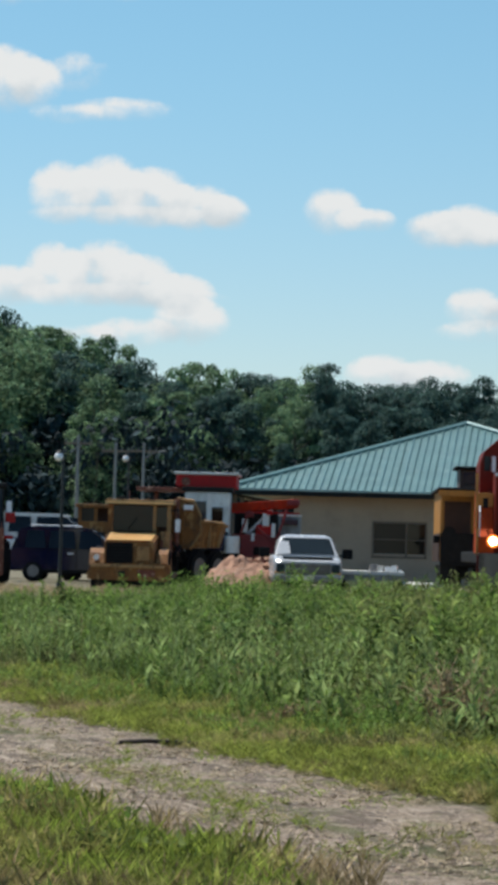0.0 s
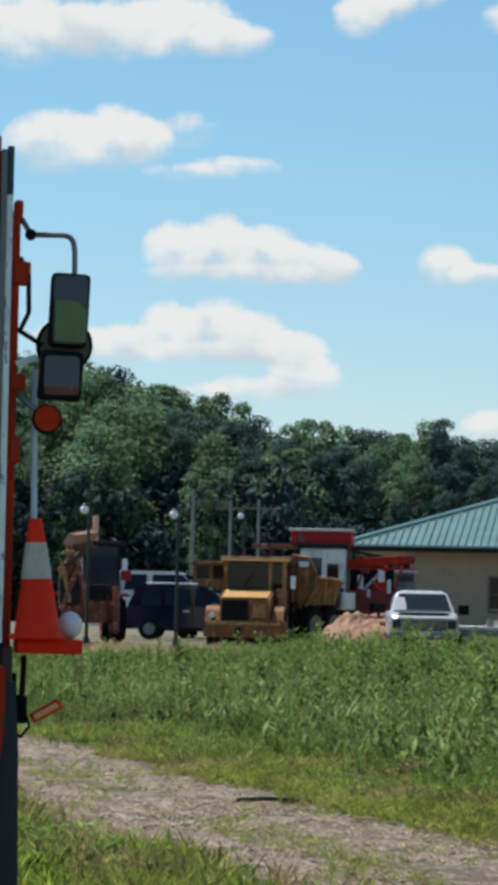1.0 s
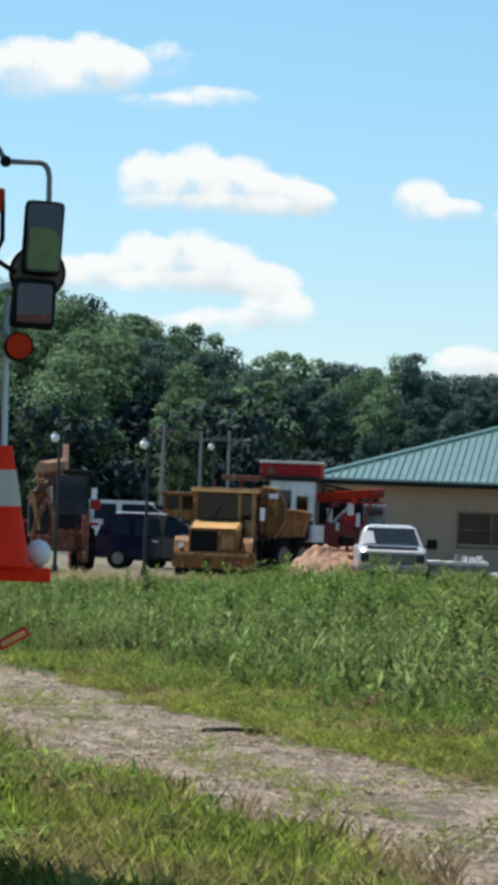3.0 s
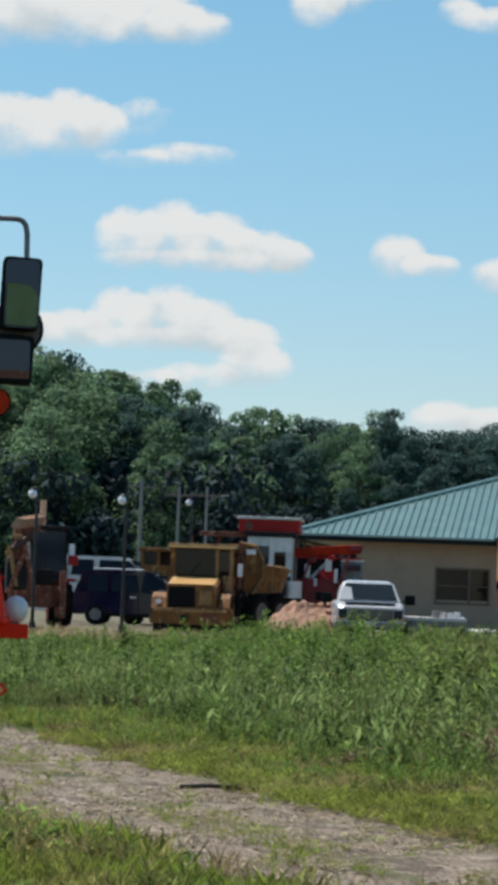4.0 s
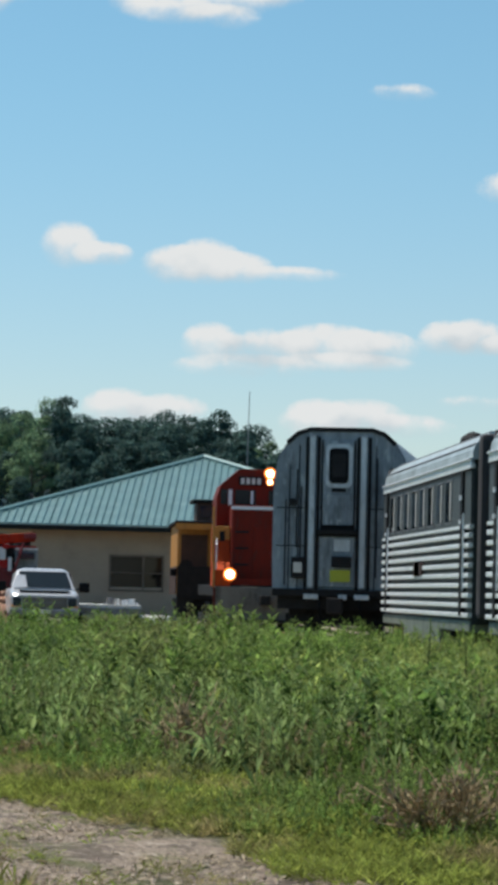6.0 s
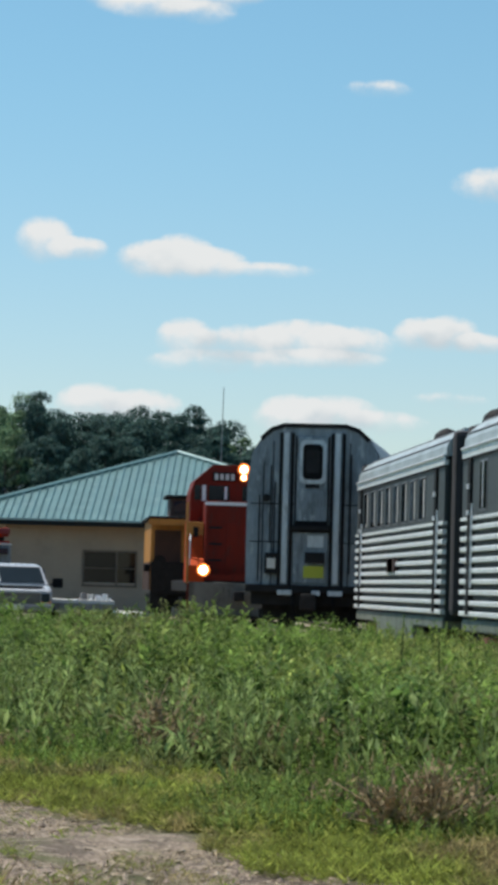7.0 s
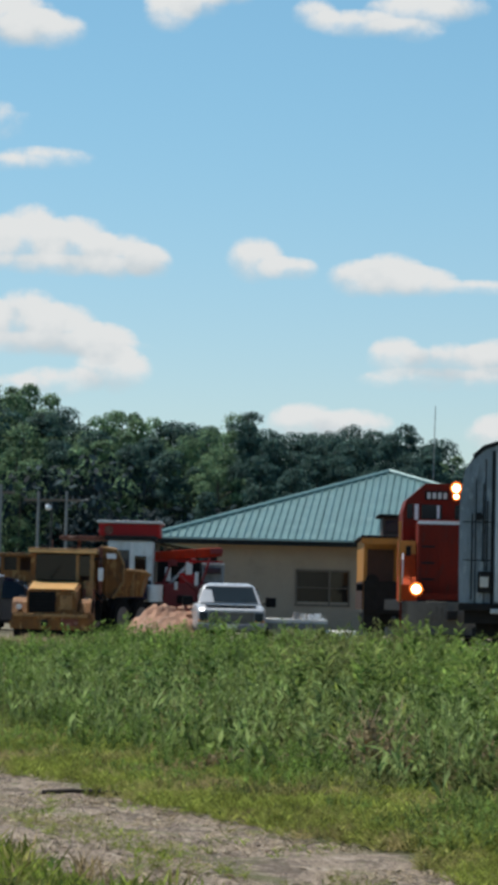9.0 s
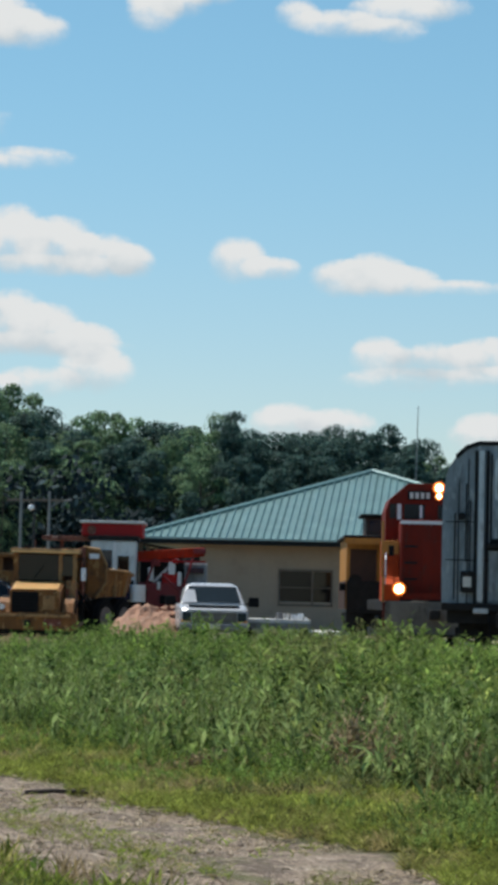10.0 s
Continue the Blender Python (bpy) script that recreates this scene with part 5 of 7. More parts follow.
def build_pickup():
    """White pickup; its nose faces -y."""
    c = thing("pickup_truck", pose(across(-54, 78), 78, YARD, 0, 0, 3), "white pickup truck parked nose towards the weeds", "pickup truck")
    W = 0.97
    body = loft([ring(0.0, W - 0.12, 0.45, 0.98), ring(0.1, W - 0.03, 0.42, 1.03), ring(0.6, W, 0.40, 1.08), ring(1.45, W, 0.40, 1.14), ring(3.2, W, 0.40, 1.16), ring(5.2, W, 0.42, 1.16), ring(5.3, W - 0.05, 0.5, 1.12)])
    part("body", body, M["truck_white"], c, smooth=False)
    cabin = loft([ring(1.42, W - 0.06, 1.0, 1.16, 0.06), ring(2.05, W - 0.19, 1.0, 1.68, 0.18), ring(2.4, W - 0.2, 1.0, 1.74, 0.22), ring(3.1, W - 0.2, 1.0, 1.73, 0.22), ring(3.4, W - 0.14, 1.0, 1.55, 0.12)])
    cab = part("cabin", cabin, M["truck_white"], c)
    ws = bmesh.new()
    lo, hi, y0, y1 = 0.80, 0.66, 1.43, 1.945
    ws.faces.new([ws.verts.new(p) for p in ((-lo, y0, 1.2), (lo, y0, 1.2), (hi, y1, 1.645), (-hi, y1, 1.645))])
    bmesh.ops.solidify(ws, geom=ws.faces[:], thickness=-0.02)
    part("windscreen", ws, M["pickup_glass"], cab)
    # white plate added on the windscreen in place of the sun's glint
    sh = bmesh.new()
    sh.faces.new([sh.verts.new(p) for p in ((-0.88, 1.36, 1.18), (-0.44, 1.39, 1.20), (-0.50, 1.74, 1.54), (-0.74, 1.72, 1.56))])
    bmesh.ops.solidify(sh, geom=sh.faces[:], thickness=-0.015)
    part("sunshade", sh, M["globe"], cab, "white plate painted in for the sun's glint on the windscreen")
    for s in (-1, 1):
        sw = bmesh.new()
        sw.faces.new([sw.verts.new((s * (W - 0.06 - 0.11 * k), y, z)) for y, z, k in ((1.75, 1.2, 0), (3.15, 1.2, 0), (3.05, 1.62, 1), (2.15, 1.62, 1))])
        bmesh.ops.solidify(sw, geom=sw.faces[:], thickness=0.015)
        part("side_window", sw, M["glass_blue"], cab)
        m = part("door_mirror", box(s * (W + 0.2) - 0.15, s * (W + 0.2) + 0.15, 1.62, 1.76, 1.08, 1.36, 0.04), M["black"], c, "black door mirror")
        part("mirror_arm", rod((s * (W - 0.02), 1.7, 1.16), (s * (W + 0.1), 1.69, 1.2), 0.025), M["black"], m)
        h = part("headlamp", box(s * 0.76 - 0.12, s * 0.76 + 0.12, -0.02, 0.12, 0.66, 0.92, 0.03), M["glass_blue"], c)
        part("indicator", box(s * 0.78 - 0.14, s * 0.78 + 0.14, -0.015, 0.1, 0.65, 0.71, 0.01), M["amber"], h)
        for y in (0.95, 4.25):
            wheel(c, (s * (W - 0.13), y, 0.37), 0.37, 0.24)
    part("grille", box(-0.62, 0.62, -0.03, 0.08, 0.62, 0.93, 0.02), M["pilot"], c)
    part("grille_bar", box(-0.6, 0.6, -0.04, -0.03, 0.775, 0.80), M["grey_steel"], c)
    part("bumper", box(-W, W, -0.16, 0.02, 0.42, 0.60, 0.05), M["grey_steel"], c)
    part("plate", box(-0.16, 0.16, -0.175, -0.16, 0.47, 0.58), M["pale_panel"], c)
    part("bonnet_seam", box(-0.7, 0.7, 0.15, 1.4, 1.105, 1.135, 0.01), M["truck_white"], c)


def build_car(name, m, paint, length, height, label, rack=False):
    """A car that faces +x."""
    c = thing(name, m, label, "car")
    h, L = height, length / 2
    W = 0.93
    hood, belt = h * 0.58, h * 0.60
    prof = [(-L, 0.35), (-L, hood * 0.9), (-L + 0.12, belt), (L - 1.25, belt), (L - 0.35, hood * 0.93), (L, hood * 0.72), (L, 0.35)]
    bm = extrude_profile(prof, -W, W, "y")
    bmesh.ops.bevel(bm, geom=bm.edges[:], offset=0.06, segments=2, affect="EDGES")
    part("body", bm, M[paint], c)
    rows = [(-L + 0.10, belt, W - 0.04), (-L + 0.38, h - 0.06, W - 0.22), (-L + 0.8, h, W - 0.24), (L - 2.45, h, W - 0.24), (L - 2.15, h - 0.05, W - 0.22), (L - 1.2, belt, W - 0.04)]
    bm = loft([[(x, -w, z), (x, w, z)] + [(x, w, belt - 0.05), (x, -w, belt - 0.05)] for x, z, w in rows])
    cab = part("cabin", bm, M[paint], c)
    for s in (-1, 1):
        for a, b in ((-L + 0.55, -L + 1.25), (-L + 1.35, -L + 2.25), (-L + 2.35, L - 1.75)):
            g = bmesh.new()
            top = h - 0.13
            g.faces.new([g.verts.new(p) for p in ((a, s * (W - 0.035), belt + 0.03), (b, s * (W - 0.035), belt + 0.03), (b - 0.08, s * (W - 0.215), top), (a + 0.05, s * (W - 0.215), top))])
            bmesh.ops.solidify(g, geom=g.faces[:], thickness=-0.02 * s)
            part("side_window", g, M["glass_blue"], cab)
        part("door_handle", box(-L + 2.0, -L + 2.2, s * W - 0.02, s * W + 0.03, belt - 0.16, belt - 0.12), M["bright_trim"], c)
        part("door_seam", box(-L + 2.28, -L + 2.30, s * W - 0.01, s * W + 0.004, 0.45, belt), M["black"], c)
        part("sill", box(-L + 1.2, L - 1.2, s * W - 0.04, s * W + 0.012, 0.3, 0.42), M["black"], c)
        for x in (-L + 0.85, L - 0.9):
            wheel(c, (x, s * (W - 0.1), 0.36), 0.36, 0.22, "y")
        part("door_mirror", box(L - 1.95, L - 1.75, s * (W + 0.02) - 0.06, s * (W + 0.02) + 0.1 * s, belt + 0.02, belt + 0.18, 0.03), M[paint], c)
        if rack:
            part("roof_rail", rod((-L + 0.7, s * (W - 0.32), h + 0.05), (L - 2.6, s * (W - 0.32), h + 0.05), 0.025), M["bright_trim"], c)
    g = bmesh.new()
    g.faces.new([g.verts.new(p) for p in ((L - 1.24, -W + 0.1, belt + 0.04), (L - 1.24, W - 0.1, belt + 0.04), (L - 2.12, W - 0.27, h - 0.07), (L - 2.12, -W + 0.27, h - 0.07))])
    bmesh.ops.solidify(g, geom=g.faces[:], thickness=-0.03)
    part("windscreen", g, M["bright_glass"], cab)
    for s in (-1, 1):
        part("headlamp", box(L - 0.22, L + 0.01, s * 0.68 - 0.18, s * 0.68 + 0.18, hood * 0.70, hood * 0.84, 0.03), M["globe"], c)
        part("tail_lamp", box(-L - 0.01, -L + 0.1, s * 0.78 - 0.08, s * 0.78 + 0.08, belt - 0.3, belt - 0.05, 0.02), M["lens_red"], c)
    return c


def swung(ob, c, deg):
    """Turns a part about an upright line through c."""
    c = Vector(c)
    ob.matrix_basis = Matrix.Translation(c) @ Matrix.Rotation(radians(deg), 4, "Z") @ Matrix.Translation(-c)
    return ob


def build_hauler():
    """Yellow articulated hauler seen from its bonnet, the rear half swung out to +x; nose towards -y."""
    c = thing("dump_hauler", pose(-6.3, 85, YARD), "worn yellow articulated dump hauler with a dusty cab", "dump truck")
    b = part("front_bumper", extrude_profile([(-1.22, 0.26), (-1.26, 0.40), (-1.16, 0.74), (1.1, 0.80), (1.26, 0.70), (1.28, 0.34), (1.2, 0.24)], -0.35, 0.2), M["yellow"], c, "scuffed yellow bumper")
    part("bumper_lip", box(-1.14, 1.08, -0.42, -0.35, 0.62, 0.72, 0.02), M["dusty"], b, "dust-bleached lip")
    part("bumper_recess", box(0.28, 0.8, -0.37, -0.35, 0.38, 0.58, 0.01), M["rusty_red"], b, "rusty recess")
    part("tow_eye", box(-0.3, -0.1, -0.48, -0.35, 0.36, 0.54, 0.03), M["dark_steel"], b)
    # black plate below the bumper, painted in as the shade there
    part("belly_plate", box(-1.15, 1.2, -0.2, 0.6, 0.02, 0.26, 0.03), M["black"], c, "black plate put in for the shade under the bumper")
    for x0, x1, k in ((-1.22, -0.78, 1), (0.80, 1.14, -1)):
        part("front_fender", extrude_profile([(-0.1, 0.72), (0.1, 1.06), (0.5, 1.2), (1.7, 1.2), (1.9, 0.9), (1.9, 0.72)], x0, x1, "x"), M["yellow"], c)
    part("work_lamp", rod((-1.0, -0.16, 0.92), (-1.0, -0.02, 0.92), 0.085, n=12), M["bright_trim"], c)
    bon = part("bonnet", loft([[(-0.76, -0.22, 0.72), (0.76, -0.22, 0.72), (0.72, -0.22, 1.40), (0.62, -0.22, 1.46), (-0.68, -0.22, 1.46), (-0.76, -0.22, 1.40)],
                               [(-0.78, 1.5, 0.72), (0.80, 1.5, 0.72), (0.78, 1.5, 1.64), (0.68, 1.5, 1.70), (-0.70, 1.5, 1.70), (-0.78, 1.5, 1.64)]]), M["yellow"], c)
    part("grille", box(-0.70, 0.10, -0.25, -0.22, 0.72, 1.38, 0.01), M["black"], bon, "black radiator grille")
    for i in range(6):
        part("grille_slat", box(-0.68, 0.08, -0.265, -0.25, 0.78 + i * 0.1, 0.80 + i * 0.1), M["dark_steel"], bon)
    part("grille_side", box(0.14, 0.70, -0.25, -0.22, 0.78, 1.36, 0.02), M["yellow"], bon)
    part("access_panel", box(0.24, 0.60, -0.262, -0.25, 0.86, 1.28, 0.01), M["dusty"], bon, "dust-bleached panel")
    # bonnet top: a sheet in the lighter yellow that imitates sunlight
    top = bmesh.new()
    top.faces.new([top.verts.new(p) for p in ((-0.70, -0.26, 1.465), (0.66, -0.26, 1.465), (0.70, 1.45, 1.705), (-0.72, 1.45, 1.705))])
    bmesh.ops.solidify(top, geom=top.faces[:], thickness=-0.03)
    part("bonnet_top", top, M["lightened"], bon, "bonnet top painted lighter as if sunlit")
    cab = part("cab", box(-0.82, 1.12, 1.5, 3.0, 0.9, 1.72, 0.05), M["yellow"], c)
    for x, w in ((-0.74, 0.075), (0.62, 0.05), (1.06, 0.06)):
        part("cab_post", box(x - w, x + w, 1.52, 1.64, 1.72, 2.59), M["dusty"] if x > 0 else M["yellow"], cab)
        part("cab_post", box(x - w, x + w, 2.86, 2.98, 1.72, 2.59), M["yellow"], cab)
    part("windscreen", box(-0.66, 0.57, 1.57, 1.59, 1.76, 2.53), M["glass_brown"], cab, "dusty brown windscreen")
    part("side_glass", box(0.68, 1.0, 1.57, 1.59, 1.9, 2.5), M["glass"], cab)
    part("side_glass", box(-0.80, -0.78, 1.66, 2.86, 1.76, 2.53), M["glass_brown"], cab)
    part("rear_panel", box(-0.7, 1.0, 2.9, 2.95, 1.72, 2.58), M["brown_door"], cab)
    part("seat", box(-0.25, 0.3, 2.2, 2.75, 1.6, 2.4, 0.06), M["black"], cab)
    part("steering_wheel", rod((-0.05, 1.85, 1.95), (-0.05, 1.9, 1.99), 0.2, n=14), M["black"], cab)
    part("cab_roof", box(-0.90, 1.22, 1.38, 3.15, 2.57, 2.72, 0.05), M["dusty"], cab, "dust-bleached roof")
    part("roof_edge", box(-0.88, 1.20, 1.36, 1.38, 2.59, 2.65), M["lightened"], cab, "roof edge painted lighter as if sunlit")
    part("roof_lamp", box(-0.5, -0.3, 1.34, 1.42, 2.72, 2.82, 0.02), M["dark_steel"], cab)
    part("roof_lamp", box(0.4, 0.6, 1.34, 1.42, 2.72, 2.82, 0.02), M["dark_steel"], cab)
    part("wiper", rod((-0.2, 1.55, 1.78), (0.1, 1.55, 2.2), 0.015), M["black"], cab)
    part("mirror_arm", tube([(1.1, 1.55, 2.4), (1.34, 1.4, 2.45), (1.34, 1.4, 1.9)], 0.025, 6), M["dark_steel"], c)
    part("door_mirror", box(1.26, 1.42, 1.36, 1.42, 1.75, 2.15, 0.02), M["bright_trim"], c, "glinting mirror")
    # pipes, hoses and ladder where the two halves meet
    part("air_cleaner", rod((0.98, 1.25, 1.2), (0.98, 1.25, 1.75), 0.15, n=14), M["dusty"], c)
    part("exhaust_stack", rod((1.24, 2.5, 1.0), (1.24, 2.5, 2.8), 0.08), M["rusty_red"], c, "rusty exhaust stack")
    for k, (x, z) in enumerate(((0.92, 0.9), (1.04, 1.1), (1.16, 0.8), (1.28, 1.0))):
        part("hydraulic_hose", tube([(x, 1.2, z), (x + 0.12, 1.35, z + 0.35), (x + 0.2, 2.2, z + 0.2), (x + 0.25, 3.0, z)], 0.04, 6), M["black"], c)
    part("step_ladder", add_box(add_box(add_box(box(0.86, 0.92, 0.9, 1.0, 0.3, 1.5), 1.14, 1.2, 0.9, 1.0, 0.3, 1.5), 0.92, 1.14, 0.9, 1.0, 0.6, 0.66), 0.92, 1.14, 0.9, 1.0, 0.95, 1.01), M["rusty_red"], c)
    part("hitch", box(0.2, 1.3, 2.6, 4.2, 0.5, 1.0, 0.05), M["dark_steel"], c)
    # dump body: headboard, sloping sides
    bed = part("headboard", extrude_profile([(0.72, 1.20), (0.72, 2.72), (1.2, 2.80), (1.70, 2.74), (1.93, 2.30), (1.93, 1.75), (1.62, 1.24)], 3.1, 3.3), M["yellow"], c, "tall rounded headboard of the dump bed")
    part("headboard_rim", tube([(1.2, 3.08, 2.82), (1.72, 3.08, 2.75), (1.95, 3.08, 2.3), (1.95, 3.08, 1.74), (1.64, 3.08, 1.24)], 0.045, 6), M["dusty"], bed, "pale worn rim")
    part("headboard_rib", box(1.34, 1.44, 3.02, 3.1, 1.3, 2.7, 0.02), M["yellow"], bed)
    part("bed_body", loft([[(0.8, 3.3, 2.1), (2.0, 3.3, 2.12), (1.9, 3.3, 1.3), (0.9, 3.3, 1.25)], [(1.0, 4.6, 2.1), (2.58, 4.6, 2.06), (2.42, 4.6, 1.30), (1.2, 4.6, 1.25)],
                           [(1.4, 5.8, 2.02), (2.66, 5.8, 1.98), (2.5, 5.8, 1.45), (1.6, 5.8, 1.45)]]), M["yellow"], c, "battered yellow dump bed")
    part("bed_lip", tube([(2.02, 3.28, 2.13), (2.6, 4.6, 2.08), (2.68, 5.8, 2.0)], 0.05, 6), M["dusty"], bed, "dusty bed lip")
    for x, y in ((2.18, 3.9), (2.45, 4.6)):
        part("bed_rib", box(x - 0.05, x + 0.07, y - 0.06, y + 0.06, 1.3, 2.05, 0.02), M["dusty"], bed)
    # small white plate that stands in for a glint beside the cab
    part("white_plate", box(1.42, 1.72, 2.96, 3.02, 2.46, 2.62, 0.01), M["globe"], bed, "bright white plate painted in for a glint")
    for x, y in ((1.75, 3.5), (2.28, 4.7)):
        swung(wheel(c, (x, y, 0.63), 0.63, 0.46, rim="grey_steel", hub_label="dusty grey hub"), (x, y, 0), -28)
        swung(wheel(c, (x - 1.5, y + 0.8, 0.63), 0.63, 0.46), (x - 1.5, y + 0.8, 0), -28)
    for x in (-0.98, 0.98):
        wheel(c, (x, 1.0, 0.63), 0.63, 0.42, rim="yellow", hub_label="yellow hub")


def build_backhoe():
    c = thing("red_backhoe", pose(-10.9, 84, YARD, 0, 0, 14), "rusty red backhoe tractor with a folded arm and upright stack", "backhoe")
    part("chassis", box(-0.5, 0.5, 0.0, 3.2, 0.6, 1.3, 0.06), M["rusty_red"], c)
    cab = part("cab", box(-0.25, 0.95, 0.8, 2.2, 1.3, 1.9, 0.05), M["rusty_red"], c)
    for x in (-0.22, 0.92):
        for y in (0.85, 2.15):
            part("cab_post", box(x - 0.05, x + 0.05, y - 0.05, y + 0.05, 1.9, 2.95), M["dark_steel"], cab)
    part("cab_glass", box(-0.2, 0.9, 0.78, 0.80, 1.45, 2.9), M["glass_blue"], cab)
    part("cab_glass", box(-0.2, 0.9, 2.1, 2.12, 1.9, 2.9), M["glass"], cab)
    part("cab_roof", box(-0.35, 1.05, 0.65, 2.35, 2.95, 3.08, 0.04), M["dark_steel"], cab)
    part("exhaust_stack", rod((0.42, 2.6, 1.2), (0.42, 2.6, 3.9), 0.095), M["stack"], c, "orange upright stack")
    arm = part("boom", loft([[(-0.55, -0.3, 1.0), (-0.3, -0.3, 1.0), (-0.3, 0.0, 1.15), (-0.55, 0.0, 1.15)], [(-0.75, -0.9, 2.9), (-0.5, -0.9, 2.9), (-0.5, -0.55, 3.0), (-0.75, -0.55, 3.0)]]), M["rusty_red"], c)
    part("dipper", box(-0.75, -0.55, -1.2, -0.85, 1.2, 3.05, 0.03, Matrix.Rotation(radians(-8), 3, "Y")), M["rusty_red"], arm)
    part("boom_head", box(-0.72, -0.08, -1.1, -0.5, 2.75, 3.1, 0.06, Matrix.Rotation(radians(-22), 3, "Y")), M["rusty_red"], arm)
    part("bucket", loft([[(-1.05, -1.3, 1.9), (-0.45, -1.3, 1.9), (-0.45, -0.9, 2.2), (-1.05, -0.9, 2.2)], [(-1.05, -1.4, 1.2), (-0.45, -1.4, 1.2), (-0.45, -0.9, 1.1), (-1.05, -0.9, 1.1)]]), M["dark_steel"], arm)
    part("ram", rod((-0.45, -0.6, 1.4), (-0.6, -0.95, 2.7), 0.06), M["bright_trim"], arm)
    part("hose", tube([(-0.2, -0.2, 1.3), (-0.1, -0.6, 2.0), (-0.3, -0.8, 2.6)], 0.03, 6), M["black"], arm)
    for s in (-0.95, 0.95):
        wheel(c, (s, 0.9, 0.72), 0.72, 0.42, rim="red", hub_label="red rim")
        wheel(c, (s * 0.9, 2.9, 0.45), 0.45, 0.3, rim="red", hub_label="red rim")
        part("stabiliser", box(s * 0.8 - 0.1, s * 0.8 + 0.1, -0.35, -0.15, 0.3, 1.7, 0.03), M["rusty_red"], c)
    part("side_lamp", box(1.02, 1.3, 0.6, 0.9, 1.9, 2.2, 0.03), M["red"], c)
    part("pale_plate", box(1.0, 1.4, 0.7, 0.75, 1.45, 1.62), M["white"], c)
    part("beacon", rod((1.12, 0.8, 2.2), (1.12, 0.8, 2.55), 0.1, 0.08), M["globe"], c)
    part("side_tank", box(0.5, 0.95, 0.4, 0.75, 0.65, 1.3, 0.05), M["rusty_red"], c)
    part("swing_post", box(-0.62, -0.2, -0.35, 0.0, 0.9, 1.9, 0.04), M["rusty_red"], c)
    part("valve_chest", box(-0.2, 0.5, -0.1, 0.35, 1.3, 1.75, 0.04), M["dark_steel"], c)
    for i, (x, z) in enumerate(((-0.05, 1.75), (0.1, 1.8), (0.25, 1.72), (0.4, 1.78))):
        part("control_lever", rod((x, 0.0, z), (x + 0.03, -0.08, z + 0.35), 0.018, n=6), M["dark_steel"], c)
    part("boom_ram", rod((-0.3, -0.25, 1.7), (-0.42, -0.75, 2.85), 0.075), M["bright_trim"], arm, "bright ram rod")
    part("link_plate", box(-0.95, -0.7, -1.25, -1.1, 1.9, 2.5, 0.03, Matrix.Rotation(radians(20), 3, "Y")), M["rusty_red"], arm)
    for x, z, w in ((-0.62, 3.0, 0.26), (-0.78, 2.6, 0.16), (-1.0, 2.1, 0.12), (-0.85, 1.35, 0.1)):
        part("worn_plate", box(x - w, x + w, -1.34, -1.28, z, z + 0.14, 0.03), M["dusty"], arm, "worn pale plate")
    for x0, z0, x1, z1, r, mt in ((-1.0, 1.0, -0.55, 2.2, 0.09, "rusty_red"), (-0.75, 1.2, -1.0, 2.4, 0.07, "dusty"), (-0.2, 1.0, -0.55, 2.4, 0.08, "rusty_red"), (-0.9, 2.3, -0.3, 2.75, 0.1, "brown_door")):
        part("link_arm", rod((x0, -1.35, z0), (x1, -1.3, z1), r, n=8), M[mt], arm)
    part("boom_crown", loft([[(-1.0, -1.4, 2.95), (-0.85, -1.4, 3.22), (-0.55, -1.4, 3.2), (-0.7, -1.4, 2.9)], [(-0.15, -1.0, 3.12), (-0.1, -1.0, 3.38), (0.1, -1.0, 3.3), (0.0, -1.0, 3.05)]]), M["dirt"], arm, "faded pinkish boom crown")
    part("hose", tube([(-0.6, -0.5, 1.6), (-0.9, -0.8, 2.2), (-0.75, -1.0, 2.9), (-0.4, -0.9, 3.1)], 0.028, 6), M["black"], arm)
    part("rear_fender", box(0.72, 1.2, 0.2, 1.6, 1.40, 1.5, 0.03), M["red"], c)
    part("rear_fender", box(-1.2, -0.72, 0.2, 1.6, 1.40, 1.5, 0.03), M["red"], c)
    part("seat", box(0.1, 0.55, 1.2, 1.7, 1.75, 2.4, 0.06), M["black"], cab)


def build_loader():
    c = thing("yellow_loader", pose(-8.65, 99.5, YARD), "yellow wheel loader standing behind the parked car", "loader")
    part("chassis", box(-0.9, 0.9, 0.0, 4.0, 0.6, 1.7, 0.06), M["yellow"], c)
    cab = part("cab", box(-0.62, 0.62, 0.3, 1.7, 1.7, 2.15, 0.04), M["yellow"], c)
    for x in (-0.57, 0.0, 0.57):
        part("cab_post", box(x - 0.06, x + 0.06, 0.32, 0.44, 2.15, 2.66), M["yellow"], cab)
    part("cab_roof", box(-0.72, 0.72, 0.2, 1.8, 2.62, 2.76, 0.04), M["yellow"], cab)
    part("cab_glass", box(-0.55, 0.0, 0.4, 0.42, 2.15, 2.62), M["glass_brown"], cab)
    part("cab_back", box(-0.55, 0.55, 1.6, 1.62, 2.15, 2.62), M["brown_door"], cab)
    for s in (-0.95, 0.95):
        for y in (0.8, 3.2):
            wheel(c, (s, y, 0.65), 0.65, 0.45, rim="yellow")


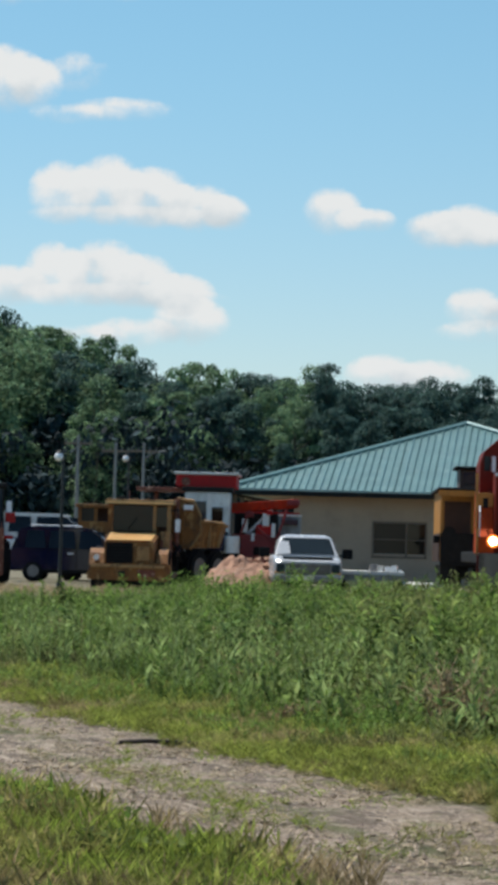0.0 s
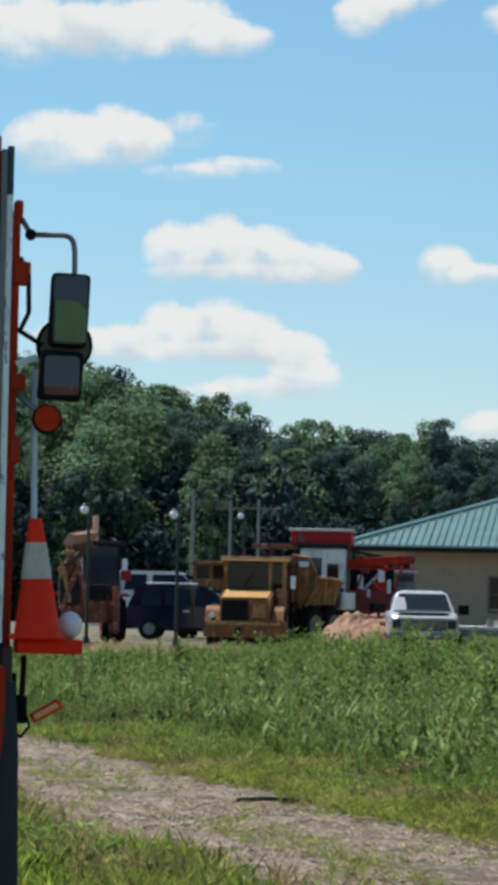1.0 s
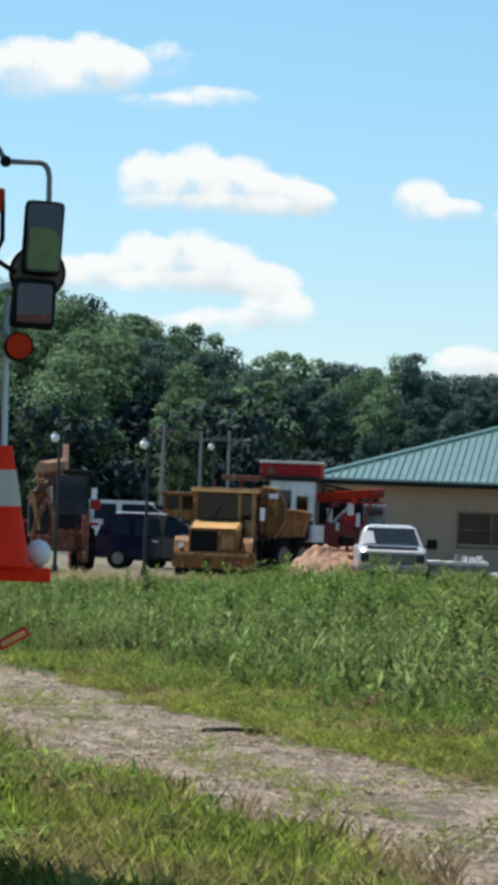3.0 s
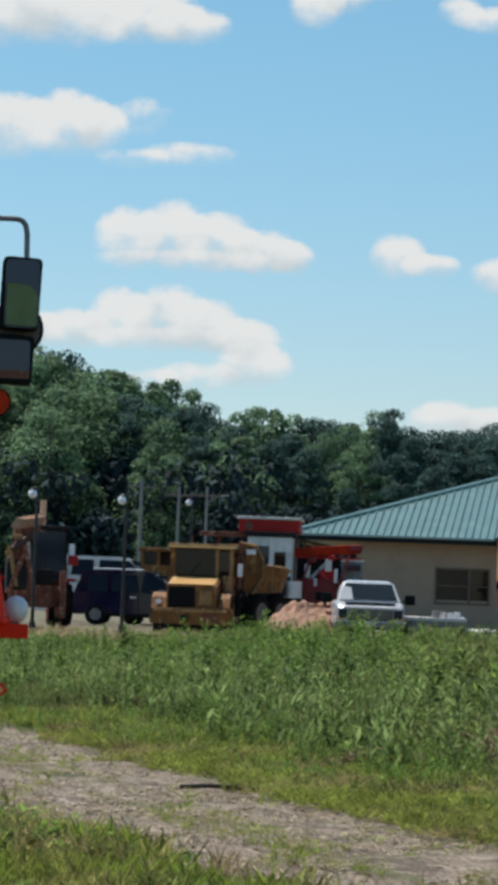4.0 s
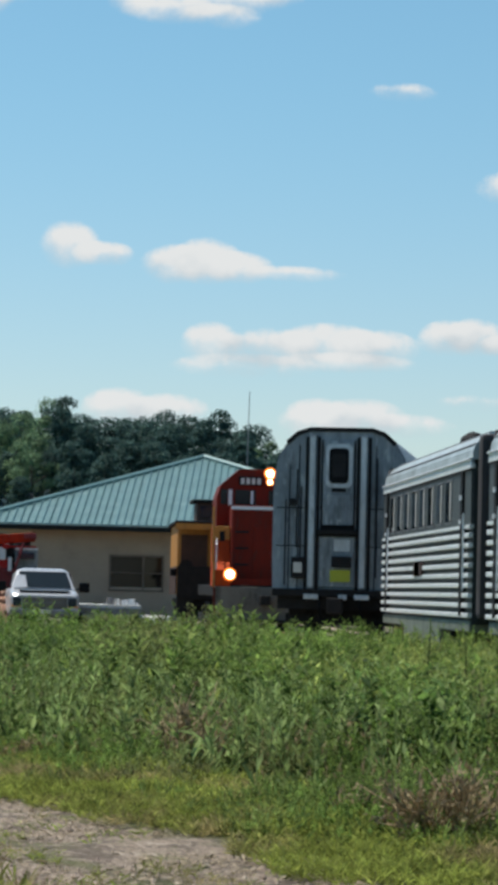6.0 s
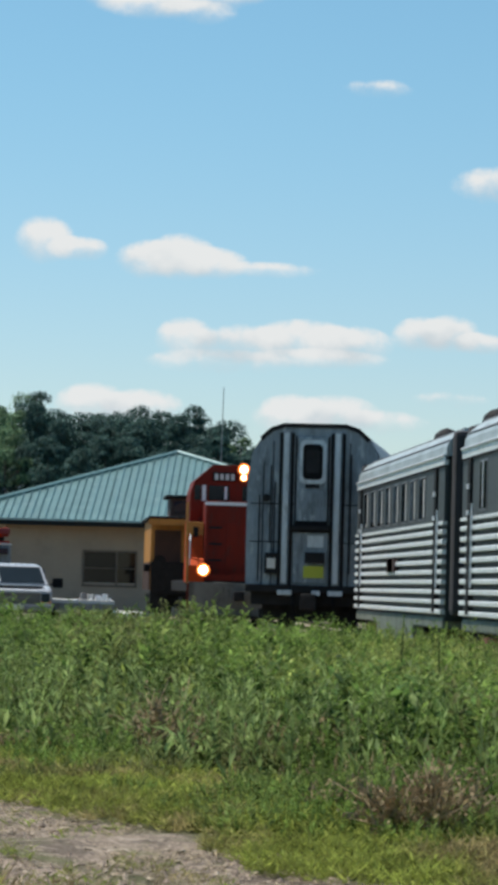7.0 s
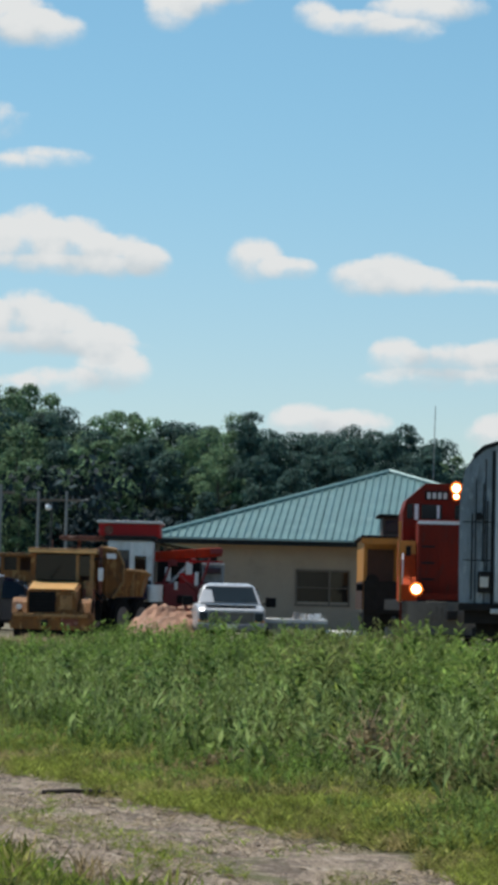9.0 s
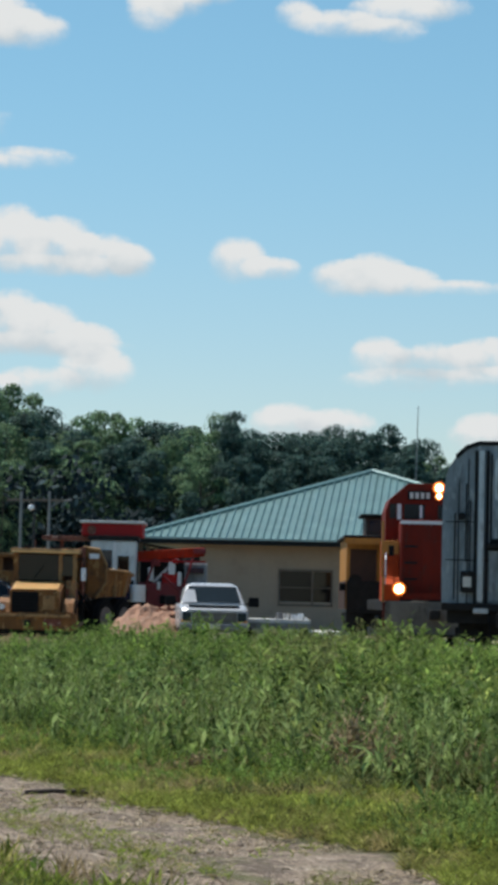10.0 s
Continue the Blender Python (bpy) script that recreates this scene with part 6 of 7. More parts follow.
def build_rail_crane():
    c = thing("crane_truck", pose(-4.75, 99.5, YARD), "white-cabbed crane truck with a red roof house", "crane truck")
    part("deck", box(-3.1, 1.25, 1.0, 6.5, 0.85, 1.15, 0.04), M["dark_steel"], c)
    cab = part("cab", box(-0.75, 0.85, 0.1, 1.9, 1.15, 3.3, 0.08), M["cab_grey"], c, "weathered grey-white cab")
    part("cab_window", box(0.22, 0.62, 0.07, 0.1, 2.05, 2.75, 0.01), M["glass"], cab)
    part("windscreen", box(-0.62, 0.02, 0.07, 0.1, 2.1, 2.95, 0.01), M["glass_blue"], cab)
    part("cab_roof", box(-0.85, 0.95, 0.0, 2.0, 3.3, 3.46, 0.02), M["dark_steel"], cab)
    part("long_roof", box(-2.55, -0.85, 1.2, 3.4, 3.30, 3.44, 0.03), M["rusty_red"], c, "long low rusty roof")
    for x in (-2.9, -1.9):
        part("roof_post", box(x - 0.06, x + 0.06, 2.2, 2.32, 1.15, 3.3), M["rusty_red"], c)
    h = part("roof_house", box(-1.1, 1.05, 0.6, 3.2, 3.46, 3.90, 0.05), M["red"], c, "red roof house")
    part("house_roof", box(-1.18, 1.13, 0.5, 3.3, 3.90, 4.0, 0.03), M["pale_panel"], h, "pale faded roof edge")
    part("house_disc", rod((-0.75, 0.57, 3.66), (-0.75, 0.6, 3.66), 0.16, n=16), M["rusty_red"], h)
    part("cab_step", box(-0.5, 0.6, -0.25, 0.1, 1.15, 1.3, 0.02), M["dark_steel"], c)
    part("white_crate", box(-0.55, -0.2, -0.3, 0.05, 1.3, 1.75, 0.03), M["white"], c, "white crate")
    # dark sheet laid over the lower cab front as painted shade
    part("lower_shade", box(-0.7, 0.82, 0.05, 0.1, 1.2, 1.9, 0.02), M["dark_steel"], cab, "lower cab front covered dark for shade")
    part("cab_pillar", box(0.06, 0.16, 0.05, 0.1, 1.9, 3.25, 0.01), M["white"], cab, "white cab pillar")
    part("blue_tank", box(0.15, 0.7, -0.3, 0.1, 1.2, 1.75, 0.05), M["navy"], c, "dark blue tank")
    part("white_drum", rod((0.95, 0.1, 1.15), (0.95, 0.1, 1.75), 0.28, n=16), M["white"], c, "white drum")
    part("bonnet", box(-1.15, -0.75, -0.2, 1.4, 1.15, 2.0, 0.06), M["navy"], c)
    for s in (-1.05, 1.05):
        for y in (0.9, 4.2, 5.4):
            wheel(c, (s, y, 0.5), 0.5, 0.32)


def build_boom_truck():
    c = thing("red_boom_truck", pose(-2.65, 101, YARD), "red boom truck with an orange-red folded boom", "boom truck")
    part("bed", box(-1.2, 1.25, 0.0, 6.0, 0.8, 1.85, 0.05), M["maroon"], c, "maroon truck bed")
    boom = part("boom", box(-1.3, 1.15, 0.2, 0.62, 2.72, 3.05, 0.04, Matrix.Rotation(radians(-5), 3, "Y")), M["orange"], c, "orange-red box boom")
    part("boom_tip", box(0.75, 1.2, 0.1, 0.7, 2.92, 3.12, 0.03), M["maroon"], boom)
    part("boom_ram", rod((-0.9, 0.4, 1.6), (0.2, 0.4, 2.75), 0.08), M["bright_trim"], boom)
    for x, z, w, hh in ((-0.75, 1.9, 0.1, 0.5), (0.0, 2.15, 0.12, 0.45), (0.28, 1.75, 0.07, 0.5), (-0.45, 1.6, 0.06, 0.3)):
        part("white_locker", box(x - w, x + w, -0.05, 0.3, z, z + hh, 0.03), M["white"], c, "white locker")
    part("red_locker", box(-0.35, 0.3, 0.05, 0.8, 1.5, 2.2, 0.04), M["red"], c)
    part("control_house", box(0.45, 1.25, 0.2, 1.6, 1.85, 2.6, 0.05), M["car_grey"], c, "blue-grey control house")
    for z in (2.52,):
        part("house_bar", box(0.45, 1.27, 0.16, 0.2, z, z + 0.07), M["bright_trim"], c)
    for x, z, w, hh, mt in ((-1.0, 1.3, 0.12, 0.4, "black"), (-0.2, 1.1, 0.2, 0.3, "black"), (0.55, 1.25, 0.25, 0.35, "rusty_red"), (1.0, 1.1, 0.15, 0.5, "black"), (-0.6, 2.45, 0.16, 0.2, "maroon"), (0.12, 2.55, 0.1, 0.16, "red"), (0.85, 2.2, 0.3, 0.22, "glass_blue")):
        part("deck_gear", box(x - w, x + w, -0.1, 0.25, z, z + hh, 0.03), M[mt], c)
    for x0, z0, x1, z1 in ((-1.1, 1.2, -0.6, 2.7), (0.3, 1.3, 0.75, 2.75), (-0.3, 2.1, 0.5, 1.4)):
        part("stay_bar", rod((x0, -0.12, z0), (x1, -0.12, z1), 0.04, n=6), M["maroon"], c)
    part("rail_top", box(-1.25, 1.2, -0.06, 0.0, 2.60, 2.66), M["red"], c)
    part("boom_rest", box(-1.15, 0.4, 0.35, 0.7, 1.85, 2.7, 0.03), M["dark_steel"], c)
    for s in (-1.0, 1.05):
        for y in (0.9, 4.6):
            wheel(c, (s, y, 0.48), 0.48, 0.3)


def build_yard_bits():
    # spoil heap
    bm = bmesh.new()
    rows = []
    for i in range(41):
        row = []
        for j in range(41):
            x, y = (i / 20 - 1) * 1.75, (j / 20 - 1) * 1.7
            r = math.hypot(x / 1.65, y / 1.6)
            z = max(0, 1 - r ** 2.4) * 1.12 + (0.42 * noise.noise((x * 1.6, y * 1.6, 1)) + 0.22 * noise.noise((x * 5, y * 5, 4))) * max(0, 1.1 - r) - 0.14
            row.append(bm.verts.new((x, y, z)))
        rows.append(row)
    for a, b in zip(rows, rows[1:]):
        for j in range(40):
            bm.faces.new((a[j], a[j + 1], b[j + 1], b[j]))
    h = part("earth_mound", bm, M["dirt"])
    h.matrix_basis = pose(-2.65, 82.5, YARD)
    tagged(h, "heap of reddish-brown broken spoil", "dirt heap")
    rng = random.Random(4)
    p = thing("rubble_pile", pose(-2.4, 82.0, YARD), "loose chunks of reddish rubble lying on the heap", "rubble")
    for i in range(46):
        x, y = rng.uniform(-1.3, 0.6), rng.uniform(-1.1, 0.5)
        z = max(0.03, (1 - min(1, math.hypot((x + 0.35 - 0.7) / 1.4, (y - 0.5) / 1.5)) ** 1.3) * 1.15)
        s = rng.uniform(0.05, 0.15)
        bm = ball((0, 0, 0), s, 0.7, 1)
        for v in bm.verts:
            v.co *= rng.uniform(0.7, 1.25)
        o = part("chunk", bm, M["dirt"], p)
        o.location = (x, y, z)
    # low flat trailer with odds and ends
    t = thing("flat_trailer", pose(across(60, 80), 80, YARD), "low flat trailer with a pale deck beside the pickup", "trailer")
    part("deck", box(-0.95, 0.9, 0.0, 3.4, 0.62, 0.76, 0.02), M["pale_panel"], t)
    part("side_beam", box(-0.95, 0.9, -0.05, 0.0, 0.5, 0.66), M["grey_steel"], t)
    part("drawbar", box(-0.06, 0.06, -1.2, 0.0, 0.45, 0.55), M["dark_steel"], t)
    for s in (-0.85, 0.8):
        wheel(t, (s, 1.8, 0.33), 0.33, 0.2)
    k = thing("scrap_pile", pose(across(84, 79.5), 80.7, YARD + 0.76), "small jumble of pale scrap lying on the trailer", "scrap")
    for i in range(18):
        s = rng.uniform(0.03, 0.09)
        x, y, z = rng.uniform(-0.5, 0.45), rng.uniform(-0.25, 0.5), 0
        part("scrap_piece", box(x - s, x + s, y - s * 0.6, y + s * 0.6, z, z + s * rng.uniform(0.6, 2.4), 0.01, Matrix.Rotation(rng.uniform(-0.5, 0.5), 3, "Z")), M[rng.choice(("white", "grey_steel", "pale_panel", "bright_trim"))], k)
    for u, d, w in ((128, 82, 0.5), (150, 81, 0.34)):
        s = thing("stone_slab", pose(across(u, d), d, YARD - 0.05), "pale stone slab lying near the locomotive", "slab", "slabs by the locomotive")
        bm = box(-w, w, -0.4, 0.5, 0.0, 0.5, 0.1)
        for v in bm.verts:
            v.co.z += 0.07 * noise.noise(v.co * 3)
        part("slab", bm, M["pale_panel"], s)
    # lamp posts with milk-glass globes
    for i, (u, d, v) in enumerate(((-654, 70, 166), (-494, 70, 160), (-377, 97, 160))):
        z = 1.6 + v * d / 5000
        g = rise(d)
        l = thing("street_lamp", pose(across(u, d), d, g), "slim black lamp post with a white globe", "street lamp", "lamp posts of the yard")
        part("base", rod((0, 0, -0.05), (0, 0, 0.35), 0.11, 0.08, 12), M["black_post"], l)
        part("post", rod((0, 0, 0.3), (0, 0, z - g + 0.12), 0.05, 0.035, 10), M["black_post"], l)
        part("arm", tube([(0, 0, z - g + 0.1), (-0.06, 0, z - g + 0.14), (-0.11, 0, z - g + 0.09)], 0.02, 6), M["black_post"], l)
        part("globe", ball((-0.11, -0.02, z - g), 0.115), M["globe"], l, smooth=True)
        part("cap", rod((-0.11, -0.02, z - g + 0.1), (-0.11, -0.02, z - g + 0.16), 0.08, 0.03, 10), M["black_post"], l)
    # wooden line poles before the wood
    spots = ((-468, 200), (-401, 188), (-351, 189))
    for i, (u, v) in enumerate(spots):
        d = 158
        h = 1.2 + v * d / 5000
        q = thing("utility_pole", pose(across(u, d), d, YARD), "grey wooden line pole before the dark wood", "utility pole", "line poles by the wood")
        part("pole", rod((0, 0, -0.3), (0, 0, h), 0.13 if i == 0 else 0.09, 0.08, 8), M["pole_grey"], q)
        part("crossarm", box(-0.8, 0.8, -0.06, 0.06, h - 0.55, h - 0.42), M["wood"], q)
        for x in (-0.7, -0.3, 0.35, 0.7):
            part("insulator", rod((x, 0, h - 0.42), (x, 0, h - 0.26), 0.03), M["pole_grey"], q)
        if i == 2:
            part("lamp_arm", tube([(0, 0, h - 0.9), (0.7, 0, h - 0.5), (1.2, 0, h - 0.45)], 0.04, 6), M["pole_grey"], q)
    a, b = Vector((across(-1100, 158), 158, 7.2)), Vector((across(-120, 158), 158, 6.8))
    for dz in (0.0, 0.7):
        pts = [a.lerp(b, i / 12) + Vector((0, 0, dz - 0.3 * math.sin(math.pi * (i % 4) / 4))) for i in range(13)]
        w = thing("power_line", pose(0, 0, 0), "thin dark power line strung past the line poles", "cable")
        for p0, p1 in zip(pts, pts[1:]):
            part("wire_span", rod(p0, p1, 0.011, n=5), M["black"], w)


# ---- the orange work truck close by, with its mirrors and the cone ----


def build_work_truck():
    D = 11.1
    pv = -775 * D / 5000
    c = thing("orange_work_truck", Matrix.Translation((pv - 0.008, D, -0.012)) @ pose(0, 0, 0, 0, 0, 13) @ Matrix.Translation((-pv, 0, 0)), "weathered orange-red work truck with black mirrors", "work truck")

    def X(u):
        return u * D / 5000

    def Z(v):
        return 1.6 + v * D / 5000
    body = part("cab_side", box(-4.4, X(-868), -0.02, 1.3, 1.52, 4.1, 0.03), M["orange"], c)
    bm = bmesh.new()
    for x0, x1, z0, z1 in ((X(-905), X(-868), 1.52, 3.9), (X(-868), X(-838), 1.50, 2.78), (X(-868), X(-858), 2.78, 3.6)):
        add_box(bm, x0, x1, -0.05, 0.1, z0, z1, 0.012, None)
    part("front_panel", bm, M["orange"], c, "chipped orange front panel")
    part("corner_pillar", box(X(-846), X(-826), -0.06, 0.06, 1.5, 3.46, 0.01), M["orange"], c)
    part("rubber_strip", box(X(-826), X(-815), -0.09, -0.03, 1.85, 3.40, 0.006), M["grey_steel"], c)
    part("bright_strip", box(X(-815), X(-803), -0.08, -0.02, 1.45, 3.22, 0.004), M["bright_trim"], c)
    part("edge_strip", box(X(-803), X(-788), -0.06, 0.02, 1.38, 3.16, 0.006), M["orange"], c)
    part("glass_edge", box(X(-814), X(-802), -0.05, 0.0, 3.2, 3.42, 0.004), M["glass_blue"], c)
    strip = part("window_strip", loft([[(X(a), y, Z(v)) for a, y in ((u0, -0.09), (u1, -0.09), (u1, -0.06), (u0, -0.06))] for u0, u1, v in ((-866, -851, 536), (-870, -849, 709), (-870, -848, 900))]), M["white"], c, "white strip beside the door window")
    part("strip_clamp", box(X(-868), X(-846), -0.12, -0.05, Z(655), Z(705), 0.012), M["brown_door"], strip, "dark brown clamp")
    part("strip_slot", box(X(-862), X(-857), -0.096, -0.088, Z(560), Z(612), 0.003), M["navy"], strip, "dark slot")
    for v0, v1, u in ((570, 612, -768), (690, 722, -784), (380, 410, -772), (250, 300, -780)):
        part("edge_bracket", box(X(-800), X(u), -0.07, 0.0, Z(v0), Z(v1), 0.012), M["orange"], c)
    part("grab_handle", tube([(X(-884), -0.08, Z(430)), (X(-876), -0.14, Z(500)), (X(-880), -0.14, Z(860)), (X(-884), -0.1, Z(900))], 0.008, 8), M["bright_trim"], c)
    part("handle_bracket", box(X(-862), X(-846), -0.14, -0.04, Z(690), Z(730), 0.008), M["rusty_red"], c)
    w = part("front_window", box(X(-960), X(-886), -0.045, -0.02, Z(240), Z(480), 0.01), M["glass"], c, "dark cab window")
    part("window_seal", box(X(-888), X(-880), -0.06, -0.02, Z(230), Z(500)), M["bright_trim"], w)
    for z in (Z(560), Z(330), Z(210), Z(170)):
        part("rivet", rod((X(-830), -0.075, z), (X(-830), -0.06, z), 0.008, n=8), M["grey_steel"], c)
    part("filler_cap", rod((X(-842), -0.08, Z(300)), (X(-842), -0.05, Z(300)), 0.035, n=14), M["grey_steel"], c)
    # bumper, mudflaps and hoses below the cab
    part("bumper_rail", box(-4.4, X(-800), -0.16, 0.1, 1.36, 1.46, 0.03), M["dark_steel"], c)
    part("bumper_edge", box(X(-880), X(-806), -0.18, -0.15, 1.45, 1.472, 0.004), M["globe"], c, "white bumper edge")
    part("bumper_line", box(X(-870), X(-815), -0.18, -0.15, 1.40, 1.41, 0.003), M["dusty"], c)
    part("lower_panel", extrude_profile([(X(-850), 1.36), (X(-800), 1.36), (X(-800), 1.12), (X(-815), 0.86), (X(-835), 0.98), (X(-846), 1.2)], -0.22, -0.17), M["orange"], c, "torn red lower panel")
    part("buffer_block", box(X(-806), X(-786), -0.16, 0.0, 1.22, 1.44, 0.02), M["brown_door"], c)
    part("fender_guard", loft([[(X(a), y, z) for a, y in ((u0, -0.2), (u1, -0.2), (u1, -0.05), (u0, -0.05))] for u0, u1, z in ((-806, -782, 1.30), (-812, -774, 1.05), (-806, -770, 0.6), (-804, -768, 0.05))]), M["fender_grey"], c, "blue-grey rubber guard")
    part("lower_frame", box(-4.4, X(-845), -0.06, 0.5, 0.3, 1.36, 0.03), M["rusty_red"], c)
    part("mudflap", box(X(-800), X(-768), -0.04, 0.0, 0.12, 1.33, 0.008, Matrix.Rotation(radians(-1.4), 3, "Y")), M["black"], c)
    for u, r in ((-852, 0.028), (-836, 0.022), (-822, 0.03), (-808, 0.024)):
        part("hose", tube([(X(u) - 0.02, -0.12, 1.38), (X(u), -0.16, 1.1), (X(u + 6), -0.15, 0.6), (X(u + 4), -0.1, 0.1)], r, 8), M["black"], c)
    part("grey_hose", tube([(X(-815), -0.14, 1.36), (X(-832), -0.2, 1.2), (X(-826), -0.2, 0.9), (X(-824), -0.18, 0.15)], 0.03, 8), M["grey_steel"], c, "pale grey hose")
    part("tyre", rod((-3.9, 0.65, 0.5), (-2.0, 0.65, 0.5), 0.5, n=28), M["black"], c)
    wheel(c, (-2.4, 4.0, 0.5), 0.5, 0.3)
    part("rear_body", box(-4.4, X(-980), 1.6, 5.2, 0.8, 2.4, 0.04), M["orange"], c)
    # mirrors on their bent arms
    part("mirror_arm", tube([(X(-785), -0.02, Z(690)), (X(-771), -0.1, Z(658)), (X(-712), -0.12, Z(658)), (X(-702), -0.12, Z(655)), (X(-696), -0.12, Z(647)), (X(-693), -0.12, Z(632)), (X(-692), -0.12, Z(585))], 0.011, 8), M["grey_steel"], c)
    part("arm_knuckle", ball((X(-771), -0.1, Z(658)), 0.024), M["black"], c)
    part("mirror_arm", tube([(X(-786), -0.02, Z(620)), (X(-772), -0.06, Z(590)), (X(-770), -0.06, Z(520)), (X(-785), -0.04, Z(488)), (X(-745), -0.08, Z(462))], 0.010, 8), M["black"], c)
    m1 = part("tall_mirror", box(X(-736), X(-667), -0.19, -0.09, Z(458), Z(588), 0.022, Matrix.Rotation(radians(2), 3, "Y")), M["black"], c, "tall black mirror")
    part("dark_glass", rounded(X(-731), X(-671), -0.196, -0.188, Z(462), Z(582), 0.02), M["navy"], m1, "dark upper glass")
    gl = [(X(-728), Z(466)), (X(-675), Z(464)), (X(-673), Z(512)), (X(-677), Z(526)), (X(-688), Z(535)), (X(-705), Z(538)), (X(-729), Z(538))]
    gm = extrude_profile(gl, -0.203, -0.196)
    bmesh.ops.rotate(gm, verts=gm.verts, cent=(X(-701), -0.2, Z(500)), matrix=Matrix.Rotation(radians(7), 3, "X"))
    bmesh.ops.translate(gm, verts=gm.verts, vec=(0, -0.014, 0))
    part("mirror_glass", gm, M["mirror"], m1, "grey-green reflecting glass")
    m2 = part("square_mirror", box(X(-752), X(-675), -0.18, -0.08, Z(362), Z(450), 0.02, Matrix.Rotation(radians(3), 3, "Y")), M["black"], c, "square black mirror")
    part("mirror_glass", rounded(X(-744), X(-682), -0.187, -0.178, Z(371), Z(440), 0.018), M["navy"], m2)
    # rust-red strip painted on the glass as a reflection
    part("mirror_lip", box(X(-743), X(-683), -0.192, -0.187, Z(372), Z(386), 0.003), M["rusty_red"], m2, "reddish strip painted as a reflection along the lower edge")
    rm = part("round_mirror", rod((X(-705), -0.07, Z(464)), (X(-705), -0.03, Z(464)), 0.112, n=28), M["black"], c, "round black mirror")
    part("mirror_face", rod((X(-705), -0.078, Z(464)), (X(-705), -0.07, Z(464)), 0.098, n=28), M["wood"], rm, "brownish convex glass")
    part("bright_ear", box(X(-792), X(-752), -0.08, -0.06, Z(428), Z(440), 0.004, Matrix.Rotation(radians(-20), 3, "Y")), M["white"], c)
    rf = part("reflector", rod((X(-735), -0.12, Z(330)), (X(-735), -0.07, Z(330)), 0.058, n=24), M["black"], c)
    part("lens", rod((X(-735), -0.135, Z(330)), (X(-735), -0.12, Z(330)), 0.05, 0.042, n=24), M["lens_red"], rf, "orange-red lens")
    part("reflector_arm", tube([(X(-785), -0.03, Z(375)), (X(-765), -0.07, Z(355)), (X(-745), -0.09, Z(340))], 0.012, 8), M["grey_steel"], c)
    part("whip_pole", rod((X(-750), -0.02, Z(120)), (X(-756), -0.02, Z(420)), 0.013, n=10), M["pole_blue"], c, "pale upright pole")
    # lamp dome and marker on the bumper's corner
    part("corner_bracket", box(X(-778), X(-662), -0.12, 0.1, Z(-86), Z(-60.6), 0.008), M["cone"], c)
    part("lamp_dome", ball((X(-681), 0.0, Z(-36)), 0.052, 1.1), M["white"], c, "white lamp dome", smooth=True)
    part("hanger", rod((X(-762), -0.02, Z(-90)), (X(-764), -0.02, Z(-165)), 0.012), M["black"], c)
    part("hinge_block", box(X(-778), X(-756), -0.08, 0.02, Z(-210), Z(-160), 0.01), M["black"], c)
    ml = part("marker_lamp", box(X(-750), X(-692), -0.05, 0.0, Z(-197), Z(-179), 0.004, Matrix.Rotation(radians(-30), 3, "Y")), M["cone"], c, "orange-red marker lamp")
    part("lens", box(X(-746), X(-698), -0.06, -0.05, Z(-193), Z(-183), 0.003, Matrix.Rotation(radians(-30), 3, "Y")), M["amber"], ml, "bright amber lens")
    part("loop_cable", tube([(X(-758), -0.03, Z(-190)), (X(-750), -0.04, Z(-215)), (X(-765), -0.04, Z(-235)), (X(-778), -0.03, Z(-222))], 0.006, 6), M["black"], c)
    # the cone stands on the bracket
    k = thing("traffic_cone", pose(X(-734), D - 0.12, Z(-66)), "orange traffic cone with a white collar on the truck's bracket", "traffic cone")
    H = Z(147) - Z(-66)

    def rad(z):
        return 0.092 - (0.092 - 0.026) * z / H
    lo, hi = H * 0.50, H * 0.80
    part("cone_foot", box(-0.10, 0.10, -0.1, 0.1, 0.0, 0.022, 0.008), M["cone"], k)
    part("cone_shell", rod((0, 0, 0.02), (-0.008, 0, lo), rad(0), rad(lo), 28), M["cone"], k)
    part("cone_tip", rod((-0.014, 0, hi), (-0.018, 0, H), rad(hi), rad(H), 28), M["cone"], k)
    part("collar", rod((-0.008, 0, lo), (-0.014, 0, hi), rad(lo) + 0.002, rad(hi) + 0.002, 28), M["reflective"], k, "white reflective collar")


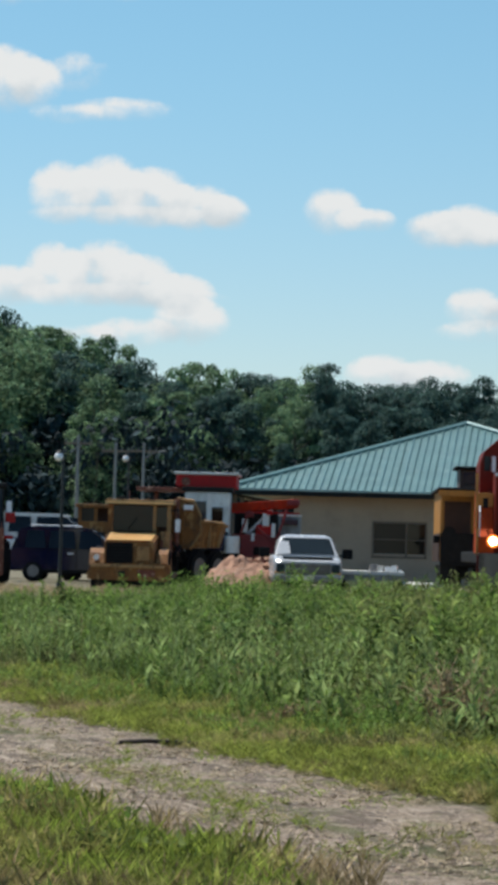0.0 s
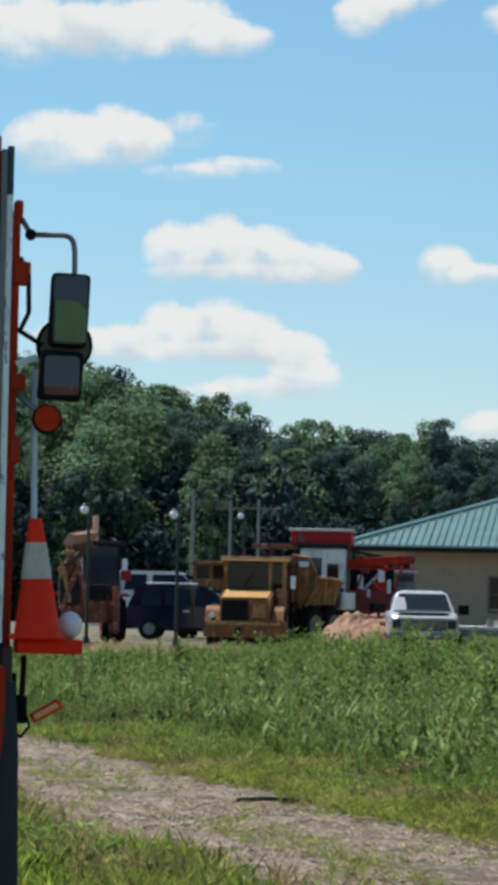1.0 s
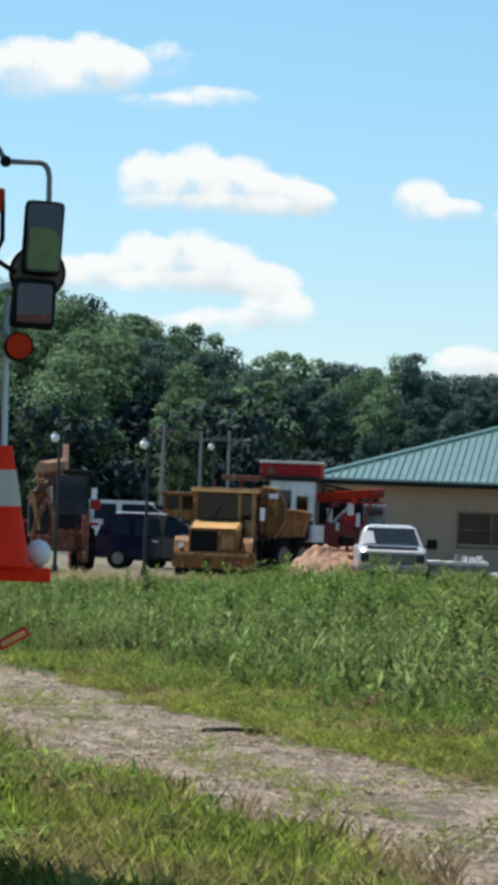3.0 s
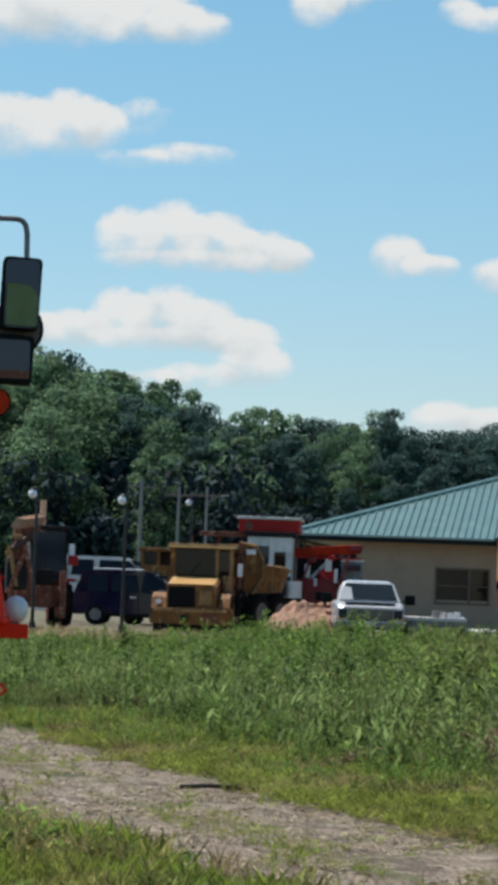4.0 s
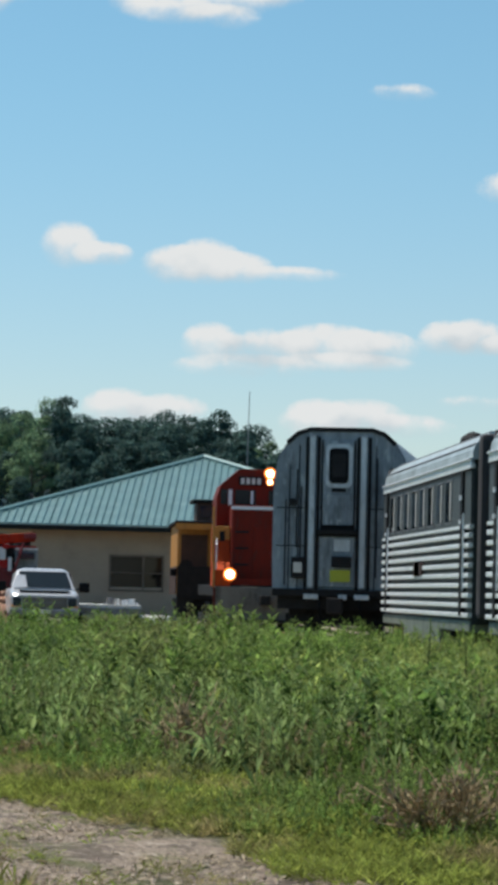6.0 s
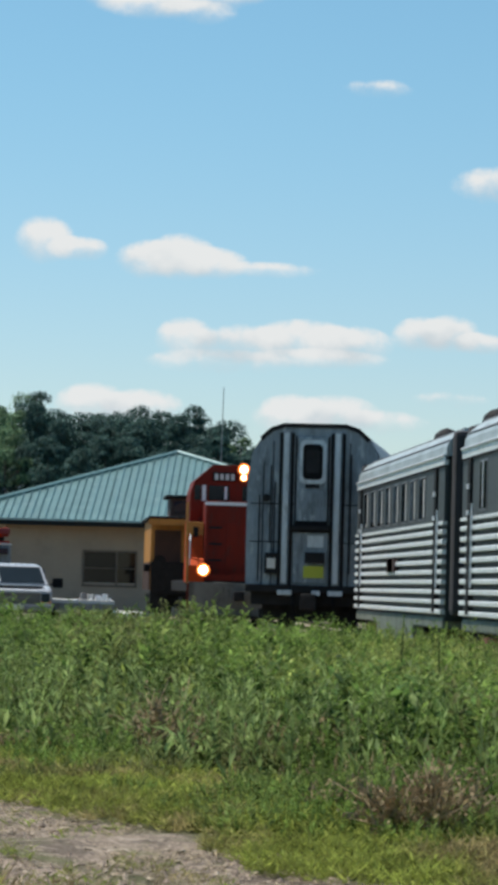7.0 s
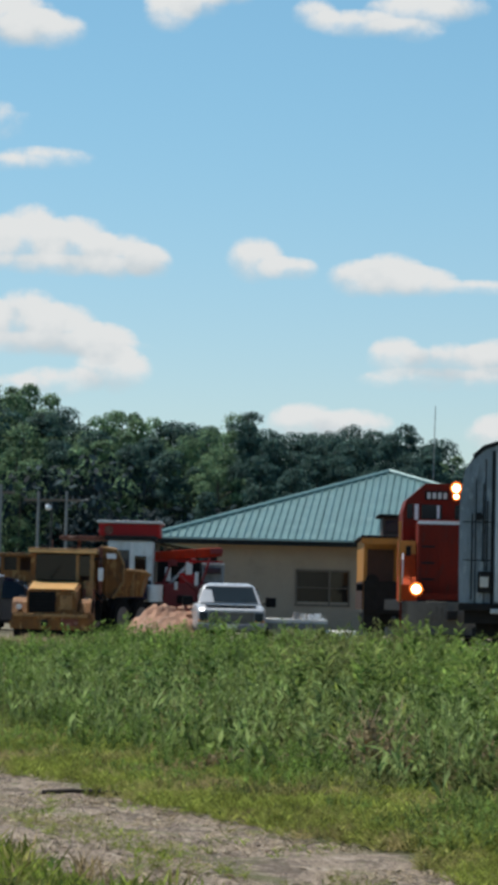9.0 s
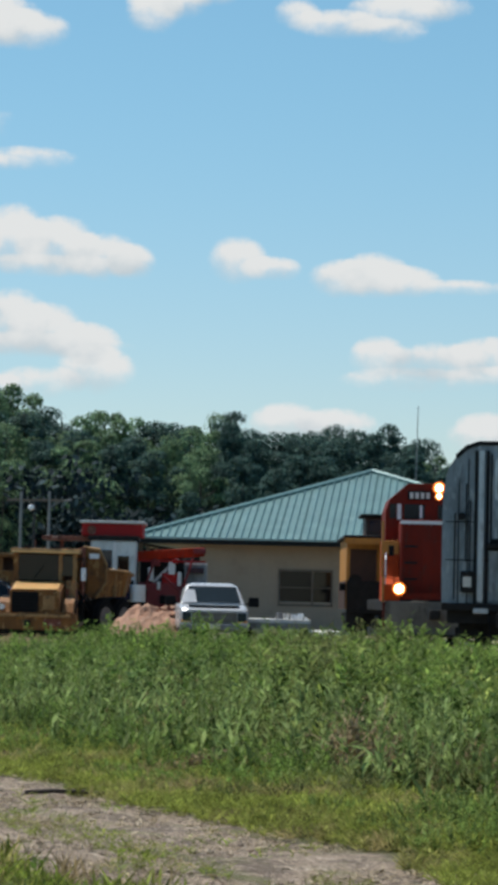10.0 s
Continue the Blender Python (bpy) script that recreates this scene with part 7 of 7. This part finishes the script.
def build_insect():
    c = thing("flying_insect", pose(2, 3, 0.2), "small dark insect in flight", "insect")
    part("insect_body", ball((0, 0, 0), 0.0045, 1.6, 1), M["insect"], c)
    for s in (-1, 1):
        part("wing", box(min(0, s * 0.008), max(0, s * 0.008), -0.0003, 0.0003, 0.001, 0.005), M["insect"], c)
    return c


insect = None


def motions():
    """The insect rises past the camera."""
    rows = [(0.0, 905, 2.2, -0.9), (0.9, 240, 3.0, -0.05), (1.1, 58, 3.0, 388), (1.2, -19, 3.0, 659), (1.3, -96, 3.0, 930), (1.4, -173, 3.0, 1200), (1.6, -330, 3.2, 1700), (3.0, -1500, 6.0, 4000), (10.0, -3000, 12.0, 6000)]
    walk(insect, [(t, pose(across(u, d), d, max(0.05, EYE + v * d / 5000) if abs(v) > 1 else EYE + v, 0, 10, 20)) for t, u, d, v in rows])

build_ground()
build_track("railway_track_1", 5.75, 85, 111)
build_track("railway_track_2", 8.55, 16, 200)
build_track("railway_track_3", 6.1, 60, 84.5, -10.5)
build_woods()
build_depot()
double_decker(4.6 + 1.58, 66.5, -10.5, 20.0, "tall grey double-deck rail car with an end door")
fluted_coach(8.55, 50.2, 64.6, [(3.0 + i * 1.35, 0.85) for i in range(8)], "stainless fluted coach with a row of dark windows", (2.2, 9.0))
fluted_coach(8.55, 24.0, 48.0, [(21.6, 0.75), (13.6, 0.9), (11.5, 1.0), (9.0, 1.0)], "stainless fluted coach with blank side panels", (4.0, 12.0, 21.2))
build_locomotive()
build_yellow_caboose()
build_pickup()
build_hauler()
build_backhoe()
build_loader()
build_rail_crane()
build_boom_truck()
build_car("dark_suv", pose(-8.6, 95, YARD + 0.02), "navy", 4.9, 1.84, "dark navy estate car parked in the yard", True)
build_car("white_van", pose(-10.7, 104, YARD), "white", 5.6, 2.42, "white van standing behind the dark car")
build_car("white_car", pose(-6.9, 102, YARD), "truck_white", 4.5, 1.86, "white car half hidden behind the dark car")
build_yard_bits()
build_work_truck()
insect = build_insect()
build_weeds()
build_bushes()
motions()
